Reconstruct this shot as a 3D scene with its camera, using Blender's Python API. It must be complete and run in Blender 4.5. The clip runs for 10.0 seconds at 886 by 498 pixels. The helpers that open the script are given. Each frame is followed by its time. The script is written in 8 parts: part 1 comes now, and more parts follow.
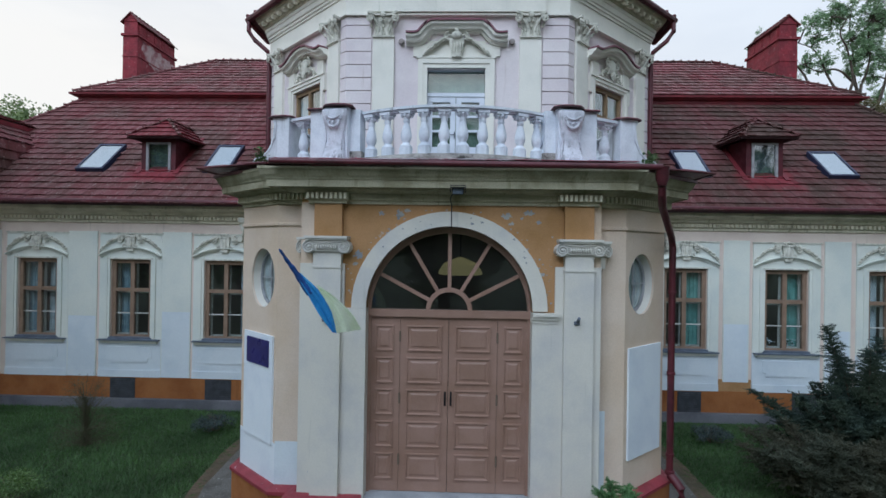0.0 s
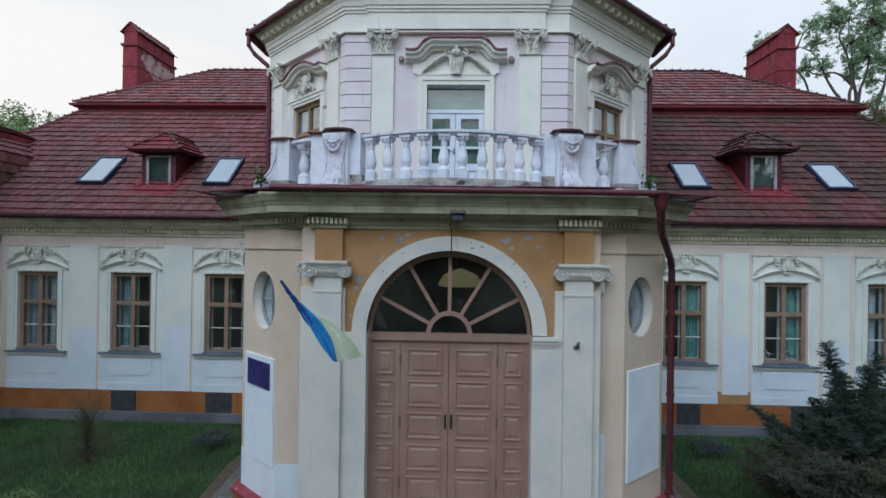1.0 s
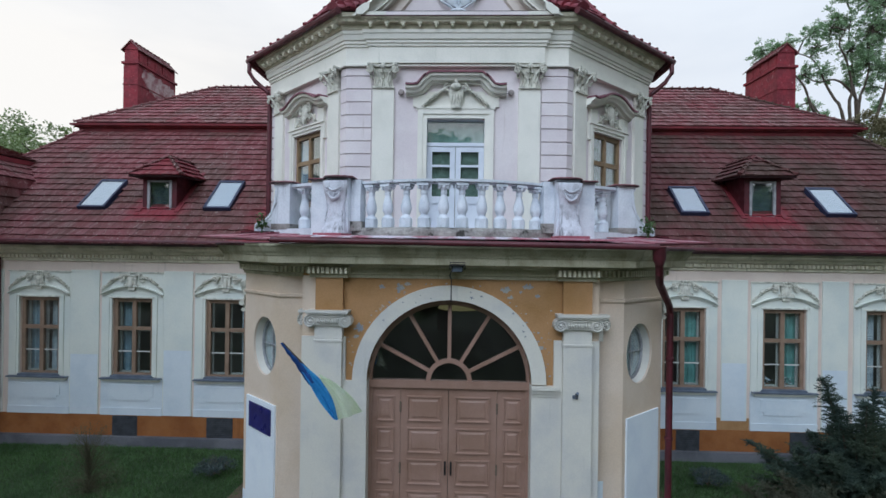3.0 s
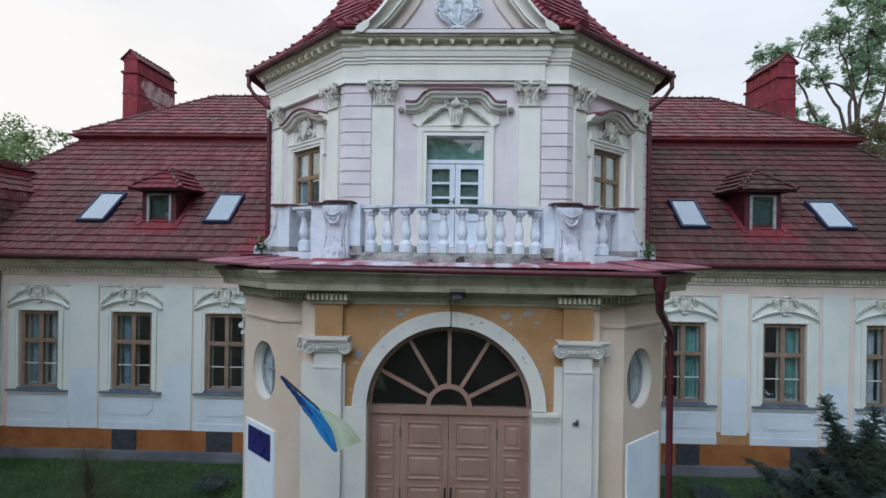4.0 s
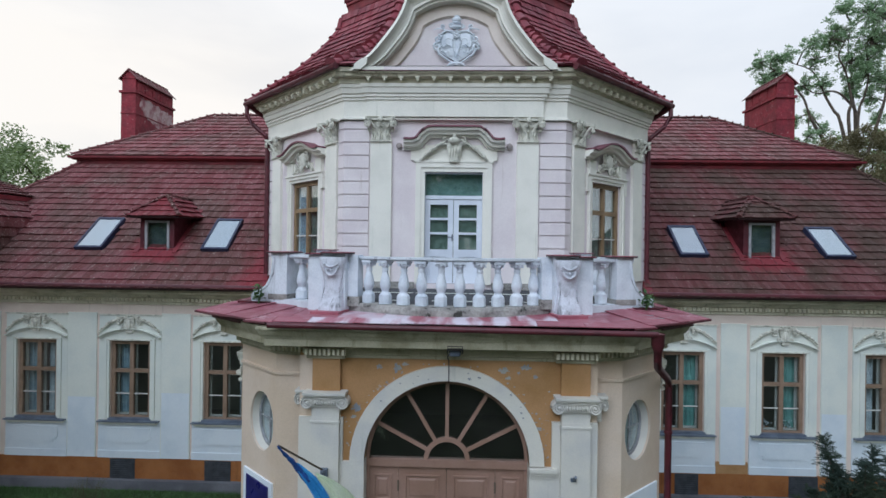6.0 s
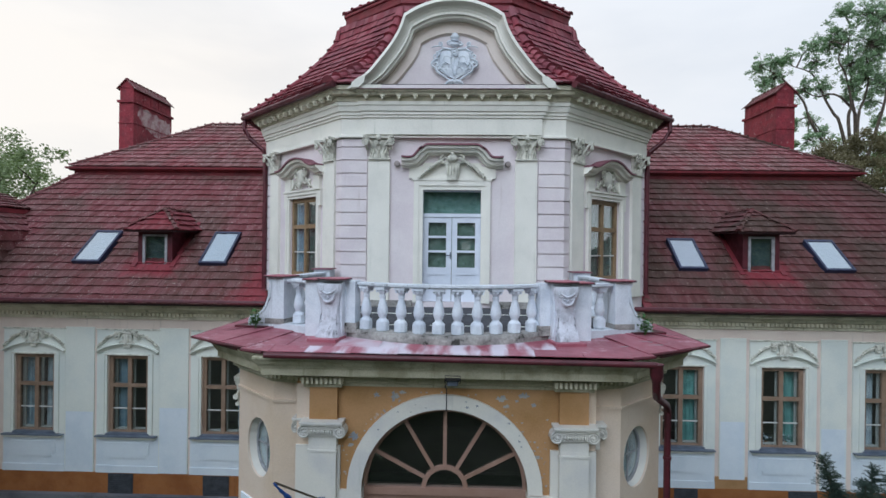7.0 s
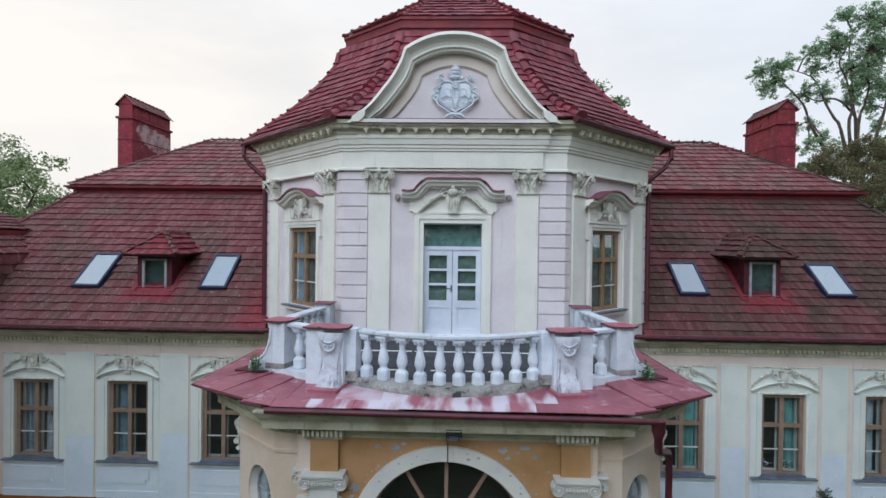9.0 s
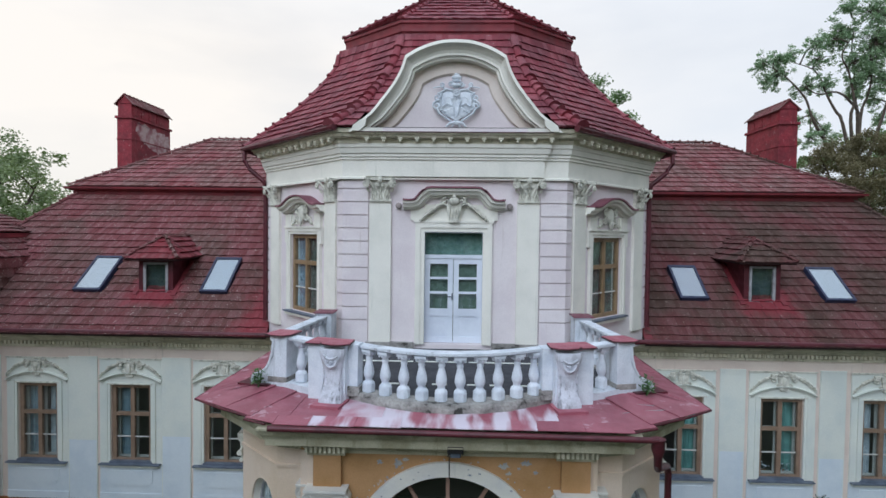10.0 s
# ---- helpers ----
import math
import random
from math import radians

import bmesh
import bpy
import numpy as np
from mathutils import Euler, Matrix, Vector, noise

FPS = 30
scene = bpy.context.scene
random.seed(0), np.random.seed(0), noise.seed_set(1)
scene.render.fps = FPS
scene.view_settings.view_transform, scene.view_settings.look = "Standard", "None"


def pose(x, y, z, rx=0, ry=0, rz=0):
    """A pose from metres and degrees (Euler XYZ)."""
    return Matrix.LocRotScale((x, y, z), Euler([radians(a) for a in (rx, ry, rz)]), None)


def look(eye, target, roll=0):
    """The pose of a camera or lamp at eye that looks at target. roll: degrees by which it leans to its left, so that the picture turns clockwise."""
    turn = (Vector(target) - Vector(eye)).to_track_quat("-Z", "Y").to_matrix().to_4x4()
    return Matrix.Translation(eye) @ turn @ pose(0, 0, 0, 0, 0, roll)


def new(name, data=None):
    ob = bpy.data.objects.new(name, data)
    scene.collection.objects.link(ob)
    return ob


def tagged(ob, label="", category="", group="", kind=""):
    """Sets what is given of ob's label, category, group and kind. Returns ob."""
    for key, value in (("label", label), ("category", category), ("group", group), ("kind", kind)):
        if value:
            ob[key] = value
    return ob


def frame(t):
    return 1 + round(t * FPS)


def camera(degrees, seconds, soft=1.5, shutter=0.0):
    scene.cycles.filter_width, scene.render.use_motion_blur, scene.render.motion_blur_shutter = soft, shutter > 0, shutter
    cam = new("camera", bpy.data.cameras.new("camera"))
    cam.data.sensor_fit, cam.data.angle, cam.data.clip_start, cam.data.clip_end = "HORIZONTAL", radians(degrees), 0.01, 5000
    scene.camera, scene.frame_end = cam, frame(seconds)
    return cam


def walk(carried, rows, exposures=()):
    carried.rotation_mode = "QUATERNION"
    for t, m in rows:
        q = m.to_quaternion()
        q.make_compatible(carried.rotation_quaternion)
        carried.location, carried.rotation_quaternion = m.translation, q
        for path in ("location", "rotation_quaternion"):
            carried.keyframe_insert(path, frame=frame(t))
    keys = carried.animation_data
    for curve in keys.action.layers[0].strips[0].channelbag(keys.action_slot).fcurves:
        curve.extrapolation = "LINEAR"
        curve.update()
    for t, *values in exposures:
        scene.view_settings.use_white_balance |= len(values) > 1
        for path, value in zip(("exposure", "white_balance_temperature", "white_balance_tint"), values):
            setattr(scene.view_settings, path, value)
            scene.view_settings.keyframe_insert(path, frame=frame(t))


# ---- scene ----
cam = camera(79.6, 10.0, 1.55)
PATH = [
    (0, (0.171, -0.055, 3.93), (0.102, 1.944, 3.937), 0.9),
    (0.5, (0.162, -0.063, 4.104), (0.094, 1.936, 4.112), 0.9),
    (1, (0.163, -0.089, 4.287), (0.095, 1.909, 4.294), 0.8),
    (1.5, (0.17, -0.117, 4.477), (0.101, 1.882, 4.482), 0.8),
    (2, (0.166, -0.136, 4.665), (0.097, 1.863, 4.67), 0.8),
    (2.5, (0.163, -0.149, 4.843), (0.094, 1.85, 4.847), 0.8),
    (4, (0.154, -0.124, 5.422), (0.086, 1.875, 5.424), 0.8),
    (4.5, (0.15, -0.123, 5.611), (0.082, 1.876, 5.613), 0.8),
    (5, (0.158, -0.127, 5.835), (0.09, 1.872, 5.835), 0.8),
    (5.5, (0.159, -0.122, 6.029), (0.092, 1.877, 6.029), 0.8),
    (7, (0.199, -0.059, 6.657), (0.133, 1.94, 6.652), 0.7),
    (7.5, (0.192, -0.044, 6.844), (0.127, 1.955, 6.839), 0.7),
    (8, (0.183, -0.034, 7.059), (0.12, 1.965, 7.053), 0.7),
    (8.5, (0.178, -0.022, 7.245), (0.113, 1.977, 7.236), 0.7),
    (9, (0.163, -0.015, 7.468), (0.099, 1.984, 7.448), 0.7),
    (9.5, (0.143, -0.023, 7.672), (0.08, 1.976, 7.637), 0.7),
    (10, (0.134, -0.024, 7.881), (0.071, 1.974, 7.822), 0.7),
]
walk(cam, [(t, look(eye, target, roll)) for t, eye, target, roll in PATH], [(0.0, -0.04, 6200, 8.5), (2.5, -0.02, 6280, 9.0), (5.0, 0.0, 6380, 9.5), (9.0, 0.0, 6500, 10.0), (10.0, 0.0, 6500, 10.0)])

# ---- light ----
SUN_ELEVATION, SUN_AZIMUTH = radians(40), radians(205)
world = bpy.data.worlds.new("overcast_sky")
scene.world = world
world.use_nodes = True
wn, wl = world.node_tree.nodes, world.node_tree.links
wn.clear()
sky = wn.new("ShaderNodeTexSky")
sky.sky_type, sky.sun_disc = "NISHITA", False
sky.sun_elevation, sky.sun_rotation = SUN_ELEVATION, SUN_AZIMUTH
sky_gain = wn.new("ShaderNodeVectorMath")
sky_gain.operation = "SCALE"
sky_gain.inputs["Scale"].default_value = 0.11
wl.new(sky.outputs["Color"], sky_gain.inputs[0])
way = wn.new("ShaderNodeTexCoord")
cloud = wn.new("ShaderNodeTexNoise")
cloud.inputs["Scale"].default_value, cloud.inputs["Detail"].default_value = 2.2, 6.0
stretch = wn.new("ShaderNodeMapping")
stretch.inputs["Scale"].default_value = (1.0, 1.0, 3.0)
stretch.inputs["Location"].default_value = (0.6, 0.3, 0.1)
wl.new(way.outputs["Generated"], stretch.inputs["Vector"])
wl.new(stretch.outputs["Vector"], cloud.inputs["Vector"])
cover = wn.new("ShaderNodeMapRange")
cover.inputs["From Min"].default_value, cover.inputs["From Max"].default_value = 0.36, 0.56
cover.inputs["To Min"].default_value, cover.inputs["To Max"].default_value = 0.86, 1.0
wl.new(cloud.outputs["Fac"], cover.inputs["Value"])
veil = wn.new("ShaderNodeMix")
veil.data_type = "RGBA"
split = wn.new("ShaderNodeSeparateXYZ")
wl.new(way.outputs["Generated"], split.inputs["Vector"])
height = wn.new("ShaderNodeMapRange")
height.inputs["From Min"].default_value, height.inputs["From Max"].default_value = 0.3, 0.9
wl.new(split.outputs["Z"], height.inputs["Value"])
deck = wn.new("ShaderNodeMix")
deck.data_type = "RGBA"
deck.inputs["A"].default_value, deck.inputs["B"].default_value = (0.97, 0.945, 0.93, 1), (0.75, 0.88, 1.07, 1)
tone = wn.new("ShaderNodeMix")
tone.data_type = "RGBA"
tone.inputs["A"].default_value, tone.inputs["B"].default_value = (1.0, 0.965, 0.925, 1), (0.81, 0.87, 0.955, 1)
across = wn.new("ShaderNodeMapRange")
across.inputs["From Min"].default_value, across.inputs["From Max"].default_value = -0.4, 0.65
wl.new(split.outputs["X"], across.inputs["Value"])
wl.new(across.outputs["Result"], tone.inputs["Factor"])
wl.new(tone.outputs["Result"], deck.inputs["A"])
wl.new(height.outputs["Result"], deck.inputs["Factor"])
wl.new(deck.outputs["Result"], veil.inputs["B"])
wl.new(cover.outputs["Result"], veil.inputs["Factor"])
wl.new(sky_gain.outputs["Vector"], veil.inputs["A"])
background = wn.new("ShaderNodeBackground")
background.inputs["Strength"].default_value = 1.0
wl.new(veil.outputs["Result"], background.inputs["Color"])
wl.new(background.outputs["Background"], wn.new("ShaderNodeOutputWorld").inputs["Surface"])

sun_data = bpy.data.lights.new("sun", "SUN")
sun_data.energy, sun_data.angle, sun_data.color = 1.66, radians(50), (0.81, 0.95, 1.15)
sun = new("sun", sun_data)
sun.matrix_world = look((-10, -18, 31), (0, 12, 4))
scene.view_settings.exposure = 0.0


# ---- materials ----
def lin(code):
    """A linear colour from a hex code."""
    vals = [int(code[i:i + 2], 16) / 255 for i in (0, 2, 4)]
    return tuple(v / 12.92 if v <= 0.04045 else ((v + 0.055) / 1.055) ** 2.4 for v in vals) + (1.0,)


def noise_node(nt, pos, scale, detail=4.0, rough=0.55):
    n = nt.nodes.new("ShaderNodeTexNoise")
    n.inputs["Scale"].default_value, n.inputs["Detail"].default_value, n.inputs["Roughness"].default_value = scale, detail, rough
    nt.links.new(pos, n.inputs["Vector"])
    return n.outputs["Fac"]


def ramp(nt, value, lo, hi, a=0.0, b=1.0):
    n = nt.nodes.new("ShaderNodeMapRange")
    n.interpolation_type = "SMOOTHSTEP"
    for key, v in (("From Min", lo), ("From Max", hi), ("To Min", a), ("To Max", b)):
        n.inputs[key].default_value = v
    nt.links.new(value, n.inputs["Value"])
    return n.outputs["Result"]


def blend(nt, fac, a, b, mode="MIX"):
    n = nt.nodes.new("ShaderNodeMix")
    n.data_type, n.blend_type = "RGBA", mode
    for key, v in (("Factor", fac), ("A", a), ("B", b)):
        if isinstance(v, (int, float, tuple)):
            n.inputs[key].default_value = v
        else:
            nt.links.new(v, n.inputs[key])
    return n.outputs["Result"]


def surface(name, code, rough=0.8, other=None, patch=2.0, share=0.5, grain=0.1, fine=45.0, bump=0.15,
            metal=0.0, wear=None, wear_scale=3.0, wear_at=0.62, vary="", spread=0.25, streak=None, streak_at=0.58):
    """A weathered surface: a base colour that drifts to another in patches, fine grain, worn spots, rain streaks,
    and a shift from piece to piece."""
    m = bpy.data.materials.new(name)
    m.use_nodes = True
    nt = m.node_tree
    bsdf = nt.nodes["Principled BSDF"]
    pos = nt.nodes.new("ShaderNodeNewGeometry").outputs["Position"]
    col = lin(code)
    if other:
        col = blend(nt, ramp(nt, noise_node(nt, pos, patch), share - 0.14, share + 0.16), col, lin(other))
    if streak:
        mp = nt.nodes.new("ShaderNodeMapping")
        mp.inputs["Scale"].default_value = (7.0, 7.0, 0.55)
        nt.links.new(pos, mp.inputs["Vector"])
        col = blend(nt, ramp(nt, noise_node(nt, mp.outputs["Vector"], 1.0, 5.0, 0.65), streak_at, streak_at + 0.16, 0.0, 0.7), col, lin(streak))
    if wear:
        col = blend(nt, ramp(nt, noise_node(nt, pos, wear_scale, 7.0, 0.68), wear_at, wear_at + 0.05), col, lin(wear))
    g = noise_node(nt, pos, fine, 3.0)
    col = blend(nt, 1.0, col, blend(nt, ramp(nt, g, 0.25, 0.75), (1 - grain,) * 3 + (1,), (1 + grain * 0.5,) * 3 + (1,)), "MULTIPLY")
    if vary:
        if vary == "piece":
            rnd = nt.nodes.new("ShaderNodeObjectInfo").outputs["Random"]
        else:
            rnd = nt.nodes.new("ShaderNodeNewGeometry").outputs["Random Per Island"]
        hsv = nt.nodes.new("ShaderNodeHueSaturation")
        nt.links.new(ramp(nt, rnd, 0.0, 1.0, 1 - spread, 1 + spread), hsv.inputs["Value"])
        nt.links.new(ramp(nt, rnd, 0.0, 1.0, 1 + spread * 0.5, 1 - spread * 0.7), hsv.inputs["Saturation"])
        nt.links.new(col, hsv.inputs["Color"])
        col = hsv.outputs["Color"]
    if isinstance(col, tuple):
        bsdf.inputs["Base Color"].default_value = col
    else:
        nt.links.new(col, bsdf.inputs["Base Color"])
    bsdf.inputs["Metallic"].default_value = metal
    nt.links.new(ramp(nt, noise_node(nt, pos, 6.0), 0.3, 0.7, max(rough - 0.1, 0.02), min(rough + 0.08, 1.0)), bsdf.inputs["Roughness"])
    if bump:
        b = nt.nodes.new("ShaderNodeBump")
        b.inputs["Strength"].default_value, b.inputs["Distance"].default_value = bump, 0.02
        nt.links.new(g, b.inputs["Height"])
        nt.links.new(b.outputs["Normal"], bsdf.inputs["Normal"])
    return m


def glass_pane(name, tint="eef4f4", face=0.08, haze=0.015):
    m = bpy.data.materials.new(name)
    m.use_nodes = True
    nt = m.node_tree
    nt.nodes.clear()
    clear = nt.nodes.new("ShaderNodeBsdfTransparent")
    clear.inputs["Color"].default_value = lin(tint)
    gloss = nt.nodes.new("ShaderNodeBsdfGlossy")
    gloss.inputs["Roughness"].default_value = 0.03
    lw = nt.nodes.new("ShaderNodeLayerWeight")
    lw.inputs["Blend"].default_value = 0.5
    power = nt.nodes.new("ShaderNodeMath")
    power.operation = "POWER"
    power.inputs[1].default_value = 4.0
    nt.links.new(lw.outputs["Facing"], power.inputs[0])
    fres = nt.nodes.new("ShaderNodeMapRange")
    fres.inputs["To Min"].default_value, fres.inputs["To Max"].default_value = face, 1.0
    nt.links.new(power.outputs["Value"], fres.inputs["Value"])
    pos = nt.nodes.new("ShaderNodeNewGeometry").outputs["Position"]
    b = nt.nodes.new("ShaderNodeBump")
    b.inputs["Strength"].default_value, b.inputs["Distance"].default_value = 0.05, 0.02
    nt.links.new(noise_node(nt, pos, 3.0, 2.0), b.inputs["Height"])
    nt.links.new(b.outputs["Normal"], gloss.inputs["Normal"])
    mix = nt.nodes.new("ShaderNodeMixShader")
    nt.links.new(fres.outputs["Result"], mix.inputs["Fac"])
    nt.links.new(clear.outputs["BSDF"], mix.inputs[1])
    nt.links.new(gloss.outputs["BSDF"], mix.inputs[2])
    # Grey film imitates hazy sky reflected in the pane, with a little dust.
    film = nt.nodes.new("ShaderNodeBsdfDiffuse")
    film.inputs["Color"].default_value = lin("b9b6b0")
    hazed = nt.nodes.new("ShaderNodeMixShader")
    nt.links.new(ramp(nt, noise_node(nt, pos, 2.2, 4.0), 0.3, 0.7, haze * 0.6, haze * 1.4), hazed.inputs["Fac"])
    nt.links.new(mix.outputs["Shader"], hazed.inputs[1])
    nt.links.new(film.outputs["BSDF"], hazed.inputs[2])
    nt.links.new(hazed.outputs["Shader"], nt.nodes.new("ShaderNodeOutputMaterial").inputs["Surface"])
    return m


M_WALL = surface("plaster_rose_white", "e4d5c9", 0.9, "dccbc0", 1.2, 0.5, 0.06, streak="c3b6ac")
M_PANEL = surface("plaster_white", "e3e6dd", 0.88, "d8ded8", 0.9, 0.52, 0.05, streak="d2d0c2", streak_at=0.62)
M_REPAINT = surface("fresh_bluish_white_paint", "dbe4ea", 0.85, "d1dce4", 1.5, 0.55, 0.04)
M_BOARD = surface("bluish_white_board_paint", "e6edf4", 0.8, "dce4ee", 1.5, 0.55, 0.03)
M_CREAM = surface("plaster_cream", "e8e4d2", 0.88, "dcd7c4", 1.5, 0.55, 0.06, streak="c9c0a4", streak_at=0.6)
M_PINK = surface("plaster_pale_pink", "e8dfe0", 0.9, "dfd4d7", 1.4, 0.5, 0.05, streak="cdbfbd", streak_at=0.62)
M_TOWER_TRIM = surface("tower_trim_white", "efece2", 0.86, "e4e2d8", 1.3, 0.55, 0.05, streak="c9cbbd", streak_at=0.61)
M_STUCCO_ORN = surface("stucco_ornament", "dddbcf", 0.9, "b0aea2", 9.0, 0.55, 0.1, 60.0, 0.3)
M_PEACH = surface("plaster_peach", "ddcab8", 0.9, "d5bfa8", 1.1, 0.5, 0.06, streak="c2a682", streak_at=0.62)
M_OCHRE = surface("plaster_ochre_peeling", "b48a60", 0.9, "a47c50", 1.6, 0.5, 0.08, wear="b4b0a8", wear_scale=2.6, wear_at=0.66, streak="98744a", streak_at=0.64)
M_PORTAL = surface("portal_plaster_white", "dad6cc", 0.88, "cccac6", 1.4, 0.55, 0.04, bump=0.05, streak="b9b9b2", streak_at=0.62, wear="9fa8b4", wear_scale=4.0, wear_at=0.7)
M_CORNICE = surface("cornice_greenish_cream", "dbd5c0", 0.9, "bfb9a2", 2.2, 0.52, 0.1, streak="7f7d60", streak_at=0.56)
M_CORNICE_GRIMY = surface("porch_cornice_algae_stained", "b6b098", 0.9, "948e74", 2.4, 0.5, 0.12, streak="7d7a5c", streak_at=0.56, wear="8f8b70", wear_scale=3.0, wear_at=0.66)
M_PLINTH = surface("plinth_ochre_brown", "a2683a", 0.85, "8d552a", 1.4, 0.5, 0.12, streak="6f4524", streak_at=0.6)
M_PLINTH_RED = surface("plinth_cap_red_paint", "9c3b46", 0.6, "83303a", 2.5, 0.5, 0.1, wear="d9ccd0", wear_scale=9.0, wear_at=0.64)
M_TILE = surface("clay_tile", "7b4144", 0.85, "65443f", 0.7, 0.5, 0.25, 30.0, 0.3, wear="a8968f", wear_scale=15.0, wear_at=0.6, vary="piece", spread=0.16)
M_TILE_BED = surface("clay_tile_joined", "7b4144", 0.85, "65443f", 0.7, 0.5, 0.25, 30.0, 0.3, wear="a8968f", wear_scale=15.0, wear_at=0.6, vary="island", spread=0.16)
M_TILE_UPPER = surface("clay_tile_bleached", "87494c", 0.88, "77534f", 0.8, 0.5, 0.25, 30.0, 0.3, wear="b9a29c", wear_scale=12.0, wear_at=0.6, vary="island", spread=0.2)
M_TILE_TOWER = surface("tower_tile", "8c3c46", 0.7, "763640", 1.2, 0.5, 0.18, 30.0, 0.3, wear="97807a", wear_scale=9.0, wear_at=0.63, vary="piece", spread=0.14)
M_TILE_TOWER_BED = surface("tower_tile_joined", "8c3c46", 0.7, "763640", 1.2, 0.5, 0.18, 30.0, 0.3, wear="97807a", wear_scale=9.0, wear_at=0.63, vary="island", spread=0.14)
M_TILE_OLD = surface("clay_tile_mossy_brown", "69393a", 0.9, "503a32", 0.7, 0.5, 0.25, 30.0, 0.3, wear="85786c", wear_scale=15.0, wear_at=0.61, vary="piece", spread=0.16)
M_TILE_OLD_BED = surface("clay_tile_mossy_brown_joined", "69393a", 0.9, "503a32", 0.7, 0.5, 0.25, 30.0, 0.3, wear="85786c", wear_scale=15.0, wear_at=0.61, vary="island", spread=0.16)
M_BATTEN = surface("roof_underlay", "40282a", 0.95, None, grain=0.2)
M_RED_METAL = surface("red_painted_sheet_metal", "a6616d", 0.45, "94525e", 1.6, 0.5, 0.12, bump=0.08, wear="bb929a", wear_scale=2.6, wear_at=0.58)
M_COPING = surface("coping_faded_red", "b26874", 0.5, "a05866", 3.0, 0.5, 0.08, bump=0.05, wear="bb8d92", wear_scale=5.0, wear_at=0.64)
M_RED_STREAKED = surface("red_sheet_metal_streaked_white", "ad6673", 0.42, "a05866", 1.6, 0.5, 0.08, bump=0.05)


def fade_streaks(m, pale, lo, hi, scale):
    """Let the paint of a sheet fade to a pale colour in soft streaks that run with the fall of the roof."""
    nt = m.node_tree
    bsdf = nt.nodes["Principled BSDF"]
    base = bsdf.inputs["Base Color"].links[0].from_socket
    mp = nt.nodes.new("ShaderNodeMapping")
    mp.inputs["Scale"].default_value = scale
    mp.inputs["Rotation"].default_value = (0, 0, 0.25)
    nt.links.new(nt.nodes.new("ShaderNodeNewGeometry").outputs["Position"], mp.inputs["Vector"])
    fac = ramp(nt, noise_node(nt, mp.outputs["Vector"], 1.0, 3.0, 0.5), lo, hi, 0.0, 0.92)
    nt.links.new(blend(nt, fac, base, lin(pale)), bsdf.inputs["Base Color"])


fade_streaks(M_RED_STREAKED, "dcd4de", 0.4, 0.6, (3.6, 0.8, 1.0))
M_BEIGE = surface("plaster_warm_beige", "e6dad2", 0.9, "ddcfc5", 1.4, 0.5, 0.05)
M_TILE_RED = surface("tile_painted_red", "88343c", 0.75, "733034", 2.2, 0.5, 0.15, 30.0, 0.3, wear="8a5a56", wear_scale=6.0, wear_at=0.6, vary="piece", spread=0.15)
M_NET_TEAL = surface("patterned_teal_pane", "93b5ae", 0.8, "6f968f", 9.0, 0.5, 0.25, 22.0, 0.1)
M_BRACKET = surface("bracket_sooty_whitewash", "dadde6", 0.9, "b9bcc4", 5.0, 0.55, 0.12, 50.0, 0.3, streak="55575c", streak_at=0.52, wear="77797e", wear_scale=11.0, wear_at=0.62)
M_STONE_STAINED = surface("stained_whitewash", "dfe5ec", 0.9, "cbd2da", 3.0, 0.52, 0.1, 50.0, 0.3, streak="6f7075", streak_at=0.56, wear="9b9c9e", wear_scale=9.0, wear_at=0.66)
M_RED_WORN = surface("red_sheet_metal_worn_pale", "ba7886", 0.42, "d2c0ca", 1.6, 0.5, 0.08, bump=0.05)
M_LIP = surface("coping_edge_dark_brown", "4c3034", 0.8, "38282b", 6.0, 0.5, 0.2, wear="7a7472", wear_scale=14.0, wear_at=0.62)
M_GUTTER = surface("gutter_dark_red", "5e232d", 0.5, "4a1c24", 3.0, 0.5, 0.1, bump=0.05)
M_FASCIA = surface("roof_band_red_paint", "812c34", 0.65, "6c2830", 2.0, 0.5, 0.1)
M_CHIMNEY = surface("chimney_red_plaster", "93343e", 0.85, "7c2e37", 2.5, 0.5, 0.2, 14.0, 0.6, wear="a98f8b", wear_scale=7.0, wear_at=0.63, streak="6f2a33", streak_at=0.58)
M_BARE = surface("chimney_bare_plaster", "c0a6a4", 0.9, "94545c", 2.6, 0.55, 0.2, 14.0, 0.5, wear="c4b0ac", wear_scale=5.0, wear_at=0.58)
M_FRAME_GREY = surface("weathered_white_frame", "a9aaae", 0.75, "8a8a8c", 6.0, 0.5, 0.15, wear="4e4a48", wear_scale=13.0, wear_at=0.62)
M_WINDOW_WOOD = surface("window_frame_brown", "987f6c", 0.55, "87705e", 4.0, 0.5, 0.1)
M_TOWER_WOOD = surface("tower_window_ochre_wood", "977d5e", 0.55, "866d50", 4.0, 0.5, 0.1)
M_DOOR = surface("door_brown_paint", "a08072", 0.5, "947464", 2.0, 0.5, 0.06, bump=0.06)
M_WHITE_PAINT = surface("white_door_paint", "dfe6f0", 0.45, "d3dae6", 2.0, 0.55, 0.03, bump=0.04)
M_GLAZING = surface("pale_glazing_bar", "cfcdc8", 0.6, grain=0.05)
M_SILL = surface("sill_grey_metal", "6c7684", 0.5, "5b6472", 3.0, 0.5, 0.08)
M_STONE_WHITE = surface("balustrade_whitewash", "e3e9f0", 0.9, "ccd4de", 3.0, 0.52, 0.08, 50.0, 0.25, streak="8f8f94", streak_at=0.62)
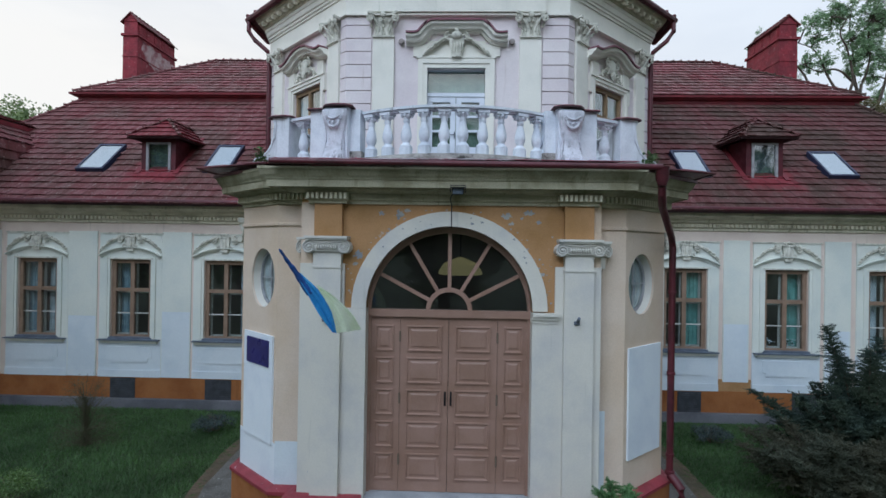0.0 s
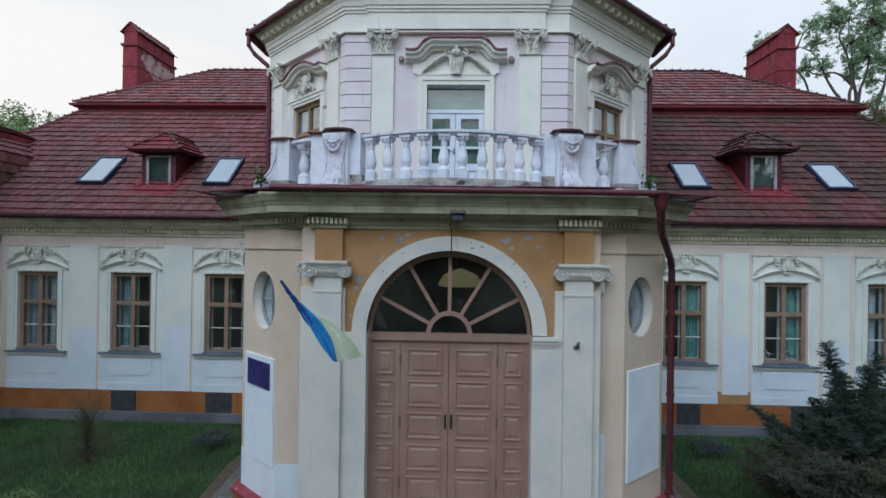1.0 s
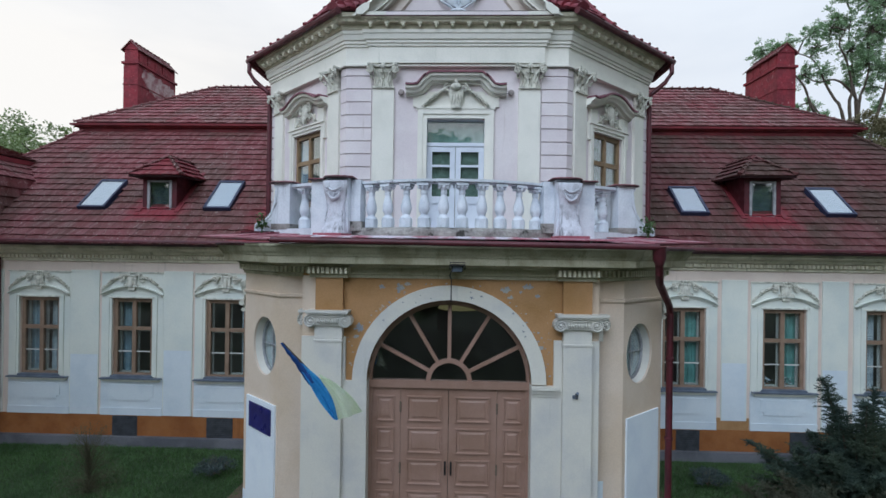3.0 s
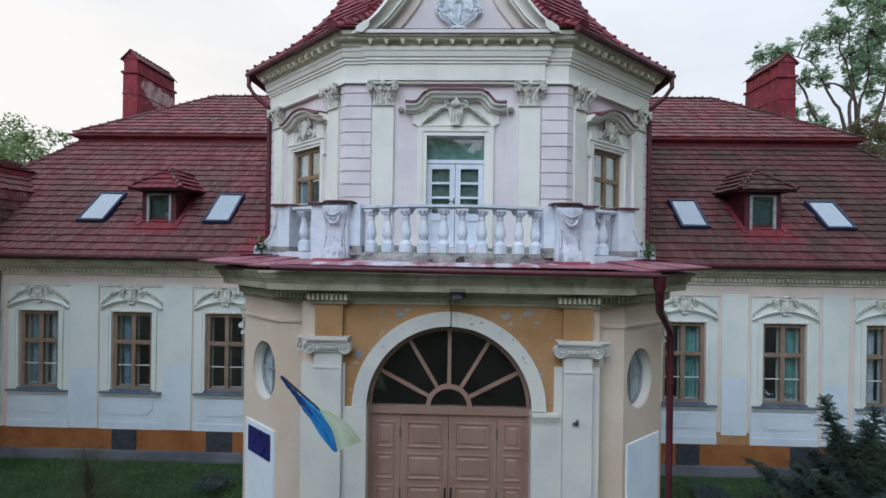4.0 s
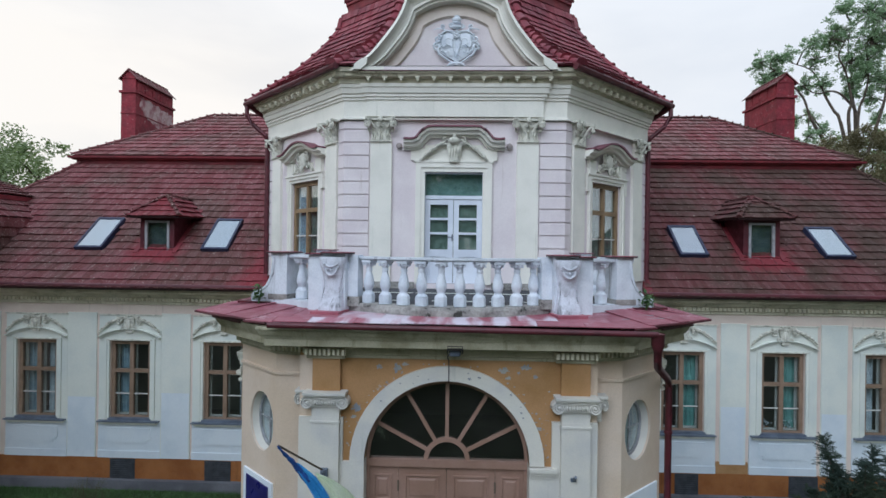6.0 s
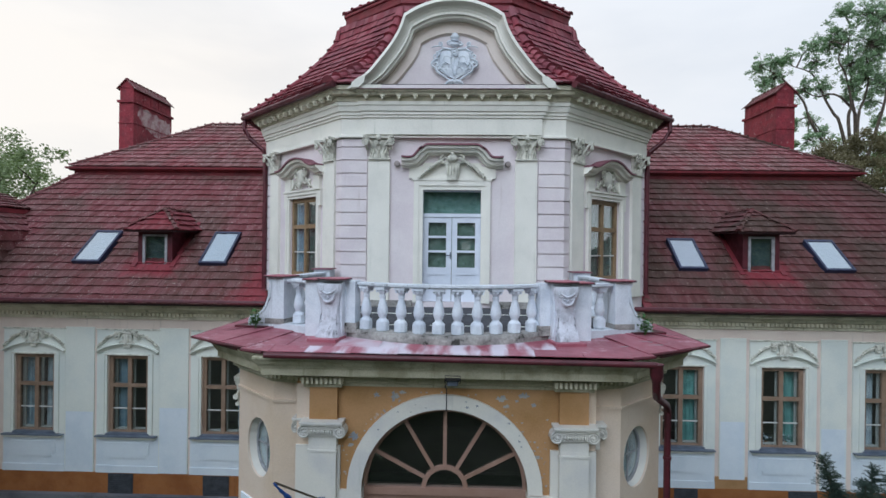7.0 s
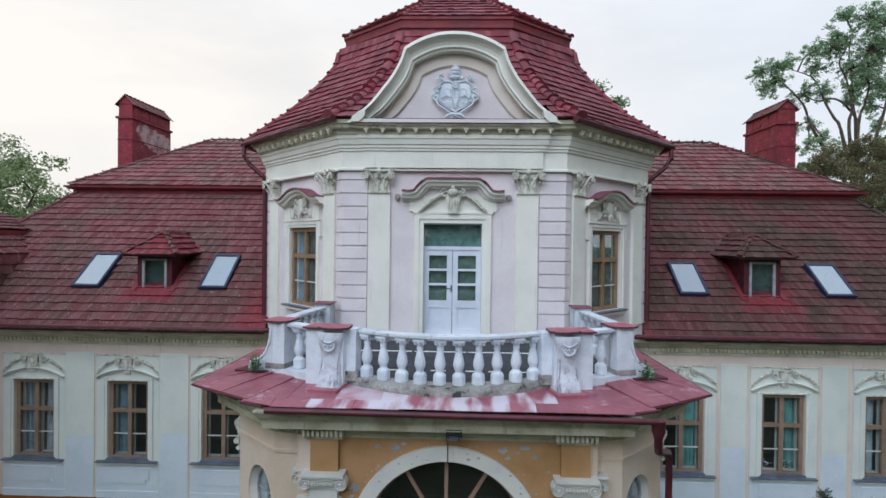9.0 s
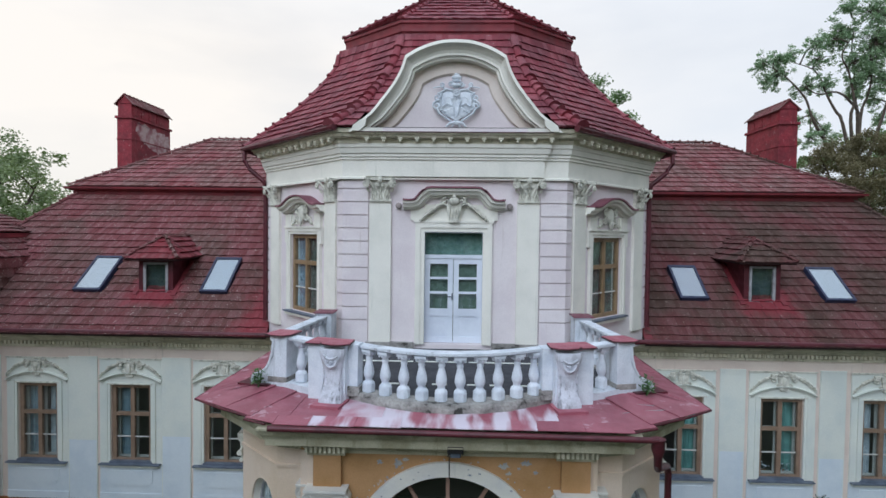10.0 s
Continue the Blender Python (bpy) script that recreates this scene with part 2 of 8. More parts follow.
M_STONE_KERB = surface("balcony_kerb_concrete", "a9a6a1", 0.95, "827f7b", 4.0, 0.5, 0.25, 25.0, wear="464540", wear_scale=4.0, wear_at=0.57, bump=0.6)
M_FLOOR = surface("balcony_floor_slate_grey", "3e4047", 0.8, "34363c", 2.0, 0.5, 0.1)
M_GLASS = glass_pane("window_glass")
# The film here paints a faint sky reflection over the dark fanlight.
M_GLASS_HAZED = glass_pane("hazed_fanlight_glass", face=0.05, haze=0.012)
M_GLASS_TOWER = glass_pane("tower_window_glass", face=0.17)
M_ROOF_GLASS = glass_pane("coated_roof_glass", face=0.34)
M_DARK = surface("dark_room", "8a7f75", 0.9, "7a7067", 1.0, 0.5, 0.1)
M_BLIND = surface("white_blind", "bcc6d4", 0.8, grain=0.04)
# Lilac grey paints one pane's duller reflection onto its blind.
M_BLIND_REFLECT = surface("blind_toned_as_dull_reflection", "979ab0", 0.8, "8b8ea4", 3.0, 0.5, 0.05)
M_CURTAIN = surface("teal_curtain", "8cc4bd", 0.9, "74aca6", 5.0, 0.5, 0.1)
M_CURTAIN_BLUE = surface("pale_blue_curtain", "b4cad6", 0.9, "93afbe", 5.0, 0.5, 0.1)
M_CURTAIN_PALE = surface("grey_net_curtain", "d6dee4", 0.9, "b4c0c8", 5.0, 0.5, 0.1)
M_PANE_BACKING = surface("dark_teal_pane_backing", "52686a", 0.9, "425658", 5.0, 0.5, 0.15)
# Net whose green carries the dark reflection of the panes before it.
M_NET = surface("net_in_reflection_green", "7f9488", 0.9, "5f7468", 8.0, 0.5, 0.15)
M_CHIP = surface("bare_grey_plaster", "aaaaa6", 0.9, "8d9299", 7.0, 0.5, 0.1)
M_VENT = surface("vent_grate_dark_grey", "44484e", 0.7, "3a3d42", 6.0, 0.5, 0.15)
M_IRON = surface("black_iron", "1c1c1e", 0.5, grain=0.1)
M_ROOF_FRAME = surface("roof_window_blue_grey_frame", "2e3550", 0.45, grain=0.05)
M_BLUE_SIGN = surface("dark_blue_enamel", "2a2870", 0.35, "242260", 4.0, 0.5, 0.03, bump=0.0)
M_FLAG_BLUE = surface("flag_blue_cloth", "4fb4f4", 0.6, "3a9ae4", 5.0, 0.5, 0.08)
# Darker copy of the flag blue, with the shade of tight folds painted in.
M_FLAG_BLUE_SHADE = surface("flag_blue_cloth_fold_shade", "2c62b4", 0.7, "234a8c", 12.0, 0.5, 0.1)
M_FLAG_YELLOW = surface("flag_pale_yellow_cloth", "f2ffe8", 0.7, "e8f8d8", 5.0, 0.5, 0.06)
M_LAMP = surface("cream_lamp_shade", "d8cda4", 0.6, grain=0.05)
lamp_bsdf = M_LAMP.node_tree.nodes["Principled BSDF"]
lamp_bsdf.inputs["Emission Color"].default_value, lamp_bsdf.inputs["Emission Strength"].default_value = lin("d8c890"), 0.16
M_PAVING = surface("concrete_paving", "77787e", 0.9, "606167", 1.2, 0.5, 0.15, bump=0.3)
M_STEP = surface("pale_concrete_step", "b4b8bd", 0.9, "9ea2a8", 2.0, 0.5, 0.15, bump=0.3)
M_GRAVEL = surface("worn_gravelly_concrete", "716f6b", 0.95, "55534c", 1.8, 0.5, 0.3, 30.0, 0.5, wear="a2a39f", wear_scale=7.0, wear_at=0.62)
M_EARTH = surface("trodden_earth", "655545", 0.95, "4f4a38", 2.5, 0.5, 0.3, 20.0, 0.6, wear="46552f", wear_scale=6.0, wear_at=0.56)
M_SOIL = surface("lawn_soil", "36482a", 0.95, "303e20", 0.8, 0.5, 0.3, 20.0, 0.5)
M_GRASS = surface("grass_blades", "527840", 0.8, "385a2b", 0.7, 0.5, 0.1, 8.0, 0.0, vary="island", spread=0.35)
M_JUNIPER_OLIVE = surface("juniper_needles_olive", "475040", 0.8, "504f3c", 1.2, 0.5, 0.2, 20.0, 0.0, vary="island", spread=0.35)
M_JUNIPER = surface("juniper_needles", "374b42", 0.8, "3e4d38", 1.2, 0.5, 0.2, 20.0, 0.0, vary="island", spread=0.35)
M_JUNIPER_GREEN = surface("young_juniper_needles", "5d8a52", 0.8, "4c7845", 2.0, 0.5, 0.2, 20.0, 0.0, vary="island", spread=0.3)
M_YOUNG = surface("young_yellow_green_leaves", "6c8a48", 0.8, "587640", 2.0, 0.5, 0.2, 20.0, 0.0, vary="island", spread=0.3)
M_HOOD_RED = surface("hood_coping_purple_red", "84505c", 0.6, "744450", 3.0, 0.5, 0.1)
M_LEAF = surface("tree_leaves", "86a26c", 0.7, "6c8856", 0.4, 0.5, 0.15, 5.0, 0.0, vary="island", spread=0.4)
# Leaf green paled to hold the haze and backlight on the far tree.
M_LEAF_HAZY = surface("tree_leaves_hazed", "9cba92", 0.7, "84a478", 0.4, 0.5, 0.15, 5.0, 0.0, vary="island", spread=0.4)
M_LEAF_BROWN = surface("tree_leaves_olive_brown", "857e5c", 0.7, "706a4c", 0.4, 0.5, 0.15, 5.0, 0.0, vary="island", spread=0.35)
M_LEAF_LIGHT = surface("tree_leaves_light", "8c9f6a", 0.7, "75885a", 0.4, 0.5, 0.15, 5.0, 0.0, vary="island", spread=0.4)
M_BARK = surface("bark", "5b5046", 0.95, "463d36", 3.0, 0.5, 0.25, 20.0, 0.6)
M_SHRUB = surface("shrub_leaves_grey_green", "4c5c5c", 0.8, "3c4a48", 2.0, 0.5, 0.15, 10.0, 0.0, vary="island", spread=0.35)
M_DRY_LEAF = surface("dry_olive_brown_leaves", "5a5c42", 0.85, "4c4a36", 2.0, 0.5, 0.15, 10.0, 0.0, vary="island", spread=0.3)
M_TWIG = surface("dry_twigs", "75685a", 0.9, grain=0.2)
M_TWIG_OLIVE = surface("thin_olive_grey_twigs", "56543f", 0.9, grain=0.2)
M_TWIG_GREY = surface("spotlight_grey_brown", "9a8f8c", 0.6, grain=0.1)
M_CABLE = surface("black_cable", "202024", 0.6, grain=0.05)


def leafy(m, share=0.45):
    """Let light through thin leaves."""
    nt = m.node_tree
    bsdf, out = nt.nodes["Principled BSDF"], nt.nodes["Material Output"]
    thin = nt.nodes.new("ShaderNodeBsdfTranslucent")
    nt.links.new(bsdf.inputs["Base Color"].links[0].from_socket, thin.inputs["Color"])
    mix = nt.nodes.new("ShaderNodeMixShader")
    mix.inputs["Fac"].default_value = share
    nt.links.new(bsdf.outputs["BSDF"], mix.inputs[1])
    nt.links.new(thin.outputs["BSDF"], mix.inputs[2])
    nt.links.new(mix.outputs["Shader"], out.inputs["Surface"])


for leaf_paint in (M_LEAF, M_LEAF_HAZY, M_LEAF_BROWN, M_LEAF_LIGHT, M_FLAG_BLUE, M_FLAG_YELLOW):
    leafy(leaf_paint, 0.55 if leaf_paint is M_LEAF_HAZY else 0.45)


# ---- building blocks ----
def bm_new():
    return bmesh.new()


def box(bm, x0, x1, y0, y1, z0, z1, m=None):
    vs = [bm.verts.new((x, y, z)) for z in (z0, z1) for y in (y0, y1) for x in (x0, x1)]
    for f in ((0, 2, 3, 1), (4, 5, 7, 6), (0, 1, 5, 4), (2, 6, 7, 3), (0, 4, 6, 2), (1, 3, 7, 5)):
        bm.faces.new([vs[i] for i in f])
    if m:
        bmesh.ops.transform(bm, matrix=m, verts=vs)
    return vs


def prism(bm, pts, y0, y1, m=None):
    """A solid from an outline of (x, z), standing between two depths."""
    a = [bm.verts.new((x, y0, z)) for x, z in pts]
    b = [bm.verts.new((x, y1, z)) for x, z in pts]
    n = len(pts)
    bm.faces.new(a)
    bm.faces.new(b[::-1])
    for i in range(n):
        bm.faces.new((a[i], b[i], b[(i + 1) % n], a[(i + 1) % n]))
    if m:
        bmesh.ops.transform(bm, matrix=m, verts=a + b)


def slab(bm, pts, z0, z1):
    """A solid from an outline of (x, y), lying between two heights."""
    a = [bm.verts.new((x, y, z0)) for x, y in pts]
    b = [bm.verts.new((x, y, z1)) for x, y in pts]
    n = len(pts)
    bm.faces.new(a[::-1])
    bm.faces.new(b)
    for i in range(n):
        bm.faces.new((a[i], a[(i + 1) % n], b[(i + 1) % n], b[i]))


def ellipse(cx, cz, rx, rz, n=28):
    return [(cx + rx * math.cos(2 * math.pi * i / n), cz + rz * math.sin(2 * math.pi * i / n)) for i in range(n)]


def holed(bm, x0, x1, z0, z1, hole, y0, y1, m=None):
    """A wall piece with one hole, given counter-clockwise as (x, z); split at the hole's highest and lowest points."""
    top = max(range(len(hole)), key=lambda i: (round(hole[i][1], 4), -abs(hole[i][0] - sum(p[0] for p in hole) / len(hole))))
    low = min(range(len(hole)), key=lambda i: (round(hole[i][1], 4), abs(hole[i][0] - sum(p[0] for p in hole) / len(hole))))
    n = len(hole)
    left, i = [], top
    while i != low:
        left.append(hole[i])
        i = (i + 1) % n
    left.append(hole[low])
    right = []
    while i != top:
        right.append(hole[i])
        i = (i + 1) % n
    right.append(hole[top])
    xt, xl = hole[top][0], hole[low][0]
    prism(bm, [(xt, z1), (x0, z1), (x0, z0), (xl, z0)] + left[::-1], y0, y1, m)
    prism(bm, [(xl, z0), (x1, z0), (x1, z1), (xt, z1)] + right[::-1], y0, y1, m)


def lathe(bm, profile, n=16, at=(0, 0, 0), m=None):
    rings = []
    for r, z in profile:
        rings.append([bm.verts.new((at[0] + r * math.cos(2 * math.pi * k / n), at[1] + r * math.sin(2 * math.pi * k / n), at[2] + z)) for k in range(n)])
    for a, b in zip(rings, rings[1:]):
        for k in range(n):
            bm.faces.new((a[k], a[(k + 1) % n], b[(k + 1) % n], b[k]))
    bm.faces.new(rings[0][::-1])
    bm.faces.new(rings[-1])
    if m:
        bmesh.ops.transform(bm, matrix=m, verts=[v for r in rings for v in r])


def tube(bm, pts, r, n=8, r_end=None):
    pts = [Vector(p) for p in pts]
    rings = []
    for i, p in enumerate(pts):
        d = (pts[min(i + 1, len(pts) - 1)] - pts[max(i - 1, 0)]).normalized()
        u = d.cross(Vector((0, 0, 1)) if abs(d.z) < 0.95 else Vector((0, 1, 0))).normalized()
        w = u.cross(d)
        rr = r if r_end is None else r + (r_end - r) * i / (len(pts) - 1)
        rings.append([bm.verts.new(p + rr * (math.cos(2 * math.pi * k / n) * u + math.sin(2 * math.pi * k / n) * w)) for k in range(n)])
    for a, b in zip(rings, rings[1:]):
        for k in range(n):
            bm.faces.new((a[k], a[(k + 1) % n], b[(k + 1) % n], b[k]))
    bm.faces.new(rings[0][::-1])
    bm.faces.new(rings[-1])


def offset_plan(path, out):
    """A plan line moved outwards (to the right of its run) with mitred corners."""
    res = []
    ps = [Vector(p) for p in path]
    for i, p in enumerate(ps):
        ns = []
        for a, b in ((i - 1, i), (i, i + 1)):
            if a >= 0 and b < len(ps):
                d = (ps[b] - ps[a]).normalized()
                ns.append(Vector((d.y, -d.x)))
        m = ns[0] if len(ns) == 1 else (ns[0] + ns[1]) / max(1 + ns[0].dot(ns[1]), 0.3)
        res.append(p + out * m)
    return res


def sweep(bm, profile, path):
    """A moulding: a profile of (out, z) run along a plan line, closed at its back."""
    rows = [[bm.verts.new((q.x, q.y, z)) for q in offset_plan(path, out)] for out, z in profile]
    n = len(rows)
    for i in range(n):
        a, b = rows[i], rows[(i + 1) % n]
        for k in range(len(path) - 1):
            bm.faces.new((a[k], a[k + 1], b[k + 1], b[k]))
    bm.faces.new([r[0] for r in rows])
    bm.faces.new([r[-1] for r in rows][::-1])


def lump(bm, x, y, z, rx, ry, rz, sub=2, m=None):
    mm = Matrix.Translation((x, y, z)) @ Matrix.Diagonal((rx, ry, rz, 1))
    bmesh.ops.create_icosphere(bm, subdivisions=sub, radius=1.0, matrix=(m @ mm) if m else mm)


def spiral(bm, cx, cy, cz, r, turns, thick, sign=1, start=0.0, depth=0.0):
    """A volute in the x-z plane."""
    n = int(turns * 14)
    pts = []
    for i in range(n + 1):
        f = i / n
        a = start + sign * turns * 2 * math.pi * f
        rr = r * (1 - 0.82 * f)
        pts.append((cx + rr * math.cos(a), cy - depth * f, cz + rr * math.sin(a)))
    tube(bm, pts, thick, 6, thick * 0.7)


def finish(bm, name, mat=None, smooth=False, bevel=0.0):
    if bevel:
        bmesh.ops.bevel(bm, geom=[e for e in bm.edges if e.is_manifold and e.calc_face_angle(0) > 0.6], offset=bevel, segments=2, affect="EDGES", clamp_overlap=True)
    bmesh.ops.recalc_face_normals(bm, faces=bm.faces)
    me = bpy.data.meshes.new(name)
    bm.to_mesh(me)
    bm.free()
    if mat:
        me.materials.append(mat)
    if smooth:
        me.polygons.foreach_set("use_smooth", [True] * len(me.polygons))
        me.set_sharp_from_angle(angle=radians(38))
    return me


def root(name, at, label, category, group="", kind=""):
    ob = new(name)
    ob.location = at
    return tagged(ob, label, category, group, kind)


def part(name, bm, material, parent, label="", m=None, smooth=False, bevel=0.0):
    """One mesh under a thing (in the place's own coordinates) or under a part (in the part's)."""
    me = bm if isinstance(bm, bpy.types.Mesh) else finish(bm, name, material, smooth, bevel)
    ob = new(name, me)
    ob.parent = parent
    if parent.type == "EMPTY":
        ob.matrix_parent_inverse = Matrix.Translation(-parent.location)
    if m:
        ob.matrix_basis = m
    if label:
        tagged(ob, label)
    return ob


def pieces(name, bm, material, parent, label=""):
    """Each loose piece of a bmesh as a part of its own."""
    left = set(bm.faces)
    while left:
        f = next(iter(sorted(left, key=lambda q: q.index)))
        isle, edge = set(), [f]
        while edge:
            q = edge.pop()
            if q in isle:
                continue
            isle.add(q)
            edge.extend(n for e in q.edges for n in e.link_faces if n not in isle)
        left -= isle
        b2 = bm_new()
        vs = {}
        for q in sorted(isle, key=lambda k: k.index):
            b2.faces.new([vs.setdefault(v, b2.verts.new(v.co)) if v not in vs else vs[v] for v in q.verts])
        part(name, b2, material, parent, label)
    bm.free()


def whole(name, bm, material, label, category, group="", kind="", smooth=False, bevel=0.0, m=None):
    """A thing that is one mesh."""
    me = bm if isinstance(bm, bpy.types.Mesh) else finish(bm, name, material, smooth, bevel)
    ob = new(name, me)
    if m:
        ob.matrix_basis = m
    return tagged(ob, label, category, group, kind)


# ---- the plan ----
GROUND = -0.5
WING_Y = 14.42            # face of the long walls
PORCH_Y = 7.76            # face of the porch's middle bay
TOWER_Y = 11.52           # face of the tower's middle bay
EAVE_Z = 5.06
ROOF_SLOPE = 0.851
BREAK_Y, BREAK_Z = 18.6, 9.12
HIP_X = 13.55                    # where the lower hip meets the break

PORCH_PLAN = [(-3.48, 14.4), (-3.48, 8.75), (-2.62, 7.95), (-2.2, 7.95), (-2.2, PORCH_Y), (2.2, PORCH_Y), (2.2, 7.95), (2.62, 7.95), (3.48, 8.75), (3.48, 14.4)]
WING_WINDOWS = (-11.64, -8.98, -6.33, 6.18, 8.83, 11.52)
WIN_W, WIN_Z0, WIN_Z1 = 1.14, 1.37, 3.55

house = root("manor_house", (0, 16.0, GROUND), "cream and pink baroque manor house with red tiled mansard roofs", "house")

# -- long walls, with their window openings --
for side in (-1, 1):
    bm = bm_new()
    centres = sorted(abs(c) for c in WING_WINDOWS if c * side > 0)
    edges = [3.3] + [(a + b) / 2 for a, b in zip(centres, centres[1:])] + [13.2]
    for c, a, b in zip(centres, edges, edges[1:]):
        x0, x1 = sorted((side * a, side * b))
        xc = side * c
        h = WIN_W / 2
        hole = [(xc + h, WIN_Z0), (xc + h, WIN_Z1), (xc, WIN_Z1), (xc - h, WIN_Z1), (xc - h, WIN_Z0), (xc, WIN_Z0)]
        holed(bm, x0, x1, GROUND - 0.2, 5.0, hole, WING_Y, WING_Y + 0.45)
    # the walls go on past the view and turn back
    x0, x1 = sorted((side * 13.2, side * 17.0))
    box(bm, x0, x1, WING_Y, WING_Y + 0.45, GROUND - 0.2, 5.0)
    bmesh.ops.remove_doubles(bm, verts=bm.verts, dist=0.0005)
    part("wall", bm, M_WALL, house, "rose-white plastered long wall")
    bm = bm_new()
    x0, x1 = sorted((side * 16.6, side * 17.0))
    box(bm, x0, x1, WING_Y + 0.45, 27.0, GROUND - 0.2, 5.0)
    part("wall", bm, M_WALL, house, "rose-white end wall")
bm = bm_new()
box(bm, -17, 17, 27.0, 27.4, GROUND - 0.2, 5.0)
part("wall", bm, M_WALL, house, "rose-white back wall")

bm = bm_new()
box(bm, -16.5, 16.5, 18.6, 18.8, GROUND, 5.0)
box(bm, -16.5, 16.5, WING_Y + 0.46, 18.6, 0.3, 0.4)
box(bm, -16.5, -3.6, WING_Y + 0.5, 18.6, 4.7, 4.8)
box(bm, 3.6, 16.5, WING_Y + 0.5, 18.6, 4.7, 4.8)
part("inner_wall", bm, M_DARK, house, "dim rooms behind the windows")

# -- plinth with its vents and the strip of paving --
for side in (-1, 1):
    bm = bm_new()
    x0, x1 = sorted((side * 3.5, side * 17.0))
    box(bm, x0, x1, WING_Y - 0.035, WING_Y + 0.01, GROUND - 0.1, 0.3)
    part("plinth", bm, M_PLINTH, house, "ochre-brown painted plinth")
for x0, x1 in ((-9.5, -8.8), (-6.83, -6.1), (6.0, 6.62), (9.0, 9.75)):
    bm = bm_new()
    box(bm, x0, x1, WING_Y - 0.055, WING_Y - 0.03, -0.29, 0.28)
    vent = part("vent", bm, M_VENT, house, "dark grey cellar vent")
    bm = bm_new()
    for i in range(9):
        box(bm, x0 + 0.03, x1 - 0.03, WING_Y - 0.067, WING_Y - 0.052, -0.25 + i * 0.056, -0.22 + i * 0.056)
    part("grille", bm, M_VENT, vent)

# -- raised panels and strips between the windows --
for xc in WING_WINDOWS:
    bm = bm_new()
    h = WIN_W / 2 + 0.01
    hole = [(xc + h, WIN_Z0 - 0.02), (xc + h, WIN_Z1 + 0.01), (xc, WIN_Z1 + 0.01), (xc - h, WIN_Z1 + 0.01), (xc - h, WIN_Z0 - 0.02), (xc, WIN_Z0 - 0.02)]
    holed(bm, xc - 0.88, xc + 0.88, 1.33, 4.265, hole, WING_Y - 0.035, WING_Y + 0.005)
    part("window_panel", bm, M_PANEL, house, "raised white plaster panel round a window")
    bm = bm_new()
    box(bm, xc - 0.88, xc + 0.88, WING_Y - 0.035, WING_Y + 0.005, 0.305, 1.33)
    part("window_apron", bm, M_REPAINT, house, "bluish-white repainted panel below a window")
    # apron below the sill, a frame with cut corners
    bm = bm_new()
    a, b, z0, z1 = xc - 0.62, xc + 0.62, 0.72, 1.14
    ring = [(a, z1), (a, z0 + 0.1), (a + 0.1, z0 + 0.1), (a + 0.1, z0), (b - 0.1, z0), (b - 0.1, z0 + 0.1), (b, z0 + 0.1), (b, z1)]
    prism(bm, ring[::-1], WING_Y - 0.055, WING_Y - 0.03)
    part("apron_panel", bm, M_REPAINT, house)
    # lintel line over the panel
    bm = bm_new()
    box(bm, xc - 0.9, xc + 0.9, WING_Y - 0.06, WING_Y - 0.03, 4.265, 4.298)
    part("drip_moulding", bm, M_STUCCO_ORN, house)
    # foot of the panel, repainted
    bm = bm_new()
    box(bm, xc - 0.885, xc + 0.885, WING_Y - 0.05, WING_Y - 0.03, 0.3, 0.5)
    part("panel_foot", bm, M_REPAINT, house, "bluish-white repainted foot of a wall panel", bevel=0.006)
    # stepped architrave beside the window and a fillet over its head
    bm = bm_new()
    for k in (-1, 1):
        for a, b, o in ((0.575, 0.64, 0.055), (0.64, 0.715, 0.075)):
            x0, x1 = sorted((xc + k * a, xc + k * b))
            box(bm, x0, x1, WING_Y - o, WING_Y - 0.03, 1.38, 3.66 if a < 0.6 else 3.63)
    pieces("architrave", bm, M_PANEL, house)
    bm = bm_new()
    box(bm, xc - 0.64, xc + 0.64, WING_Y - 0.065, WING_Y - 0.03, 3.565, 3.6)
    part("head_fillet", bm, M_STUCCO_ORN, house)
strips = [(-13.2, -12.7), (-10.76, -9.94), (-8.1, -7.28), (-5.45, -4.7), (4.6, 5.2), (7.18, 7.86), (9.82, 10.5), (12.5, 13.2)]
for x0, x1 in strips:
    bm = bm_new()
    z0 = 0.55 if 7 < x0 < 8 else 0.305
    box(bm, x0, x1, WING_Y - 0.03, WING_Y + 0.005, z0, 4.33)
    part("wall_strip", bm, M_PANEL, house, "flat white pilaster strip")
    if abs(x0) > 4.9 and abs(x0) < 12:
        bm = bm_new()
        box(bm, x0 + 0.02, x1 - 0.02, WING_Y - 0.034, WING_Y - 0.029, z0, 2.05 + 0.1 * math.sin(x0 * 3))
        part("repainted_patch", bm, M_REPAINT, house, "patch of fresh bluish-white paint")


bm = bm_new()
box(bm, 7.08, 7.93, WING_Y - 0.028, WING_Y + 0.004, 0.302, 0.62)
part("ochre_patch", bm, M_OCHRE, house, "ochre patch left unpainted under a strip")


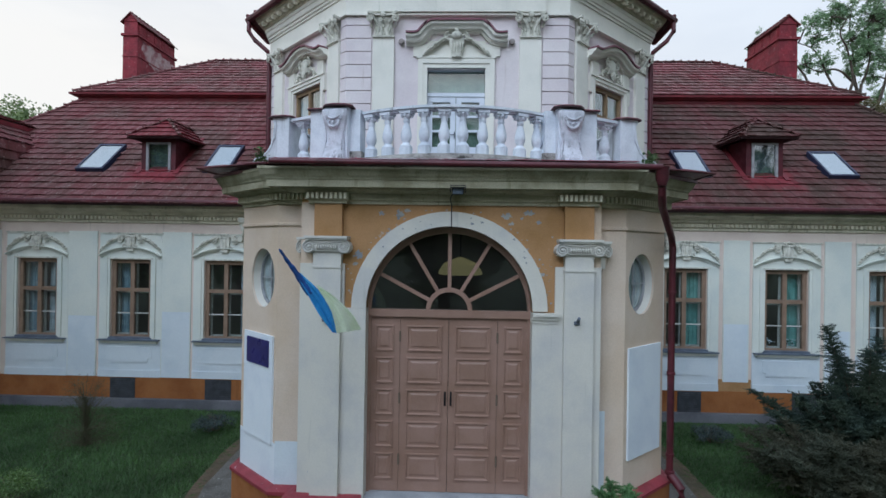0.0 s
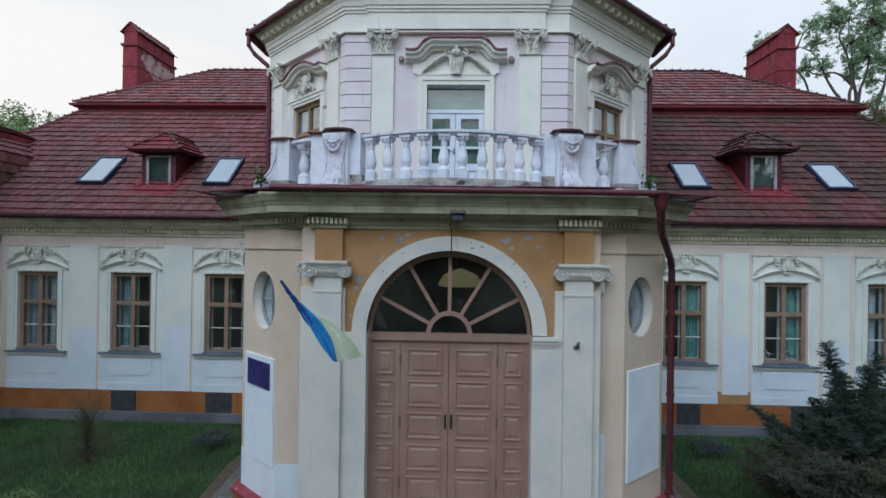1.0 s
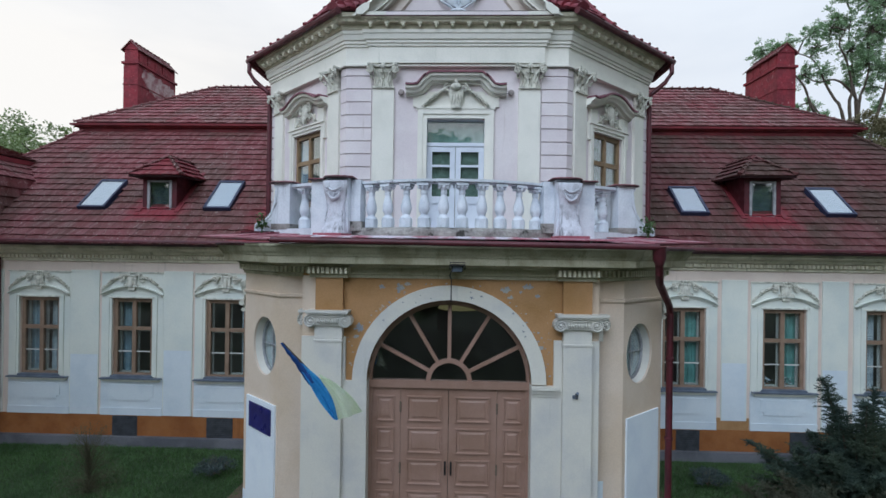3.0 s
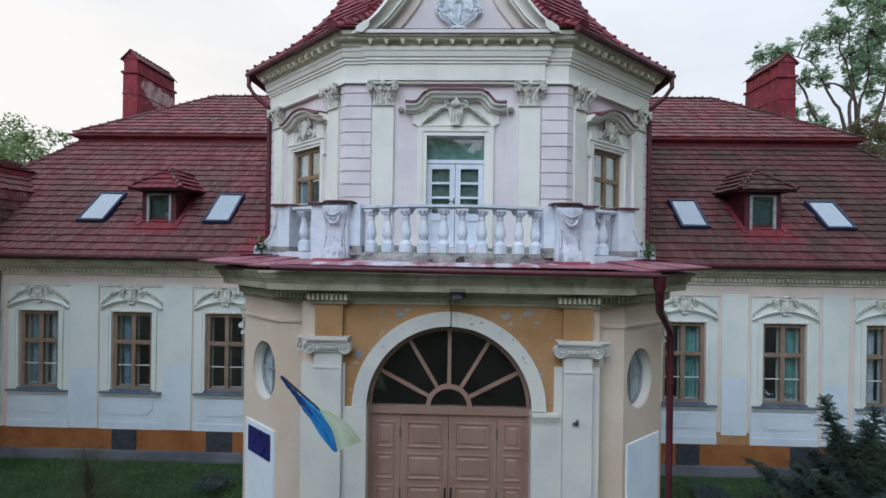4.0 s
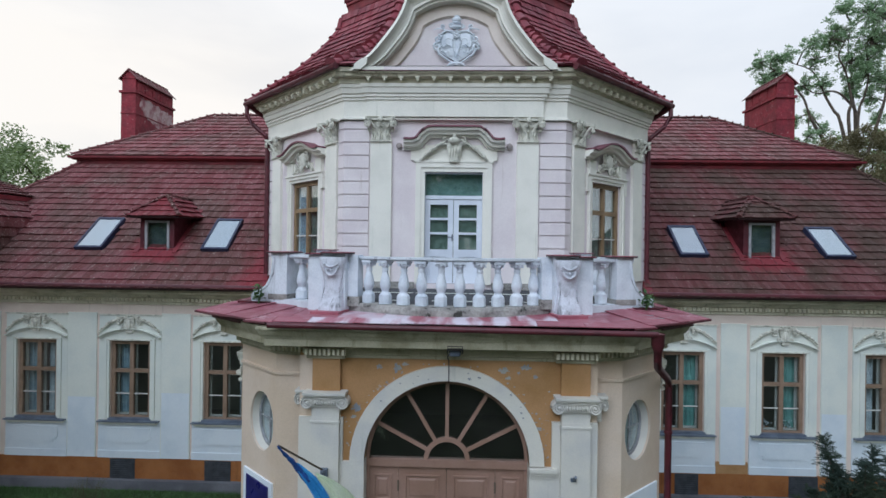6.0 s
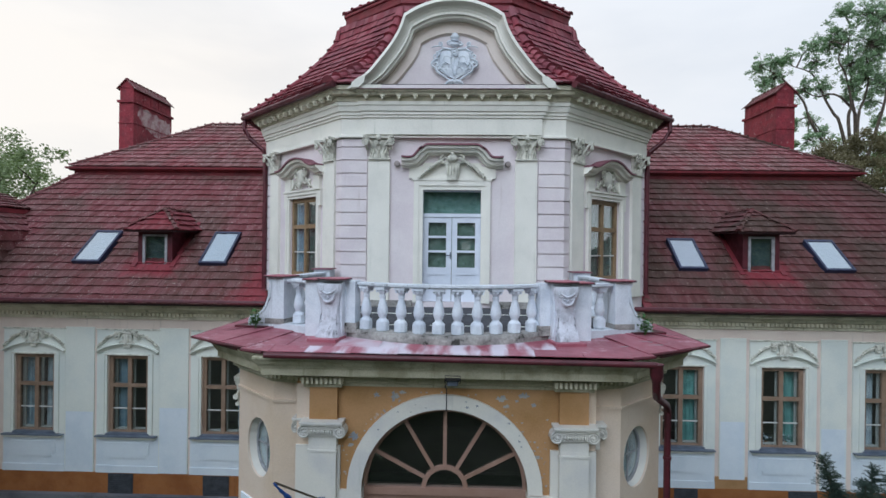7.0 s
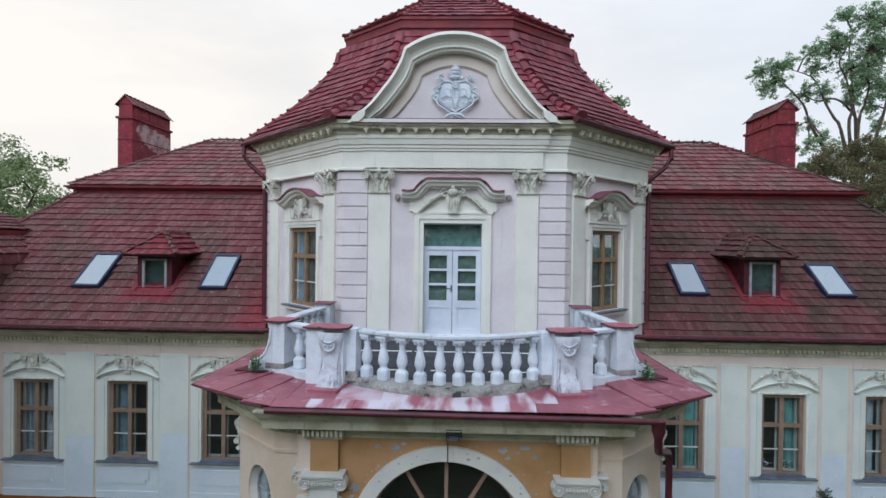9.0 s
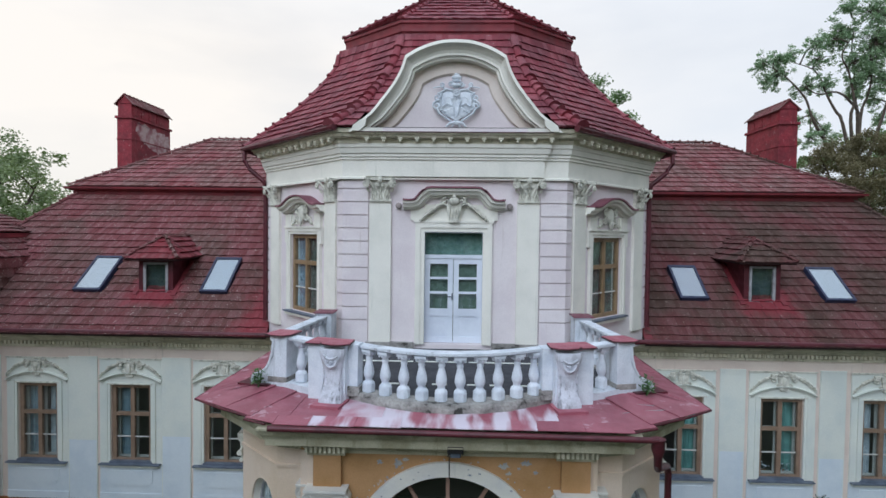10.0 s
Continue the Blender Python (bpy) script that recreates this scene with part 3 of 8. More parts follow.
# -- wing windows --
def hood(w, rise, profile, y):
    """A segmental hood moulding centred on x = 0, z = 0 at its ends."""
    b = bm_new()
    n = 14
    rings = []
    for i in range(n + 1):
        f = i / n
        x = -w + 2 * w * f
        z = rise * (1 - (2 * f - 1) ** 2)
        slope = -4 * rise * (2 * f - 1) / (2 * w)
        nrm = Vector((-slope, 1)).normalized()
        rings.append([b.verts.new((x + nrm.x * d, y - o, z + nrm.y * d)) for d, o in profile])
    k = len(profile)
    for r0, r1 in zip(rings, rings[1:]):
        for j in range(k):
            b.faces.new((r0[j], r1[j], r1[(j + 1) % k], r0[(j + 1) % k]))
    b.faces.new(rings[0][::-1])
    b.faces.new(rings[-1])
    return b


def garland_ornament():
    """A stucco cartouche with a leafy garland falling to both sides."""
    b = bm_new()
    rnd = random.Random(5)
    prism(b, [(-0.09, -0.34), (0.09, -0.34), (0.13, -0.1), (0.15, 0.06), (-0.15, 0.06), (-0.13, -0.1)], -0.05, 0.0)
    lump(b, 0, -0.06, -0.12, 0.06, 0.035, 0.16)
    for a in range(9):
        t = math.pi * a / 8
        lump(b, 0.23 * math.cos(t), -0.045, -0.02 + 0.16 * math.sin(t) + rnd.uniform(-0.012, 0.012), 0.045, 0.035, 0.042, 1)
    for a in range(5):
        lump(b, -0.12 + 0.06 * a, -0.055, 0.06 + rnd.uniform(-0.01, 0.02), 0.034, 0.03, 0.05, 1)
    for s in (-1, 1):
        spiral(b, s * 0.27, -0.05, -0.04, 0.085, 1.4, 0.022, -s, math.pi / 2)
        spiral(b, s * 0.15, -0.05, -0.2, 0.06, 1.3, 0.02, s, -math.pi / 2)
    for s in (-1, 1):
        for i in range(13):
            f = i / 12
            x, z = s * (0.22 + 0.62 * f), 0.05 - 0.13 * f - 0.26 * f * f
            lump(b, x, -0.035, z + 0.03 + rnd.uniform(-0.025, 0.025), rnd.uniform(0.035, 0.058) - 0.012 * f, 0.045, rnd.uniform(0.035, 0.058) - 0.012 * f, 1)
            lump(b, x + 0.02 * s, -0.028, z - 0.025, 0.028, 0.022, 0.028, 1)
    return finish(b, "garland", M_STUCCO_ORN, True)


ME_GARLAND = garland_ornament()
ME_HOOD = finish(hood(0.84, 0.23, [(0.0, 0.0), (0.0, 0.035), (0.028, 0.035), (0.03, 0.06), (0.055, 0.06), (0.06, 0.1), (0.08, 0.105), (0.085, 0.0)], 0.0), "hood_moulding", M_PANEL)


def casement(w, h, tz, low_bars, mat_frame, st=0.1, mu=0.055):
    """The meshes of a four-light window: frame, glazing bars, panes. Origin at the middle of its foot."""
    f = bm_new()
    hw = w / 2
    for a, b in ((-hw, -hw + st), (hw - st, hw), (-mu, mu)):
        box(f, a, b, 0.0, 0.09, 0, h)
    for a, b in ((0, 0.09), (tz - 0.05, tz + 0.05), (h - 0.1, h)):
        box(f, -hw + st, -mu, 0.005, 0.085, a, b)
        box(f, mu, hw - st, 0.005, 0.085, a, b)
    frame_me = finish(f, "window_frame", mat_frame, bevel=0.008)
    g = bm_new()
    for z in low_bars:
        box(g, -hw + st, -mu, 0.03, 0.06, z - 0.014, z + 0.014)
        box(g, mu, hw - st, 0.03, 0.06, z - 0.014, z + 0.014)
    bars_me = finish(g, "glazing_bar", M_GLAZING)
    panes = []
    for x0, x1 in ((-hw + st, -mu), (mu, hw - st)):
        for z0, z1 in ((0.09, tz - 0.05), (tz + 0.05, h - 0.1)):
            p = bm_new()
            box(p, x0, x1, 0.047, 0.052, z0, z1)
            panes.append(finish(p, "pane", M_GLASS))
    return frame_me, bars_me, panes


def curtain_mesh(w, h, mat, seed):
    """A hanging cloth with folds."""
    b = bm_new()
    rnd = random.Random(seed)
    ph = rnd.uniform(0, 6)
    n = 22
    cols = []
    for i in range(n + 1):
        x = w * i / n
        y = 0.035 * math.sin(i * 1.25 + ph) + 0.012 * math.sin(i * 2.9)
        cols.append([b.verts.new((x, y * (0.5 + 0.5 * k / 3), h * (1 - k / 3))) for k in range(4)])
    for a, c in zip(cols, cols[1:]):
        for k in range(3):
            b.faces.new((a[k], c[k], c[k + 1], a[k + 1]))
    me = finish(b, "curtain", mat, True)
    return me


WF, WB, WP = casement(WIN_W, WIN_Z1 - WIN_Z0, 1.34, (0.69,), M_WINDOW_WOOD)
sill = bm_new()
box(sill, -0.86, 0.86, -0.16, 0.1, -0.05, -0.02)
prism(sill, [(-0.62, -0.02), (0.62, -0.02), (0.6, 0.04), (-0.6, 0.04)], -0.06, 0.1)
ME_SILL = finish(sill, "sill", M_SILL, bevel=0.006)
sill = bm_new()
box(sill, -0.84, 0.84, -0.13, 0.05, -0.08, -0.052)
box(sill, -0.8, 0.8, -0.1, 0.05, -0.125, -0.08)
ME_SILL_MOULD = finish(sill, "sill_moulding", M_PANEL, bevel=0.006)
sash = bm_new()
for a, b in ((-0.57, -0.45), (0.45, 0.57), (-0.065, 0.065)):
    box(sash, a, b, 0.17, 0.2, 0.0, WIN_Z1 - WIN_Z0)
for a, b in ((0.0, 0.12), (1.23, 1.36), (WIN_Z1 - WIN_Z0 - 0.1, WIN_Z1 - WIN_Z0)):
    box(sash, -0.45, -0.065, 0.175, 0.195, a, b)
    box(sash, 0.065, 0.45, 0.175, 0.195, a, b)
ME_SASH = finish(sash, "inner_sash", M_GLAZING)
CURTAINS = {-11.64: ((-0.5, 0.42, M_CURTAIN_BLUE), (0.1, 0.42, M_CURTAIN_PALE)), -8.98: ((-0.5, 0.3, M_CURTAIN_BLUE),), -6.33: ((0.3, 0.2, M_CURTAIN_PALE),),
            6.18: ((0.12, 0.42, M_CURTAIN),), 8.83: ((0.2, 0.3, M_CURTAIN),), 11.52: ((-0.5, 0.44, M_CURTAIN_PALE), (0.08, 0.42, M_CURTAIN_PALE))}
for xc in WING_WINDOWS:
    win = part("window", WF, None, house, "brown-framed casement window", pose(xc, WING_Y + 0.05, WIN_Z0))
    part("glazing_bar", WB, None, win, "pale thin glazing bar")
    for p in WP:
        ob = part("pane", p, None, win)
        ob.visible_shadow = False
    part("sill", ME_SILL, None, win, "grey sheet-metal sill", pose(0, -0.05, 0))
    part("sill_moulding", ME_SILL_MOULD, None, win, "white moulding under the sill", pose(0, -0.05, 0))
    part("inner_sash", ME_SASH, None, win, "white inner window sash")
    for x, w, mm in CURTAINS[xc]:
        part("curtain", curtain_mesh(w, 2.05, mm, int(xc * 10)), None, win, "hanging curtain", pose(x, 0.3, 0.05))
    part("hood_moulding", ME_HOOD, None, house, "", pose(xc, WING_Y - 0.03, 3.6))
    part("garland", ME_GARLAND, None, house, "weathered stucco garland over a window", pose(xc, WING_Y - 0.05, 4.13))

# -- main cornice of the wings --
for side in (-1, 1):
    path = [(-17.2, WING_Y), (-3.4, WING_Y)] if side < 0 else [(3.4, WING_Y), (17.2, WING_Y)]
    bm = bm_new()
    sweep(bm, [(-0.02, 4.56), (0.05, 4.58), (0.05, 4.64), (0.08, 4.66), (0.08, 4.76), (0.16, 4.79), (0.2, 4.86), (0.32, 4.9), (0.4, 4.93), (0.42, 5.02), (0.42, 5.06), (-0.02, 5.06)], path)
    part("cornice", bm, M_CORNICE, house, "greenish cream eaves cornice")
    bm = bm_new()
    x = path[0][0] + 0.1
    while x < path[1][0] - 0.1:
        box(bm, x, x + 0.062, WING_Y - 0.14, WING_Y - 0.07, 4.67, 4.755)
        x += 0.115
    tagged(part("dentil_course", bm, M_CORNICE, house), kind="stuff")
    bm = bm_new()
    pts = [(path[0][0], WING_Y - 0.56, 5.12), (path[1][0], WING_Y - 0.56, 5.12)]
    tube(bm, pts, 0.065, 10)
    part("gutter", bm, M_GUTTER, house, "dark red eaves gutter", smooth=True)

# ---- roofs: the closed shells under the tiles ----
V = Vector


def sheet(bm, *pts):
    bm.faces.new([bm.verts.new(p) for p in pts])


def line(a, b):
    a, b = V(a), V(b)
    return lambda h: a.lerp(b, h)


def solid_sheet(bm, pts, thick=0.06):
    """A flat polygon with thickness below it."""
    ps = [V(p) for p in pts]
    n = (ps[1] - ps[0]).cross(ps[2] - ps[0]).normalized()
    if n.z < 0:
        n = -n
    a = [bm.verts.new(p) for p in ps]
    b = [bm.verts.new(p - n * thick) for p in ps]
    bm.faces.new(a)
    bm.faces.new(b[::-1])
    for i in range(len(ps)):
        bm.faces.new((a[i], b[i], b[(i + 1) % len(ps)], a[(i + 1) % len(ps)]))


RIDGE_Y, RIDGE_Z = 21.4, 11.55
UP_Y, UP_Z = 18.42, 9.39
FACETS = {}
roofs = {}
for side in (-1, 1):
    s = side
    bm = bm_new()
    e0, e1 = (s * 16.9, 13.83, EAVE_Z), (s * 4.98, 13.83, EAVE_Z)
    b0, b1 = (s * HIP_X, BREAK_Y, BREAK_Z), (s * 4.98, BREAK_Y, BREAK_Z)
    solid_sheet(bm, [e0, e1, b1, b0])
    solid_sheet(bm, [e0, b0, (s * HIP_X, 24.2, BREAK_Z), (s * 16.9, 29.0, EAVE_Z)])
    u0, u1 = (s * (HIP_X + 0.2), UP_Y, UP_Z), (s * 4.98, UP_Y, UP_Z)
    r0, r1 = (s * 10.0, RIDGE_Y, RIDGE_Z), (0.0, RIDGE_Y, RIDGE_Z)
    solid_sheet(bm, [u0, (s * 2.0, UP_Y, UP_Z), (s * 0.0, RIDGE_Y, RIDGE_Z), r0])
    solid_sheet(bm, [u0, r0, (s * (HIP_X + 0.2), 24.38, UP_Z)])
    solid_sheet(bm, [r0, r1, (0.0, 24.38, UP_Z), (s * (HIP_X + 0.2), 24.38, UP_Z)])
    solid_sheet(bm, [(s * 16.9, 29.0, EAVE_Z), (s * HIP_X, 24.2, BREAK_Z), (0.0, 24.2, BREAK_Z), (0.0, 29.0, EAVE_Z)])
    roof = part("roof", bm, M_BATTEN, house, "weathered red clay-tiled mansard roof of a wing")
    roofs[side] = roof
    L, R = (line(e0, b0), line(e1, b1)) if s < 0 else (line(e1, b1), line(e0, b0))
    L2, R2 = (line(u0, r0), line(u1, (s * 4.0, RIDGE_Y, RIDGE_Z))) if s < 0 else (line(u1, (s * 4.0, RIDGE_Y, RIDGE_Z)), line(u0, r0))
    Ls, Rs = (line((s * 16.9, 29.0, EAVE_Z), (s * HIP_X, 24.2, BREAK_Z)), line(e0, b0))
    if s > 0:
        Ls, Rs = Rs, Ls
    FACETS[side] = [(L, R, 20), (Ls, Rs, 20)]
    FACETS[3 * side], roofs[3 * side] = [(L2, R2, 12)], roof
    # painted band at the break of the mansard
    bm = bm_new()
    path = [(-HIP_X - 0.1, 24.3), (-HIP_X - 0.1, BREAK_Y - 0.02), (-4.9, BREAK_Y - 0.02)] if s < 0 else [(4.9, BREAK_Y - 0.02), (HIP_X + 0.1, BREAK_Y - 0.02), (HIP_X + 0.1, 24.3)]
    sweep(bm, [(-0.05, 9.0), (0.0, 9.1), (0.02, 9.12), (0.02, 9.24), (0.12, 9.26), (0.14, 9.3), (0.22, 9.31), (0.23, 9.38), (0.0, 9.4)], path)
    part("roof_band", bm, M_FASCIA, house, "dark red painted band at the roof break")

# end pavilion beside the wing: only its roof flank shows
bm = bm_new()
prof = [(-17.0, 4.95), (-13.15, 4.95), (-13.25, 7.0), (-14.0, 7.6), (-14.1, 7.75), (-17.0, 8.7)]
prism(bm, prof, 10.5, 18.0)
pav = part("roof", bm, M_BATTEN, house, "dark red tiled roof flank of the end pavilion")
roofs[-2] = pav
FACETS[-2] = [(line((-13.15, 18.0, 5.0), (-13.25, 18.0, 7.0)), line((-13.15, 10.5, 5.0), (-13.25, 10.5, 7.0)), 7),
              (line((-13.25, 18.0, 7.0), (-14.0, 18.0, 7.6)), line((-13.25, 10.5, 7.0), (-14.0, 10.5, 7.6)), 3),
              (line((-13.9, 18.0, 7.74), (-17.0, 18.0, 8.7)), line((-13.9, 10.5, 7.74), (-17.0, 10.5, 8.7)), 9)]
bm = bm_new()
box(bm, -14.2, -13.9, 10.5, 17.2, 7.58, 7.72)
part("roof_band", bm, M_FASCIA, house, "dark red painted band of the pavilion roof")
bm = bm_new()
box(bm, -17.0, -12.86, 10.5, WING_Y, GROUND - 0.2, 4.95)
part("wall", bm, M_WALL, house, "rose-white wall of the end pavilion")
bm = bm_new()
tube(bm, [(-12.78, WING_Y - 0.1, 5.0), (-12.78, WING_Y - 0.1, GROUND)], 0.05, 8)
part("downpipe", bm, M_GUTTER, house, "dark red downpipe in the wall corner", smooth=True)

# tower roof: bell-cast lower part, band, hipped cap
T_EAVE = [(-5.62, 20.0), (-5.62, 14.05), (-2.62, 11.04), (2.62, 11.04), (5.6, 14.05), (5.6, 20.0)]
T_TOP = [(-3.5, 20.0), (-3.5, 15.86), (-1.48, 14.4), (1.48, 14.4), (3.44, 15.86), (3.44, 20.0)]
CAP_PLAN = [(-3.2, 20.0), (-3.2, 15.82), (-1.46, 14.42), (1.46, 14.42), (3.2, 15.82), (3.2, 20.0)]
T_Z0, T_Z1, T_Z2 = 10.07, 13.25, 13.55
BELL = [(0.0, 0.0), (0.1, 0.18), (0.26, 0.42), (0.51, 0.69), (0.72, 0.87), (0.92, 0.98), (1.0, 1.0)]


BELL_SIDE = [(0.0, 0.0), (0.15, 0.21), (0.24, 0.34), (0.31, 0.44), (0.4, 0.55), (0.49, 0.65), (0.57, 0.73), (0.66, 0.82), (0.75, 0.9), (0.86, 0.985), (1.0, 1.0)]


def bell(h, curve):
    for (h0, f0), (h1, f1) in zip(curve, curve[1:]):
        if h <= h1 + 1e-6:
            return f0 + (f1 - f0) * (h - h0) / (h1 - h0)
    return 1.0


def tower_edge(i):
    a, b = V(T_EAVE[i]), V(T_TOP[i])

    def at(h):
        p = a.lerp(b, bell(h, BELL if i in (2, 3) else BELL_SIDE))
        return V((p.x, p.y, T_Z0 + h * (T_Z1 - T_Z0)))
    return at


bm = bm_new()
N = 14
grid = [[bm.verts.new(tower_edge(i)(k / N)) for k in range(N + 1)] for i in range(6)]
for i, (a, b) in enumerate(zip(grid, grid[1:])):
    for k in range(5 if i == 2 else 0, N):
        bm.faces.new((a[k], b[k], b[k + 1], a[k + 1]))
bm.faces.new([g[N] for g in grid])
bm.faces.new([g[0] for g in grid][::-1])
sheet(bm, *[g[k].co for g, k in [(grid[0], k) for k in range(N + 1)] + [(grid[5], k) for k in range(N, -1, -1)]])
APEX = (0.0, 18.9, 16.6)
cap = [(p.x, p.y, T_Z2) for p in offset_plan(CAP_PLAN, 0.14)]
for a, b in zip(cap, cap[1:]):
    sheet(bm, a, b, APEX)
sheet(bm, cap[0], cap[-1], APEX)
tower_roof = part("roof", bm, M_BATTEN, house, "dark red tiled bell-shaped tower roof")
roofs[0] = tower_roof
FACETS[0] = [(tower_edge(i), tower_edge(i + 1), 14) for i in range(5)] + [(line(cap[i], APEX), line(cap[i + 1], APEX), 13) for i in (0, 1, 2, 3, 4)]
bm = bm_new()
sweep(bm, [(0.0, 13.04), (0.06, 13.06), (0.06, 13.24), (0.11, 13.27), (0.11, 13.36), (0.12, 13.46), (0.16, 13.48), (0.16, 13.55), (0.0, 13.56)], CAP_PLAN)
part("roof_band", bm, M_FASCIA, house, "dark red painted band under the roof cap")

# ---- tower ----
DIAG = 3.65                       # length of a slanting side


def side_frame(s):
    """The frame of a slanting tower side: x along it from its middle, y into the wall."""
    return pose(s * 3.69, 12.81, 0, 0, 0, 45 * s)


TW0, TW1, TWH = 5.93, 7.82, 0.66
TWX = 0.1                         # the windows sit a little towards the front


def joined(bm):
    bmesh.ops.remove_doubles(bm, verts=bm.verts, dist=0.0005)
    return bm


bm = bm_new()
dh = 0.645
holed(bm, -2.4, 2.4, 5.2, 9.95, [(dh, 5.46), (dh, 7.91), (0.0, 7.91), (-dh, 7.91), (-dh, 5.46), (0.0, 5.46)], TOWER_Y, TOWER_Y + 0.4)
part("wall", joined(bm), M_PINK, house, "pale pink plastered tower front")
for s in (-1, 1):
    bm = bm_new()
    holed(bm, -DIAG / 2, DIAG / 2, 5.0, 9.95, [(TWH - s * TWX, TW0), (TWH - s * TWX, TW1), (-s * TWX, TW1), (-TWH - s * TWX, TW1), (-TWH - s * TWX, TW0), (-s * TWX, TW0)], 0.0, 0.4, side_frame(s))
    part("wall", joined(bm), M_PINK, house, "pale pink slanting tower side")
    bm = bm_new()
    x0, x1 = sorted((s * 4.58, s * 4.98))
    box(bm, x0, x1, 14.1, 19.0, 4.9, 9.95)
    part("wall", bm, M_PINK, house, "pale pink tower flank")
bm = bm_new()
box(bm, -4.4, 4.4, 16.5, 16.6, 5.0, 9.9)
slab(bm, [(-4.5, 16.5), (-4.5, 14.4), (-2.2, 12.0), (2.2, 12.0), (4.5, 14.4), (4.5, 16.5)], 5.25, 5.35)
part("inner_wall", bm, M_DARK, house)

# rusticated corner blocks, one by one, with open joints
ROW = 0.2855
for i in range(12):
    z0 = 5.69 + i * ROW + 0.012
    z1 = min(z0 + ROW - 0.024, 9.0)
    if i == 0:
        z0 = 5.46
    for s in (-1, 1):
        bm = bm_new()
        x0, x1 = sorted((s * 1.86, s * 2.4))
        pl = [(x0, TOWER_Y - 0.045), (x1, TOWER_Y - 0.045)]
        o = 0.045
        corner = offset_plan([(0, TOWER_Y), (2.4, TOWER_Y), (3.0, TOWER_Y + 0.6)], o)[1]
        e = V((2.4 + 0.2 * 0.7071, TOWER_Y + 0.2 * 0.7071))
        eo = e + V((0.7071, -0.7071)) * o
        poly = [(1.86, TOWER_Y - o), (corner.x, corner.y), (eo.x, eo.y), (e.x - 0.02, e.y + 0.02), (2.38, TOWER_Y + 0.02), (1.86, TOWER_Y + 0.02)]
        slab(bm, [(s * x, y) for x, y in (poly if s > 0 else poly[::-1])], z0, z1)
        part("corner_block", bm, M_PINK, house)
        bm = bm_new()
        u0, u1 = sorted((s * (DIAG / 2 - 0.21), s * (DIAG / 2 + 0.03)))
        box(bm, u0, u1, -0.045, 0.02, z0, z1, side_frame(s))
        part("corner_block", bm, M_PINK, house)


def acanthus(b, x, y, z, w, h, curl, lean=0.0):
    """One leaf: a lobed blade that rises and curls forward at its tip."""
    n = 7
    rows = []
    for i in range(n + 1):
        f = i / n
        half = w * (0.75 + 0.35 * math.sin(f * 5.2)) * (1 - 0.55 * f ** 3)
        cx = x + lean * f
        out = y - 0.02 - curl * f ** 2.4
        zz = z + h * (f - 0.22 * max(0.0, f - 0.75) / 0.25)
        rows.append([b.verts.new(p) for p in ((cx - half, out + 0.03, zz), (cx - half * 0.5, out - 0.012, zz), (cx, out + 0.008, zz + 0.01), (cx + half * 0.5, out - 0.012, zz), (cx + half, out + 0.03, zz), (cx, out + 0.05, zz))])
    for r0, r1 in zip(rows, rows[1:]):
        for k in range(6):
            b.faces.new((r0[k], r1[k], r1[(k + 1) % 6], r0[(k + 1) % 6]))
    b.faces.new(rows[0][::-1])
    b.faces.new(rows[-1])


def corinthian(w, h):
    """A leafy capital for a flat pilaster: origin at the foot, middle; front towards -y."""
    b = bm_new()
    hw = w / 2
    prism(b, [(-hw * 0.9, 0), (hw * 0.9, 0), (hw * 0.82, h * 0.5), (hw * 0.95, h * 0.88), (-hw * 0.95, h * 0.88), (-hw * 0.82, h * 0.5)], -0.03, 0.05)
    slab(b, [(-hw * 1.3, 0.05), (-hw * 1.36, -0.2), (-hw * 1.2, -0.21), (-hw * 0.7, -0.1), (-hw * 0.3, -0.075), (hw * 0.3, -0.075), (hw * 0.7, -0.1), (hw * 1.2, -0.21), (hw * 1.36, -0.2), (hw * 1.3, 0.05)], h * 0.9, h)
    box(b, -hw * 0.98, hw * 0.98, -0.06, 0.05, -0.035, 0.0)
    for x, lean in ((-0.62, -0.01), (0.0, 0.0), (0.62, 0.01)):
        acanthus(b, hw * x, -0.03, 0.0, hw * 0.2, h * 0.34, 0.03, lean)
    for x, lean in ((-0.5, -0.04), (0.5, 0.04)):
        acanthus(b, hw * x, -0.03, h * 0.2, hw * 0.28, h * 0.46, 0.09, lean)
    for s in (-1, 1):
        tube(b, [(s * hw * 0.5, -0.05, h * 0.4), (s * hw * 0.66, -0.08, h * 0.62), (s * hw * 0.95, -0.13, h * 0.84), (s * hw * 1.2, -0.17, h * 0.86)], 0.022, 6, 0.03)
        spiral(b, s * hw * 1.13, -0.16, h * 0.7, h * 0.165, 1.5, h * 0.055, -s, math.pi / 2, 0.04)
        lump(b, s * hw * 1.13, -0.17, h * 0.69, 0.03, 0.03, 0.03, 1)
        acanthus(b, s * hw * 1.0, -0.07, h * 0.36, hw * 0.14, h * 0.26, 0.08, s * 0.05)
        spiral(b, s * hw * 0.25, -0.09, h * 0.7, h * 0.1, 1.4, h * 0.035, s, math.pi / 2, 0.02)
    lump(b, 0, -0.11, h * 0.93, 0.06, 0.05, 0.065, 1)
    for k in range(6):
        a = k * math.pi / 3
        lump(b, 0.05 * math.cos(a), -0.12, h * 0.93 + 0.05 * math.sin(a), 0.024, 0.02, 0.024, 1)
    acanthus(b, 0, -0.05, h * 0.36, hw * 0.16, h * 0.34, 0.06)
    return finish(b, "capital", M_STUCCO_ORN, True)


ME_CORINTH = corinthian(0.48, 0.47)
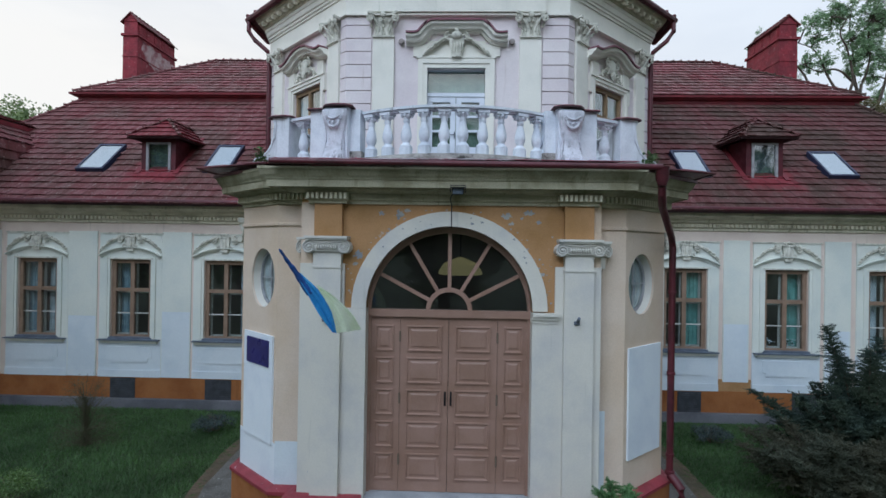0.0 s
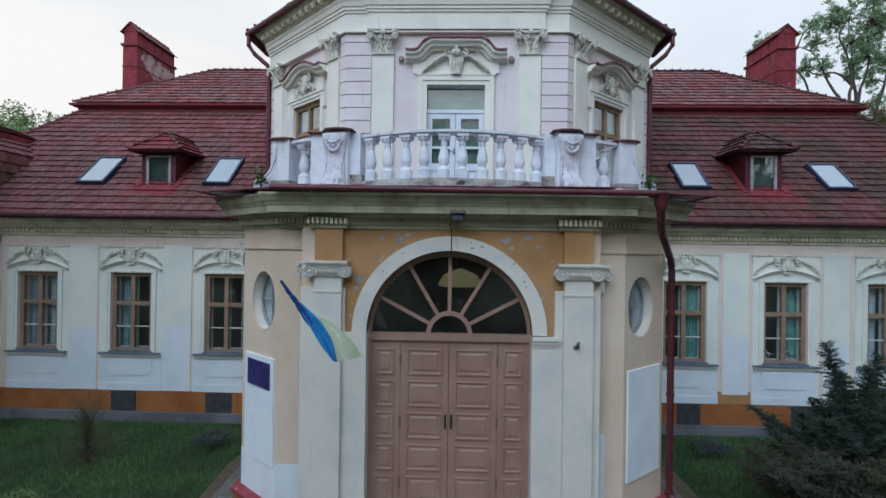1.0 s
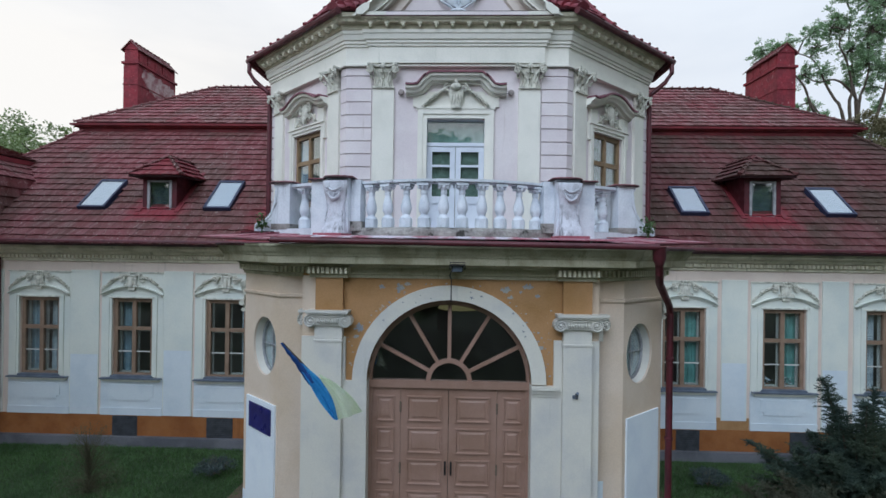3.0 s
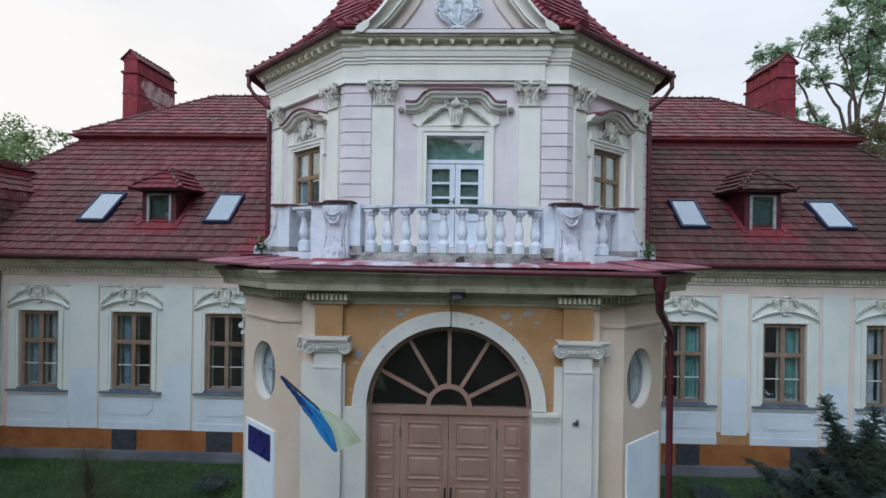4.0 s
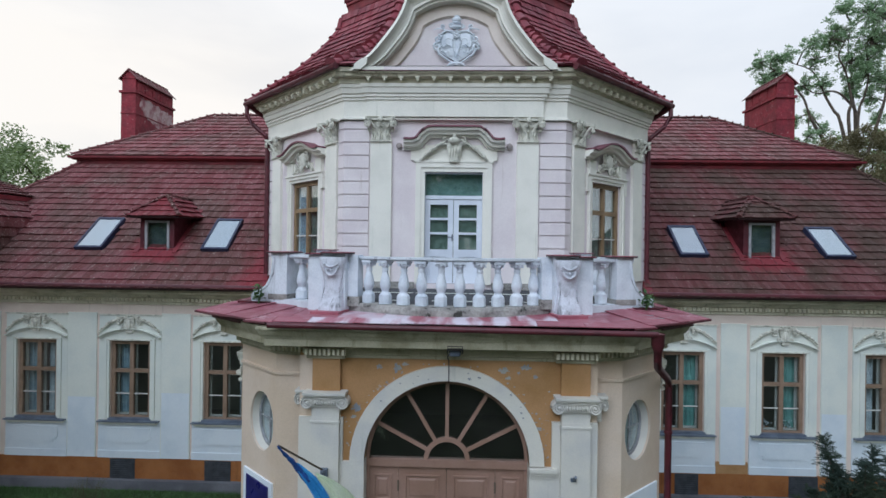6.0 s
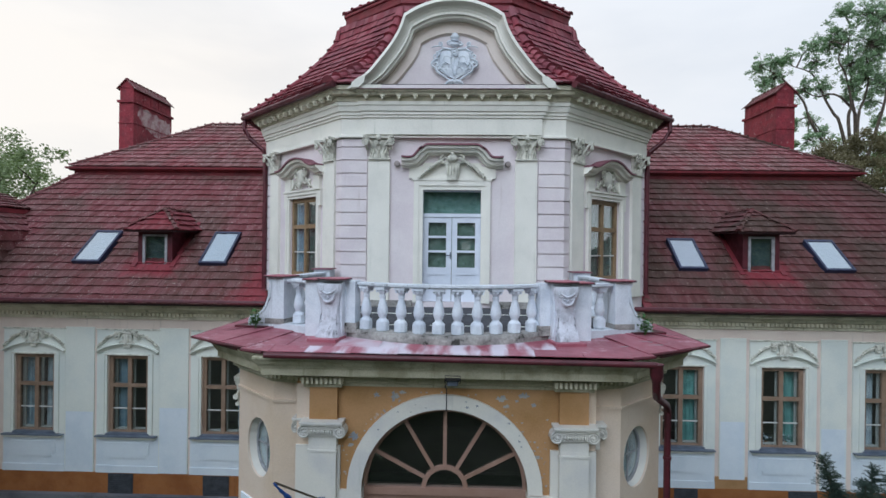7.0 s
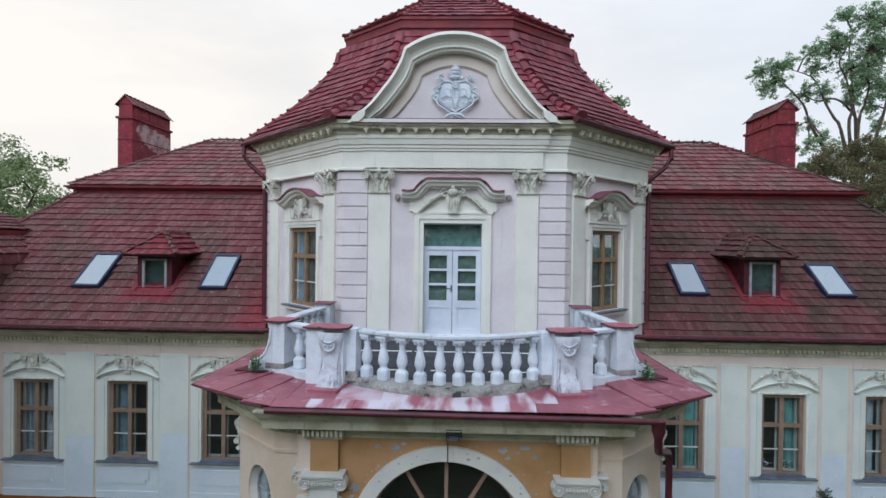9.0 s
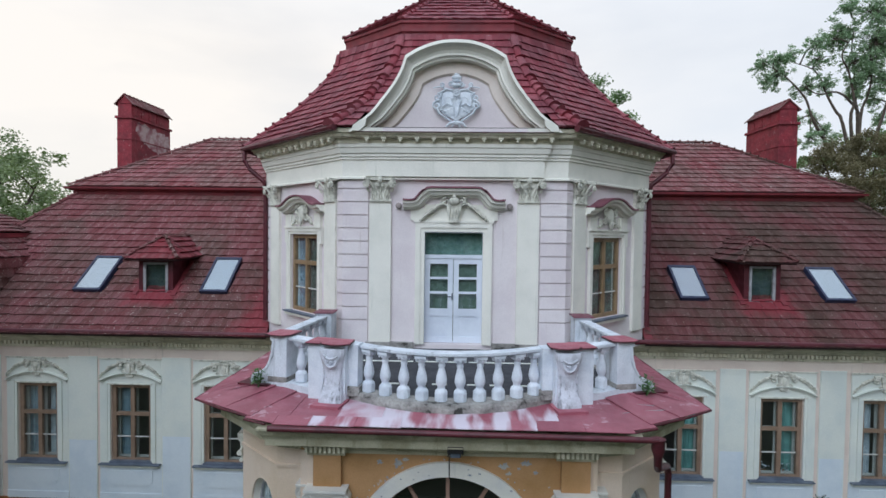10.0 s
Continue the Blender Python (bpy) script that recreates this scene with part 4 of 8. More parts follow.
for s in (-1, 1):
    for fr, x in ((pose(0, TOWER_Y, 0), s * 1.595), (side_frame(s), -1.35), (side_frame(s), 1.35)):
        bm = bm_new()
        box(bm, x - 0.235, x + 0.235, -0.075, 0.01, 5.46, 8.6, fr)
        pil = part("pilaster", bm, M_TOWER_TRIM, house, "white flat tower pilaster")
        part("capital", ME_CORINTH, None, pil, "leafy weathered stucco capital", fr @ pose(x, -0.06, 8.585))

# entablature and bracketed cornice
T_FRONT = [(-4.98, 15.4), (-4.98, 14.1), (-2.4, TOWER_Y), (2.4, TOWER_Y), (4.98, 14.1), (4.98, 15.4)]
bm = bm_new()
sweep(bm, [(-0.02, 9.03), (0.11, 9.03), (0.11, 9.07), (0.07, 9.09), (0.07, 9.44), (0.1, 9.45), (0.1, 9.5), (0.13, 9.51), (0.13, 9.56), (0.16, 9.58), (0.18, 9.68), (0.2, 9.7), (0.2, 9.78), (-0.02, 9.78)], T_FRONT)
sweep(bm, [(-0.02, 9.088), (0.07, 9.088), (0.07, 9.438), (0.1, 9.448), (0.1, 9.498), (0.13, 9.508), (0.13, 9.558), (0.16, 9.578), (0.18, 9.678), (0.2, 9.698), (0.2, 9.77), (-0.02, 9.77)], [(-1.84, TOWER_Y + 0.05), (-1.84, TOWER_Y - 0.08), (1.84, TOWER_Y - 0.08), (1.84, TOWER_Y + 0.05)])
part("entablature", bm, M_TOWER_TRIM, house, "white moulded tower entablature breaking forward in front")
bm = bm_new()
sweep(bm, [(-0.02, 9.76), (0.22, 9.78), (0.24, 9.88), (0.36, 9.9), (0.38, 9.96), (0.42, 9.98), (0.44, 10.04), (0.44, 10.06), (-0.02, 10.06)], T_FRONT[:3] + [(-2.04, TOWER_Y)])
part("cornice", bm, M_CORNICE, house, "grimy cream tower cornice")
bm = bm_new()
sweep(bm, [(-0.02, 9.76), (0.22, 9.78), (0.24, 9.88), (0.36, 9.9), (0.38, 9.96), (0.42, 9.98), (0.44, 10.04), (0.44, 10.06), (-0.02, 10.06)], [(2.04, TOWER_Y)] + T_FRONT[3:])
part("cornice", bm, M_CORNICE, house, "grimy cream tower cornice")
bm = bm_new()
sweep(bm, [(-0.02, 9.76), (0.24, 9.78), (0.26, 9.87), (0.38, 9.885), (0.4, 9.925), (0.44, 9.94), (0.455, 9.97), (-0.02, 9.97)], [(-2.04, TOWER_Y), (2.04, TOWER_Y)])
part("cornice", bm, M_CORNICE, house, "grimy cream cornice under the gable")
bm = bm_new()
lump(bm, 0, -0.02, 0.04, 0.035, 0.07, 0.045, 1)
box(bm, -0.05, 0.05, -0.08, 0.08, 0.06, 0.1)
lump(bm, 0, -0.06, 0.02, 0.03, 0.03, 0.03, 1)
ME_BRACKET = finish(bm, "bracket", M_CREAM, True)
for i in range(12):
    part("bracket", ME_BRACKET, None, house, "", pose(-1.85 + 0.352 * i, TOWER_Y - 0.3, 9.79))
for s in (-1, 1):
    for i in range(13):
        part("bracket", ME_BRACKET, None, house, "", side_frame(s) @ pose(-1.72 + 3.5 * i / 12, -0.3, 9.79))
    bm = bm_new()
    g = [(s * 2.5, 10.98, 10.06), (s * 5.68, 14.07, 10.06), (s * 5.68, 15.6, 10.08)]
    tube(bm, g, 0.075, 8)
    part("gutter", bm, M_GUTTER, house, "dark red roof gutter", smooth=True)

# curved gable on the front


def smooth_line(pts, per=3):
    """A finer line through the points (Catmull-Rom)."""
    ps = [V(p) for p in pts]
    ext = [2 * ps[0] - ps[1]] + ps + [2 * ps[-1] - ps[-2]]
    res = []
    for i in range(1, len(ext) - 2):
        p0, p1, p2, p3 = ext[i - 1:i + 3]
        for k in range(per):
            t = k / per
            res.append(0.5 * ((2 * p1) + (p2 - p0) * t + (2 * p0 - 5 * p1 + 4 * p2 - p3) * t * t + (3 * p1 - p0 - 3 * p2 + p3) * t ** 3))
    return res + [ps[-1]]


LOWER = [(2.24, 9.98), (2.05, 10.16), (1.8, 10.36), (1.55, 10.66), (1.31, 10.98), (1.15, 11.27), (1.05, 11.56)]
UPPER = [(1.05, 11.56), (0.85, 11.68), (0.6, 11.79), (0.3, 11.87), (0.0, 11.89)]
right = smooth_line(LOWER) + smooth_line(UPPER)[1:]
OUTLINE = [(p.x, p.y) for p in right] + [(-p.x, p.y) for p in right[-2::-1]]


def inset(pts, d, low):
    kx, kz = 1 - d * 1.22 / 2.28, 1 - d / 1.84
    return [(x * kx, low + (z - 10.05) * kz) for x, z in pts]


bm = bm_new()
prism(bm, [(x, z) for x, z in OUTLINE], 11.5, 13.3)
part("gable", bm, M_PINK, house, "pale pink curved gable field")
bm = bm_new()
box(bm, -2.6, 2.6, 11.52, 11.75, 10.06, 10.3)
part("gable_foot", bm, M_FASCIA, house)
bm = bm_new()
steps = [(0.0, 11.5), (0.0, 11.07), (0.07, 11.05), (0.09, 11.1), (0.12, 11.16), (0.17, 11.2), (0.23, 11.22), (0.28, 11.21), (0.3, 11.26), (0.34, 11.27), (0.35, 11.5)]
rows = [[bm.verts.new((x, y, z)) for x, z in inset(OUTLINE, d, 10.05)] for d, y in steps]
for a, b in zip(rows, rows[1:]):
    for k in range(len(a) - 1):
        bm.faces.new((a[k], a[k + 1], b[k + 1], b[k]))
part("gable_moulding", bm, M_TOWER_TRIM, house, "white swept gable moulding")
bm = bm_new()
inner = inset(OUTLINE, 0.6, 10.06)
inner2 = inset(OUTLINE, 0.63, 10.06)
rows = [[bm.verts.new((x, y, z)) for x, z in ring] for ring, y in ((inset(OUTLINE, 0.33, 10.055), 11.44), (inner, 11.44), (inner, 11.46), (inner2, 11.48), (inner2, 11.505))]
for a, b in zip(rows, rows[1:]):
    for k in range(len(a) - 1):
        bm.faces.new((a[k], a[k + 1], b[k + 1], b[k]))
part("gable_border", bm, M_BEIGE, house)
bm = bm_new()
box(bm, -2.03, 2.03, TOWER_Y - 0.475, 11.5, 9.972, 9.986)
part("gable_ledge", bm, M_GUTTER, house, "dark red metal ledge flashing")
bm = bm_new()
box(bm, -1.5, 1.5, 11.049, 11.12, 9.988, 10.062)
part("gable_base", bm, M_PINK, house, "pale pink foot of the gable field")
for s in (-1, 1):
    bm = bm_new()
    box(bm, *sorted((s * 1.502, s * 1.99)), 11.047, 11.12, 9.988, 10.064)
    part("gable_base", bm, M_TOWER_TRIM, house, "white foot of the gable moulding")
    bm = bm_new()
    foot = [(s * x, z) for x, z in ((2.14, 9.99), (2.12, 10.1), (1.96, 10.22), (1.84, 10.24), (1.86, 10.1), (1.98, 9.99))]
    prism(bm, foot if s < 0 else foot[::-1], 11.0, 11.3)
    part("gable_end", bm, M_TOWER_TRIM, house, "blunt end of the gable moulding", bevel=0.015)

# coat of arms, plain relief: a swelling two-lobed shield, scrolled edges, crown above, ribbon below
bm = bm_new()
Z = 10.67
prism(bm, [(-0.08, 0.26), (-0.3, 0.25), (-0.4, 0.16), (-0.42, -0.02), (-0.34, -0.18), (-0.18, -0.28), (0.0, -0.38), (0.18, -0.28), (0.34, -0.18), (0.42, -0.02), (0.4, 0.16), (0.3, 0.25), (0.08, 0.26)][::-1], -0.05, 0.02)
for s in (-1, 1):
    lump(bm, s * 0.19, -0.045, 0.02, 0.2, 0.03, 0.24, 3)
    lump(bm, s * 0.13, -0.045, -0.17, 0.14, 0.028, 0.14, 2)
    for i in range(14):
        a, q = 0.45 * i, 0.04 + 0.012 * i
        lump(bm, s * (0.2 + q * math.cos(a)), -0.07, 0.02 + 1.2 * q * math.sin(a), 0.03, 0.016, 0.018 + 0.008 * (i % 3), 1)
    tube(bm, [(s * 0.05, -0.09, 0.17), (s * 0.1, -0.11, 0.05), (s * 0.06, -0.1, -0.1), (s * 0.01, -0.09, -0.3)], 0.012, 6)
    tube(bm, [(s * 0.12, -0.105, -0.06), (s * 0.2, -0.11, -0.02), (s * 0.28, -0.1, -0.09), (s * 0.33, -0.07, -0.04)], 0.013, 6)
    tube(bm, [(s * 0.3, -0.09, 0.2), (s * 0.35, -0.09, 0.08), (s * 0.3, -0.09, -0.05)], 0.012, 6)
    tube(bm, [(s * 0.07, -0.06, 0.26), (s * 0.22, -0.07, 0.28), (s * 0.36, -0.07, 0.2)], 0.028, 6, 0.018)
    spiral(bm, s * 0.4, -0.06, 0.11, 0.09, 1.4, 0.026, s, math.pi / 2)
    spiral(bm, s * 0.42, -0.06, -0.06, 0.085, 1.3, 0.028, -s, math.pi / 2)
    tube(bm, [(s * 0.42, -0.06, -0.1), (s * 0.37, -0.07, -0.22), (s * 0.24, -0.07, -0.31), (s * 0.1, -0.06, -0.4)], 0.03, 6, 0.02)
    spiral(bm, s * 0.31, -0.06, 0.38, 0.05, 1.4, 0.018, -s, -math.pi / 2)
    tube(bm, [(s * 0.24, -0.05, 0.3), (s * 0.33, -0.06, 0.34), (s * 0.44, -0.05, 0.33), (s * 0.5, -0.04, 0.31)], 0.02, 6, 0.008)
    spiral(bm, s * 0.12, -0.07, 0.39, 0.055, 1.3, 0.022, -s, 0)
    tube(bm, [(s * 0.02, -0.07, -0.42), (s * 0.14, -0.08, -0.45), (s * 0.22, -0.06, -0.52)], 0.045, 6, 0.02)
    tube(bm, [(s * 0.03, -0.07, -0.44), (s * 0.1, -0.07, -0.53), (s * 0.18, -0.05, -0.55)], 0.022, 6, 0.01)
ring_pts = [(0.065 * math.cos(k * math.pi / 6), -0.11, 0.2 + 0.065 * math.sin(k * math.pi / 6)) for k in range(13)]
tube(bm, ring_pts, 0.017, 6)
lump(bm, 0, -0.1, 0.2, 0.035, 0.03, 0.035, 1)
lump(bm, 0, -0.08, 0.36, 0.1, 0.06, 0.05)
lump(bm, 0, -0.08, -0.44, 0.05, 0.04, 0.05, 1)
lump(bm, 0, -0.06, 0.53, 0.11, 0.05, 0.06, 2)
lump(bm, 0, -0.06, 0.59, 0.07, 0.04, 0.04, 1)
lump(bm, 0, -0.06, 0.46, 0.12, 0.06, 0.035, 1)
part("heraldic_relief", bm, M_STONE_WHITE, house, "pale stucco shield relief with scrolls and a crown", pose(0.02, 11.47, Z), smooth=True)


# hood over the balcony door and over the slanting windows
def swan_hood(half, profile, depth_out):
    """A broken-line hood moulding through the points of half an outline (x, z), mirrored."""
    b = bm_new()
    pts = [(-x, z) for x, z in half] + [(x, z) for x, z in half[::-1]][1 if half[-1][0] == 0 else 0:]
    rings = []
    ps = [V(p) for p in pts]
    for i, p in enumerate(ps):
        t = (ps[min(i + 1, len(ps) - 1)] - ps[max(i - 1, 0)]).normalized()
        n = V((-t.y, t.x))
        rings.append([b.verts.new((p.x + n.x * d, -o, p.y + n.y * d)) for d, o in profile])
    k = len(profile)
    for r0, r1 in zip(rings, rings[1:]):
        for j in range(k):
            b.faces.new((r0[j], r1[j], r1[(j + 1) % k], r0[(j + 1) % k]))
    b.faces.new(rings[0][::-1])
    b.faces.new(rings[-1])
    return b


HOOD_PROFILE = [(0.0, 0.0), (0.0, 0.1), (0.04, 0.12), (0.05, 0.2), (0.1, 0.22), (0.13, 0.29), (0.18, 0.3), (0.185, 0.0)]
COPING = [(0.186, 0.0), (0.186, 0.335), (0.222, 0.335), (0.222, 0.0)]
door_half = [(p.x, p.y) for p in smooth_line([(1.1, 8.39), (0.94, 8.38), (0.8, 8.4), (0.7, 8.45), (0.62, 8.54), (0.56, 8.61), (0.52, 8.64), (0.5, 8.65), (0.35, 8.65), (0.2, 8.65)])]
for prof, mm, nm in ((HOOD_PROFILE, M_TOWER_TRIM, "door_hood"), (COPING, M_HOOD_RED, "hood_coping")):
    part(nm, swan_hood(door_half, prof, 0), mm, house, "", pose(0, TOWER_Y + 0.01, 0))
win_half = [(p.x, p.y) for p in smooth_line([(1.0, 8.31), (0.88, 8.3), (0.74, 8.31), (0.6, 8.35), (0.44, 8.42), (0.28, 8.49), (0.12, 8.525), (0.0, 8.53)])]
for s in (-1, 1):
    for prof, mm, nm in ((HOOD_PROFILE, M_TOWER_TRIM, "window_hood"), (COPING, M_HOOD_RED, "hood_coping")):
        part(nm, swan_hood(win_half, prof, 0), mm, house, "", side_frame(s) @ pose(-s * (TWX + 0.05), 0.01, 0))


def surround(bm, hw, z0, z1, w, m, proud=0.05, ears=0.08):
    """A moulded frame round an opening, with ears at its top."""
    for o, (a, b) in ((proud, (0.0, w * 0.45)), (proud + 0.025, (w * 0.45, w))):
        for s in (-1, 1):
            x0, x1 = sorted((s * (hw + a), s * (hw + b)))
            box(bm, x0, x1, -o, 0.01, z0, z1 + a, m)
        box(bm, -hw - b, hw + b, -o, 0.01, z1 + a, z1 + b, m)
    if ears:
        for s in (-1, 1):
            x0, x1 = sorted((s * (hw + w), s * (hw + w + ears)))
            box(bm, x0, x1, -proud - 0.02, 0.01, z1 - 0.22, z1 + w, m)
        box(bm, -hw - w - ears, hw + w + ears, -proud - 0.05, 0.01, z1 + w, z1 + w + 0.04, m)


bm = bm_new()
surround(bm, 0.63, 5.46, 7.91, 0.2, pose(0, TOWER_Y, 0), ears=0.0)
box(bm, -0.86, 0.86, -0.09, 0.01, 8.11, 8.16, pose(0, TOWER_Y, 0))
for s in (-1, 1):
    x0, x1 = sorted((s * 0.64, s * 0.94))
    box(bm, x0, x1, -0.05, 0.01, 8.16, 8.42, pose(0, TOWER_Y, 0))
box(bm, -0.64, 0.64, -0.02, 0.01, 8.16, 8.5, pose(0, TOWER_Y, 0))
pieces("door_surround", bm, M_TOWER_TRIM, house)
bm = bm_new()
spray = random.Random(3)
ORN = pose(0, TOWER_Y - 0.02, 8.42) @ Matrix.Diagonal((1.0, 1.3, 0.95, 1))
prism(bm, [(-0.1, -0.32), (0.1, -0.32), (0.17, 0.1), (-0.17, 0.1)], -0.1, 0.0)
for i in range(4):
    lump(bm, -0.09 + 0.06 * i, -0.1, -0.1, 0.022, 0.03, 0.17, 1)
lump(bm, 0, -0.11, 0.16, 0.12, 0.06, 0.09)
lump(bm, 0, -0.12, 0.25, 0.05, 0.04, 0.07, 1)
for s in (-1, 1):
    spiral(bm, s * 0.17, -0.08, 0.14, 0.1, 1.3, 0.03, -s, math.pi / 2)
part("vase_ornament", bm, M_STUCCO_ORN, house, "fluted stucco vase over the balcony door", ORN, smooth=True)
for s in (-1, 1):
    bm = bm_new()
    for i in range(14):
        f = i / 13
        k = 0.052 - 0.012 * (i % 2)
        lump(bm, s * (0.22 + 0.46 * f), -0.06, 0.12 - 0.36 * f ** 1.3 + spray.uniform(-0.015, 0.015), k, 0.06, k, 1)
    lump(bm, s * 0.7, -0.05, -0.27, 0.07, 0.03, 0.035, 1)
    tagged(part("festoon", bm, M_STUCCO_ORN, house, "hanging stucco festoon", ORN, smooth=True), kind="stuff")

TFm, TBm, TPm = casement(TWH * 2, TW1 - TW0, 1.2, (0.58,), M_TOWER_WOOD, 0.085, 0.04)
for me in TPm:
    me.materials[0] = M_GLASS_TOWER
for s in (-1, 1):
    fr = side_frame(s) @ pose(-s * TWX, 0, 0)
    bm = bm_new()
    surround(bm, TWH, TW0, TW1, 0.15, fr)
    for k in (-1, 1):
        x0, x1 = sorted((k * 0.56, k * 0.84))
        box(bm, x0, x1, -0.08, 0.01, 8.0, 8.31, fr)
        x0, x1 = sorted((k * 0.56, k * 0.36))
        box(bm, x0, x1, -0.055, 0.01, 8.06, 8.11, fr)
        x0, x1 = sorted((k * 0.36, k * 0.3))
        box(bm, x0, x1, -0.055, 0.01, 8.06, 8.2, fr)
        x0, x1 = sorted((k * 0.56, k * 0.48))
        box(bm, x0, x1, -0.035, 0.01, 8.111, 8.3, fr)
    box(bm, -0.36, 0.36, -0.045, 0.01, 8.2, 8.25, fr)
    pieces("window_surround", bm, M_TOWER_TRIM, house)
    bm = bm_new()
    lump(bm, 0, -0.07, 0.1, 0.17, 0.06, 0.2)
    lump(bm, 0, -0.1, -0.1, 0.08, 0.06, 0.12, 1)
    for k in (-1, 1):
        spiral(bm, k * 0.16, -0.08, 0.17, 0.12, 1.4, 0.035, -k, math.pi / 2)
        spiral(bm, k * 0.22, -0.06, -0.02, 0.08, 1.3, 0.026, k, math.pi / 2)
        for i in range(5):
            lump(bm, k * (0.2 + 0.06 * i), -0.05, 0.06 - 0.05 * i, 0.05, 0.04, 0.04, 1)
    part("window_ornament", bm, M_STUCCO_ORN, house, "stucco shell ornament", fr @ pose(0, -0.02, 8.22), smooth=True)
    win = part("window", TFm, None, house, "ochre wooden casement window of the tower", fr @ pose(0, 0.04, TW0))
    part("glazing_bar", TBm, None, win)
    for p in TPm:
        part("pane", p, None, win).visible_shadow = False
    for x in (-0.62, 0.06):
        part("curtain", curtain_mesh(0.54, 1.75, M_CURTAIN_BLUE if s < 0 and x < 0 else M_NET, int(x * 100) + s), None, win, "", pose(x, 0.12, 0.05))
    bm = bm_new()
    box(bm, -0.84, 0.84, -0.16, 0.02, TW0 - 0.045, TW0 - 0.01, fr)
    part("sill", bm, M_SILL, house, "grey sheet-metal tower window sill")
    bm = bm_new()
    box(bm, -0.8, 0.8, -0.13, 0.02, TW0 - 0.12, TW0 - 0.045, fr)
    part("sill_moulding", bm, M_TOWER_TRIM, house, "white moulding under the sill", bevel=0.012)

# balcony double door
bm = bm_new()
D = pose(0, TOWER_Y + 0.14, 5.46)
for a, b in ((-0.645, -0.632), (0.632, 0.645)):
    box(bm, a, b, -0.02, 0.07, 0, 2.45, D)
box(bm, -0.632, 0.632, -0.02, 0.07, 2.425, 2.45, D)
box(bm, -0.632, 0.632, -0.02, 0.07, 1.87, 1.95, D)
balcony_door = part("balcony_door", bm, M_WHITE_PAINT, house, "white double balcony door with glazed panels")
bm = bm_new()
box(bm, -0.632, 0.632, 0.02, 0.026, 1.95, 2.425, D)
part("pane", bm, M_GLASS_TOWER, balcony_door).visible_shadow = False
for s in (-1, 1):
    bm = bm_new()
    x0, x1 = sorted((s * 0.006, s * 0.63))
    w = 0.115
    box(bm, x0, x0 + w, 0, 0.05, 0.01, 1.865, D)
    box(bm, x1 - w, x1, 0, 0.05, 0.01, 1.865, D)
    for z0, z1 in ((0.01, 0.14), (0.6, 0.76), (1.09, 1.14), (1.41, 1.46), (1.75, 1.865)):
        box(bm, x0 + w, x1 - w, 0, 0.05, z0, z1, D)
    box(bm, x0 + w, x1 - w, 0.02, 0.04, 0.14, 0.6, D)
    leaf = part("leaf", bm, M_WHITE_PAINT, balcony_door)
for s in (-1, 1):
    x0, x1 = sorted((s * 0.121, s * 0.515))
    for z0, z1 in ((0.76, 1.09), (1.14, 1.41), (1.46, 1.75)):
        bm = bm_new()
        box(bm, x0, x1, 0.022, 0.028, z0, z1, D)
        part("pane", bm, M_GLASS, balcony_door).visible_shadow = False
bm = bm_new()
box(bm, -0.63, 0.63, 0.1, 0.11, 0.7, 1.9, D)
part("net_curtain", bm, M_NET, balcony_door, "curtain behind the door glass, green like the pane's reflection")
bm = bm_new()
box(bm, -0.63, 0.63, 0.08, 0.09, 1.92, 2.44, D)
part("patterned_pane", bm, M_NET_TEAL, balcony_door, "teal patterned pane over the door")
bm = bm_new()
for a, b in ((-1.9, -0.85), (0.85, 1.9)):
    box(bm, a, b, TOWER_Y - 0.11, TOWER_Y + 0.01, 5.3, 5.5)
pieces("tower_plinth", bm, M_STONE_KERB, house, "grey strip at the foot of the tower wall")
bm = bm_new()
box(bm, -0.035, -0.01, -0.02, 0.0, 0.95, 1.1, D)
tube(bm, [D @ V((-0.022, -0.03, 1.03)), D @ V((-0.12, -0.035, 1.03))], 0.01, 6)
part("handle", bm, M_SILL, balcony_door, "small grey lever handle")
for s in (-1, 1):
    bm = bm_new()
    lathe(bm, [(0.02, 0), (0.06, 0.02), (0.068, 0.06), (0.055, 0.1), (0.0, 0.11)], 14, m=pose(s * 1.2, TOWER_Y, 8.47, 90))
    whole("wall_spotlight", bm, M_TWIG_GREY, "small grey round spotlight on the tower wall", "lamp", "tower spotlights", smooth=True)

# ---- porch ----
ARC_Z, ARC_R = 3.07, 1.22


def arc(r, n=28, z=ARC_Z):
    return [(r * math.cos(math.pi * i / n), z + r * math.sin(math.pi * i / n)) for i in range(n + 1)]


FLOOR_P = 0.29
bm = bm_new()
prism(bm, [(-2.2, FLOOR_P - 0.6), (-ARC_R, FLOOR_P - 0.6)] + arc(ARC_R)[::-1] + [(ARC_R, FLOOR_P - 0.6), (2.2, FLOOR_P - 0.6), (2.2, 4.7), (-2.2, 4.7)], PORCH_Y, PORCH_Y + 0.45)
part("wall", bm, M_OCHRE, house, "ochre front wall of the porch with peeling paint")


def porch_side(s):
    """The frame of a slanting porch side: x along it from its middle, y into the wall."""
    return pose(s * 3.05, 8.35, 0, 0, 0, 42.9 * s)


PS = 0.5873
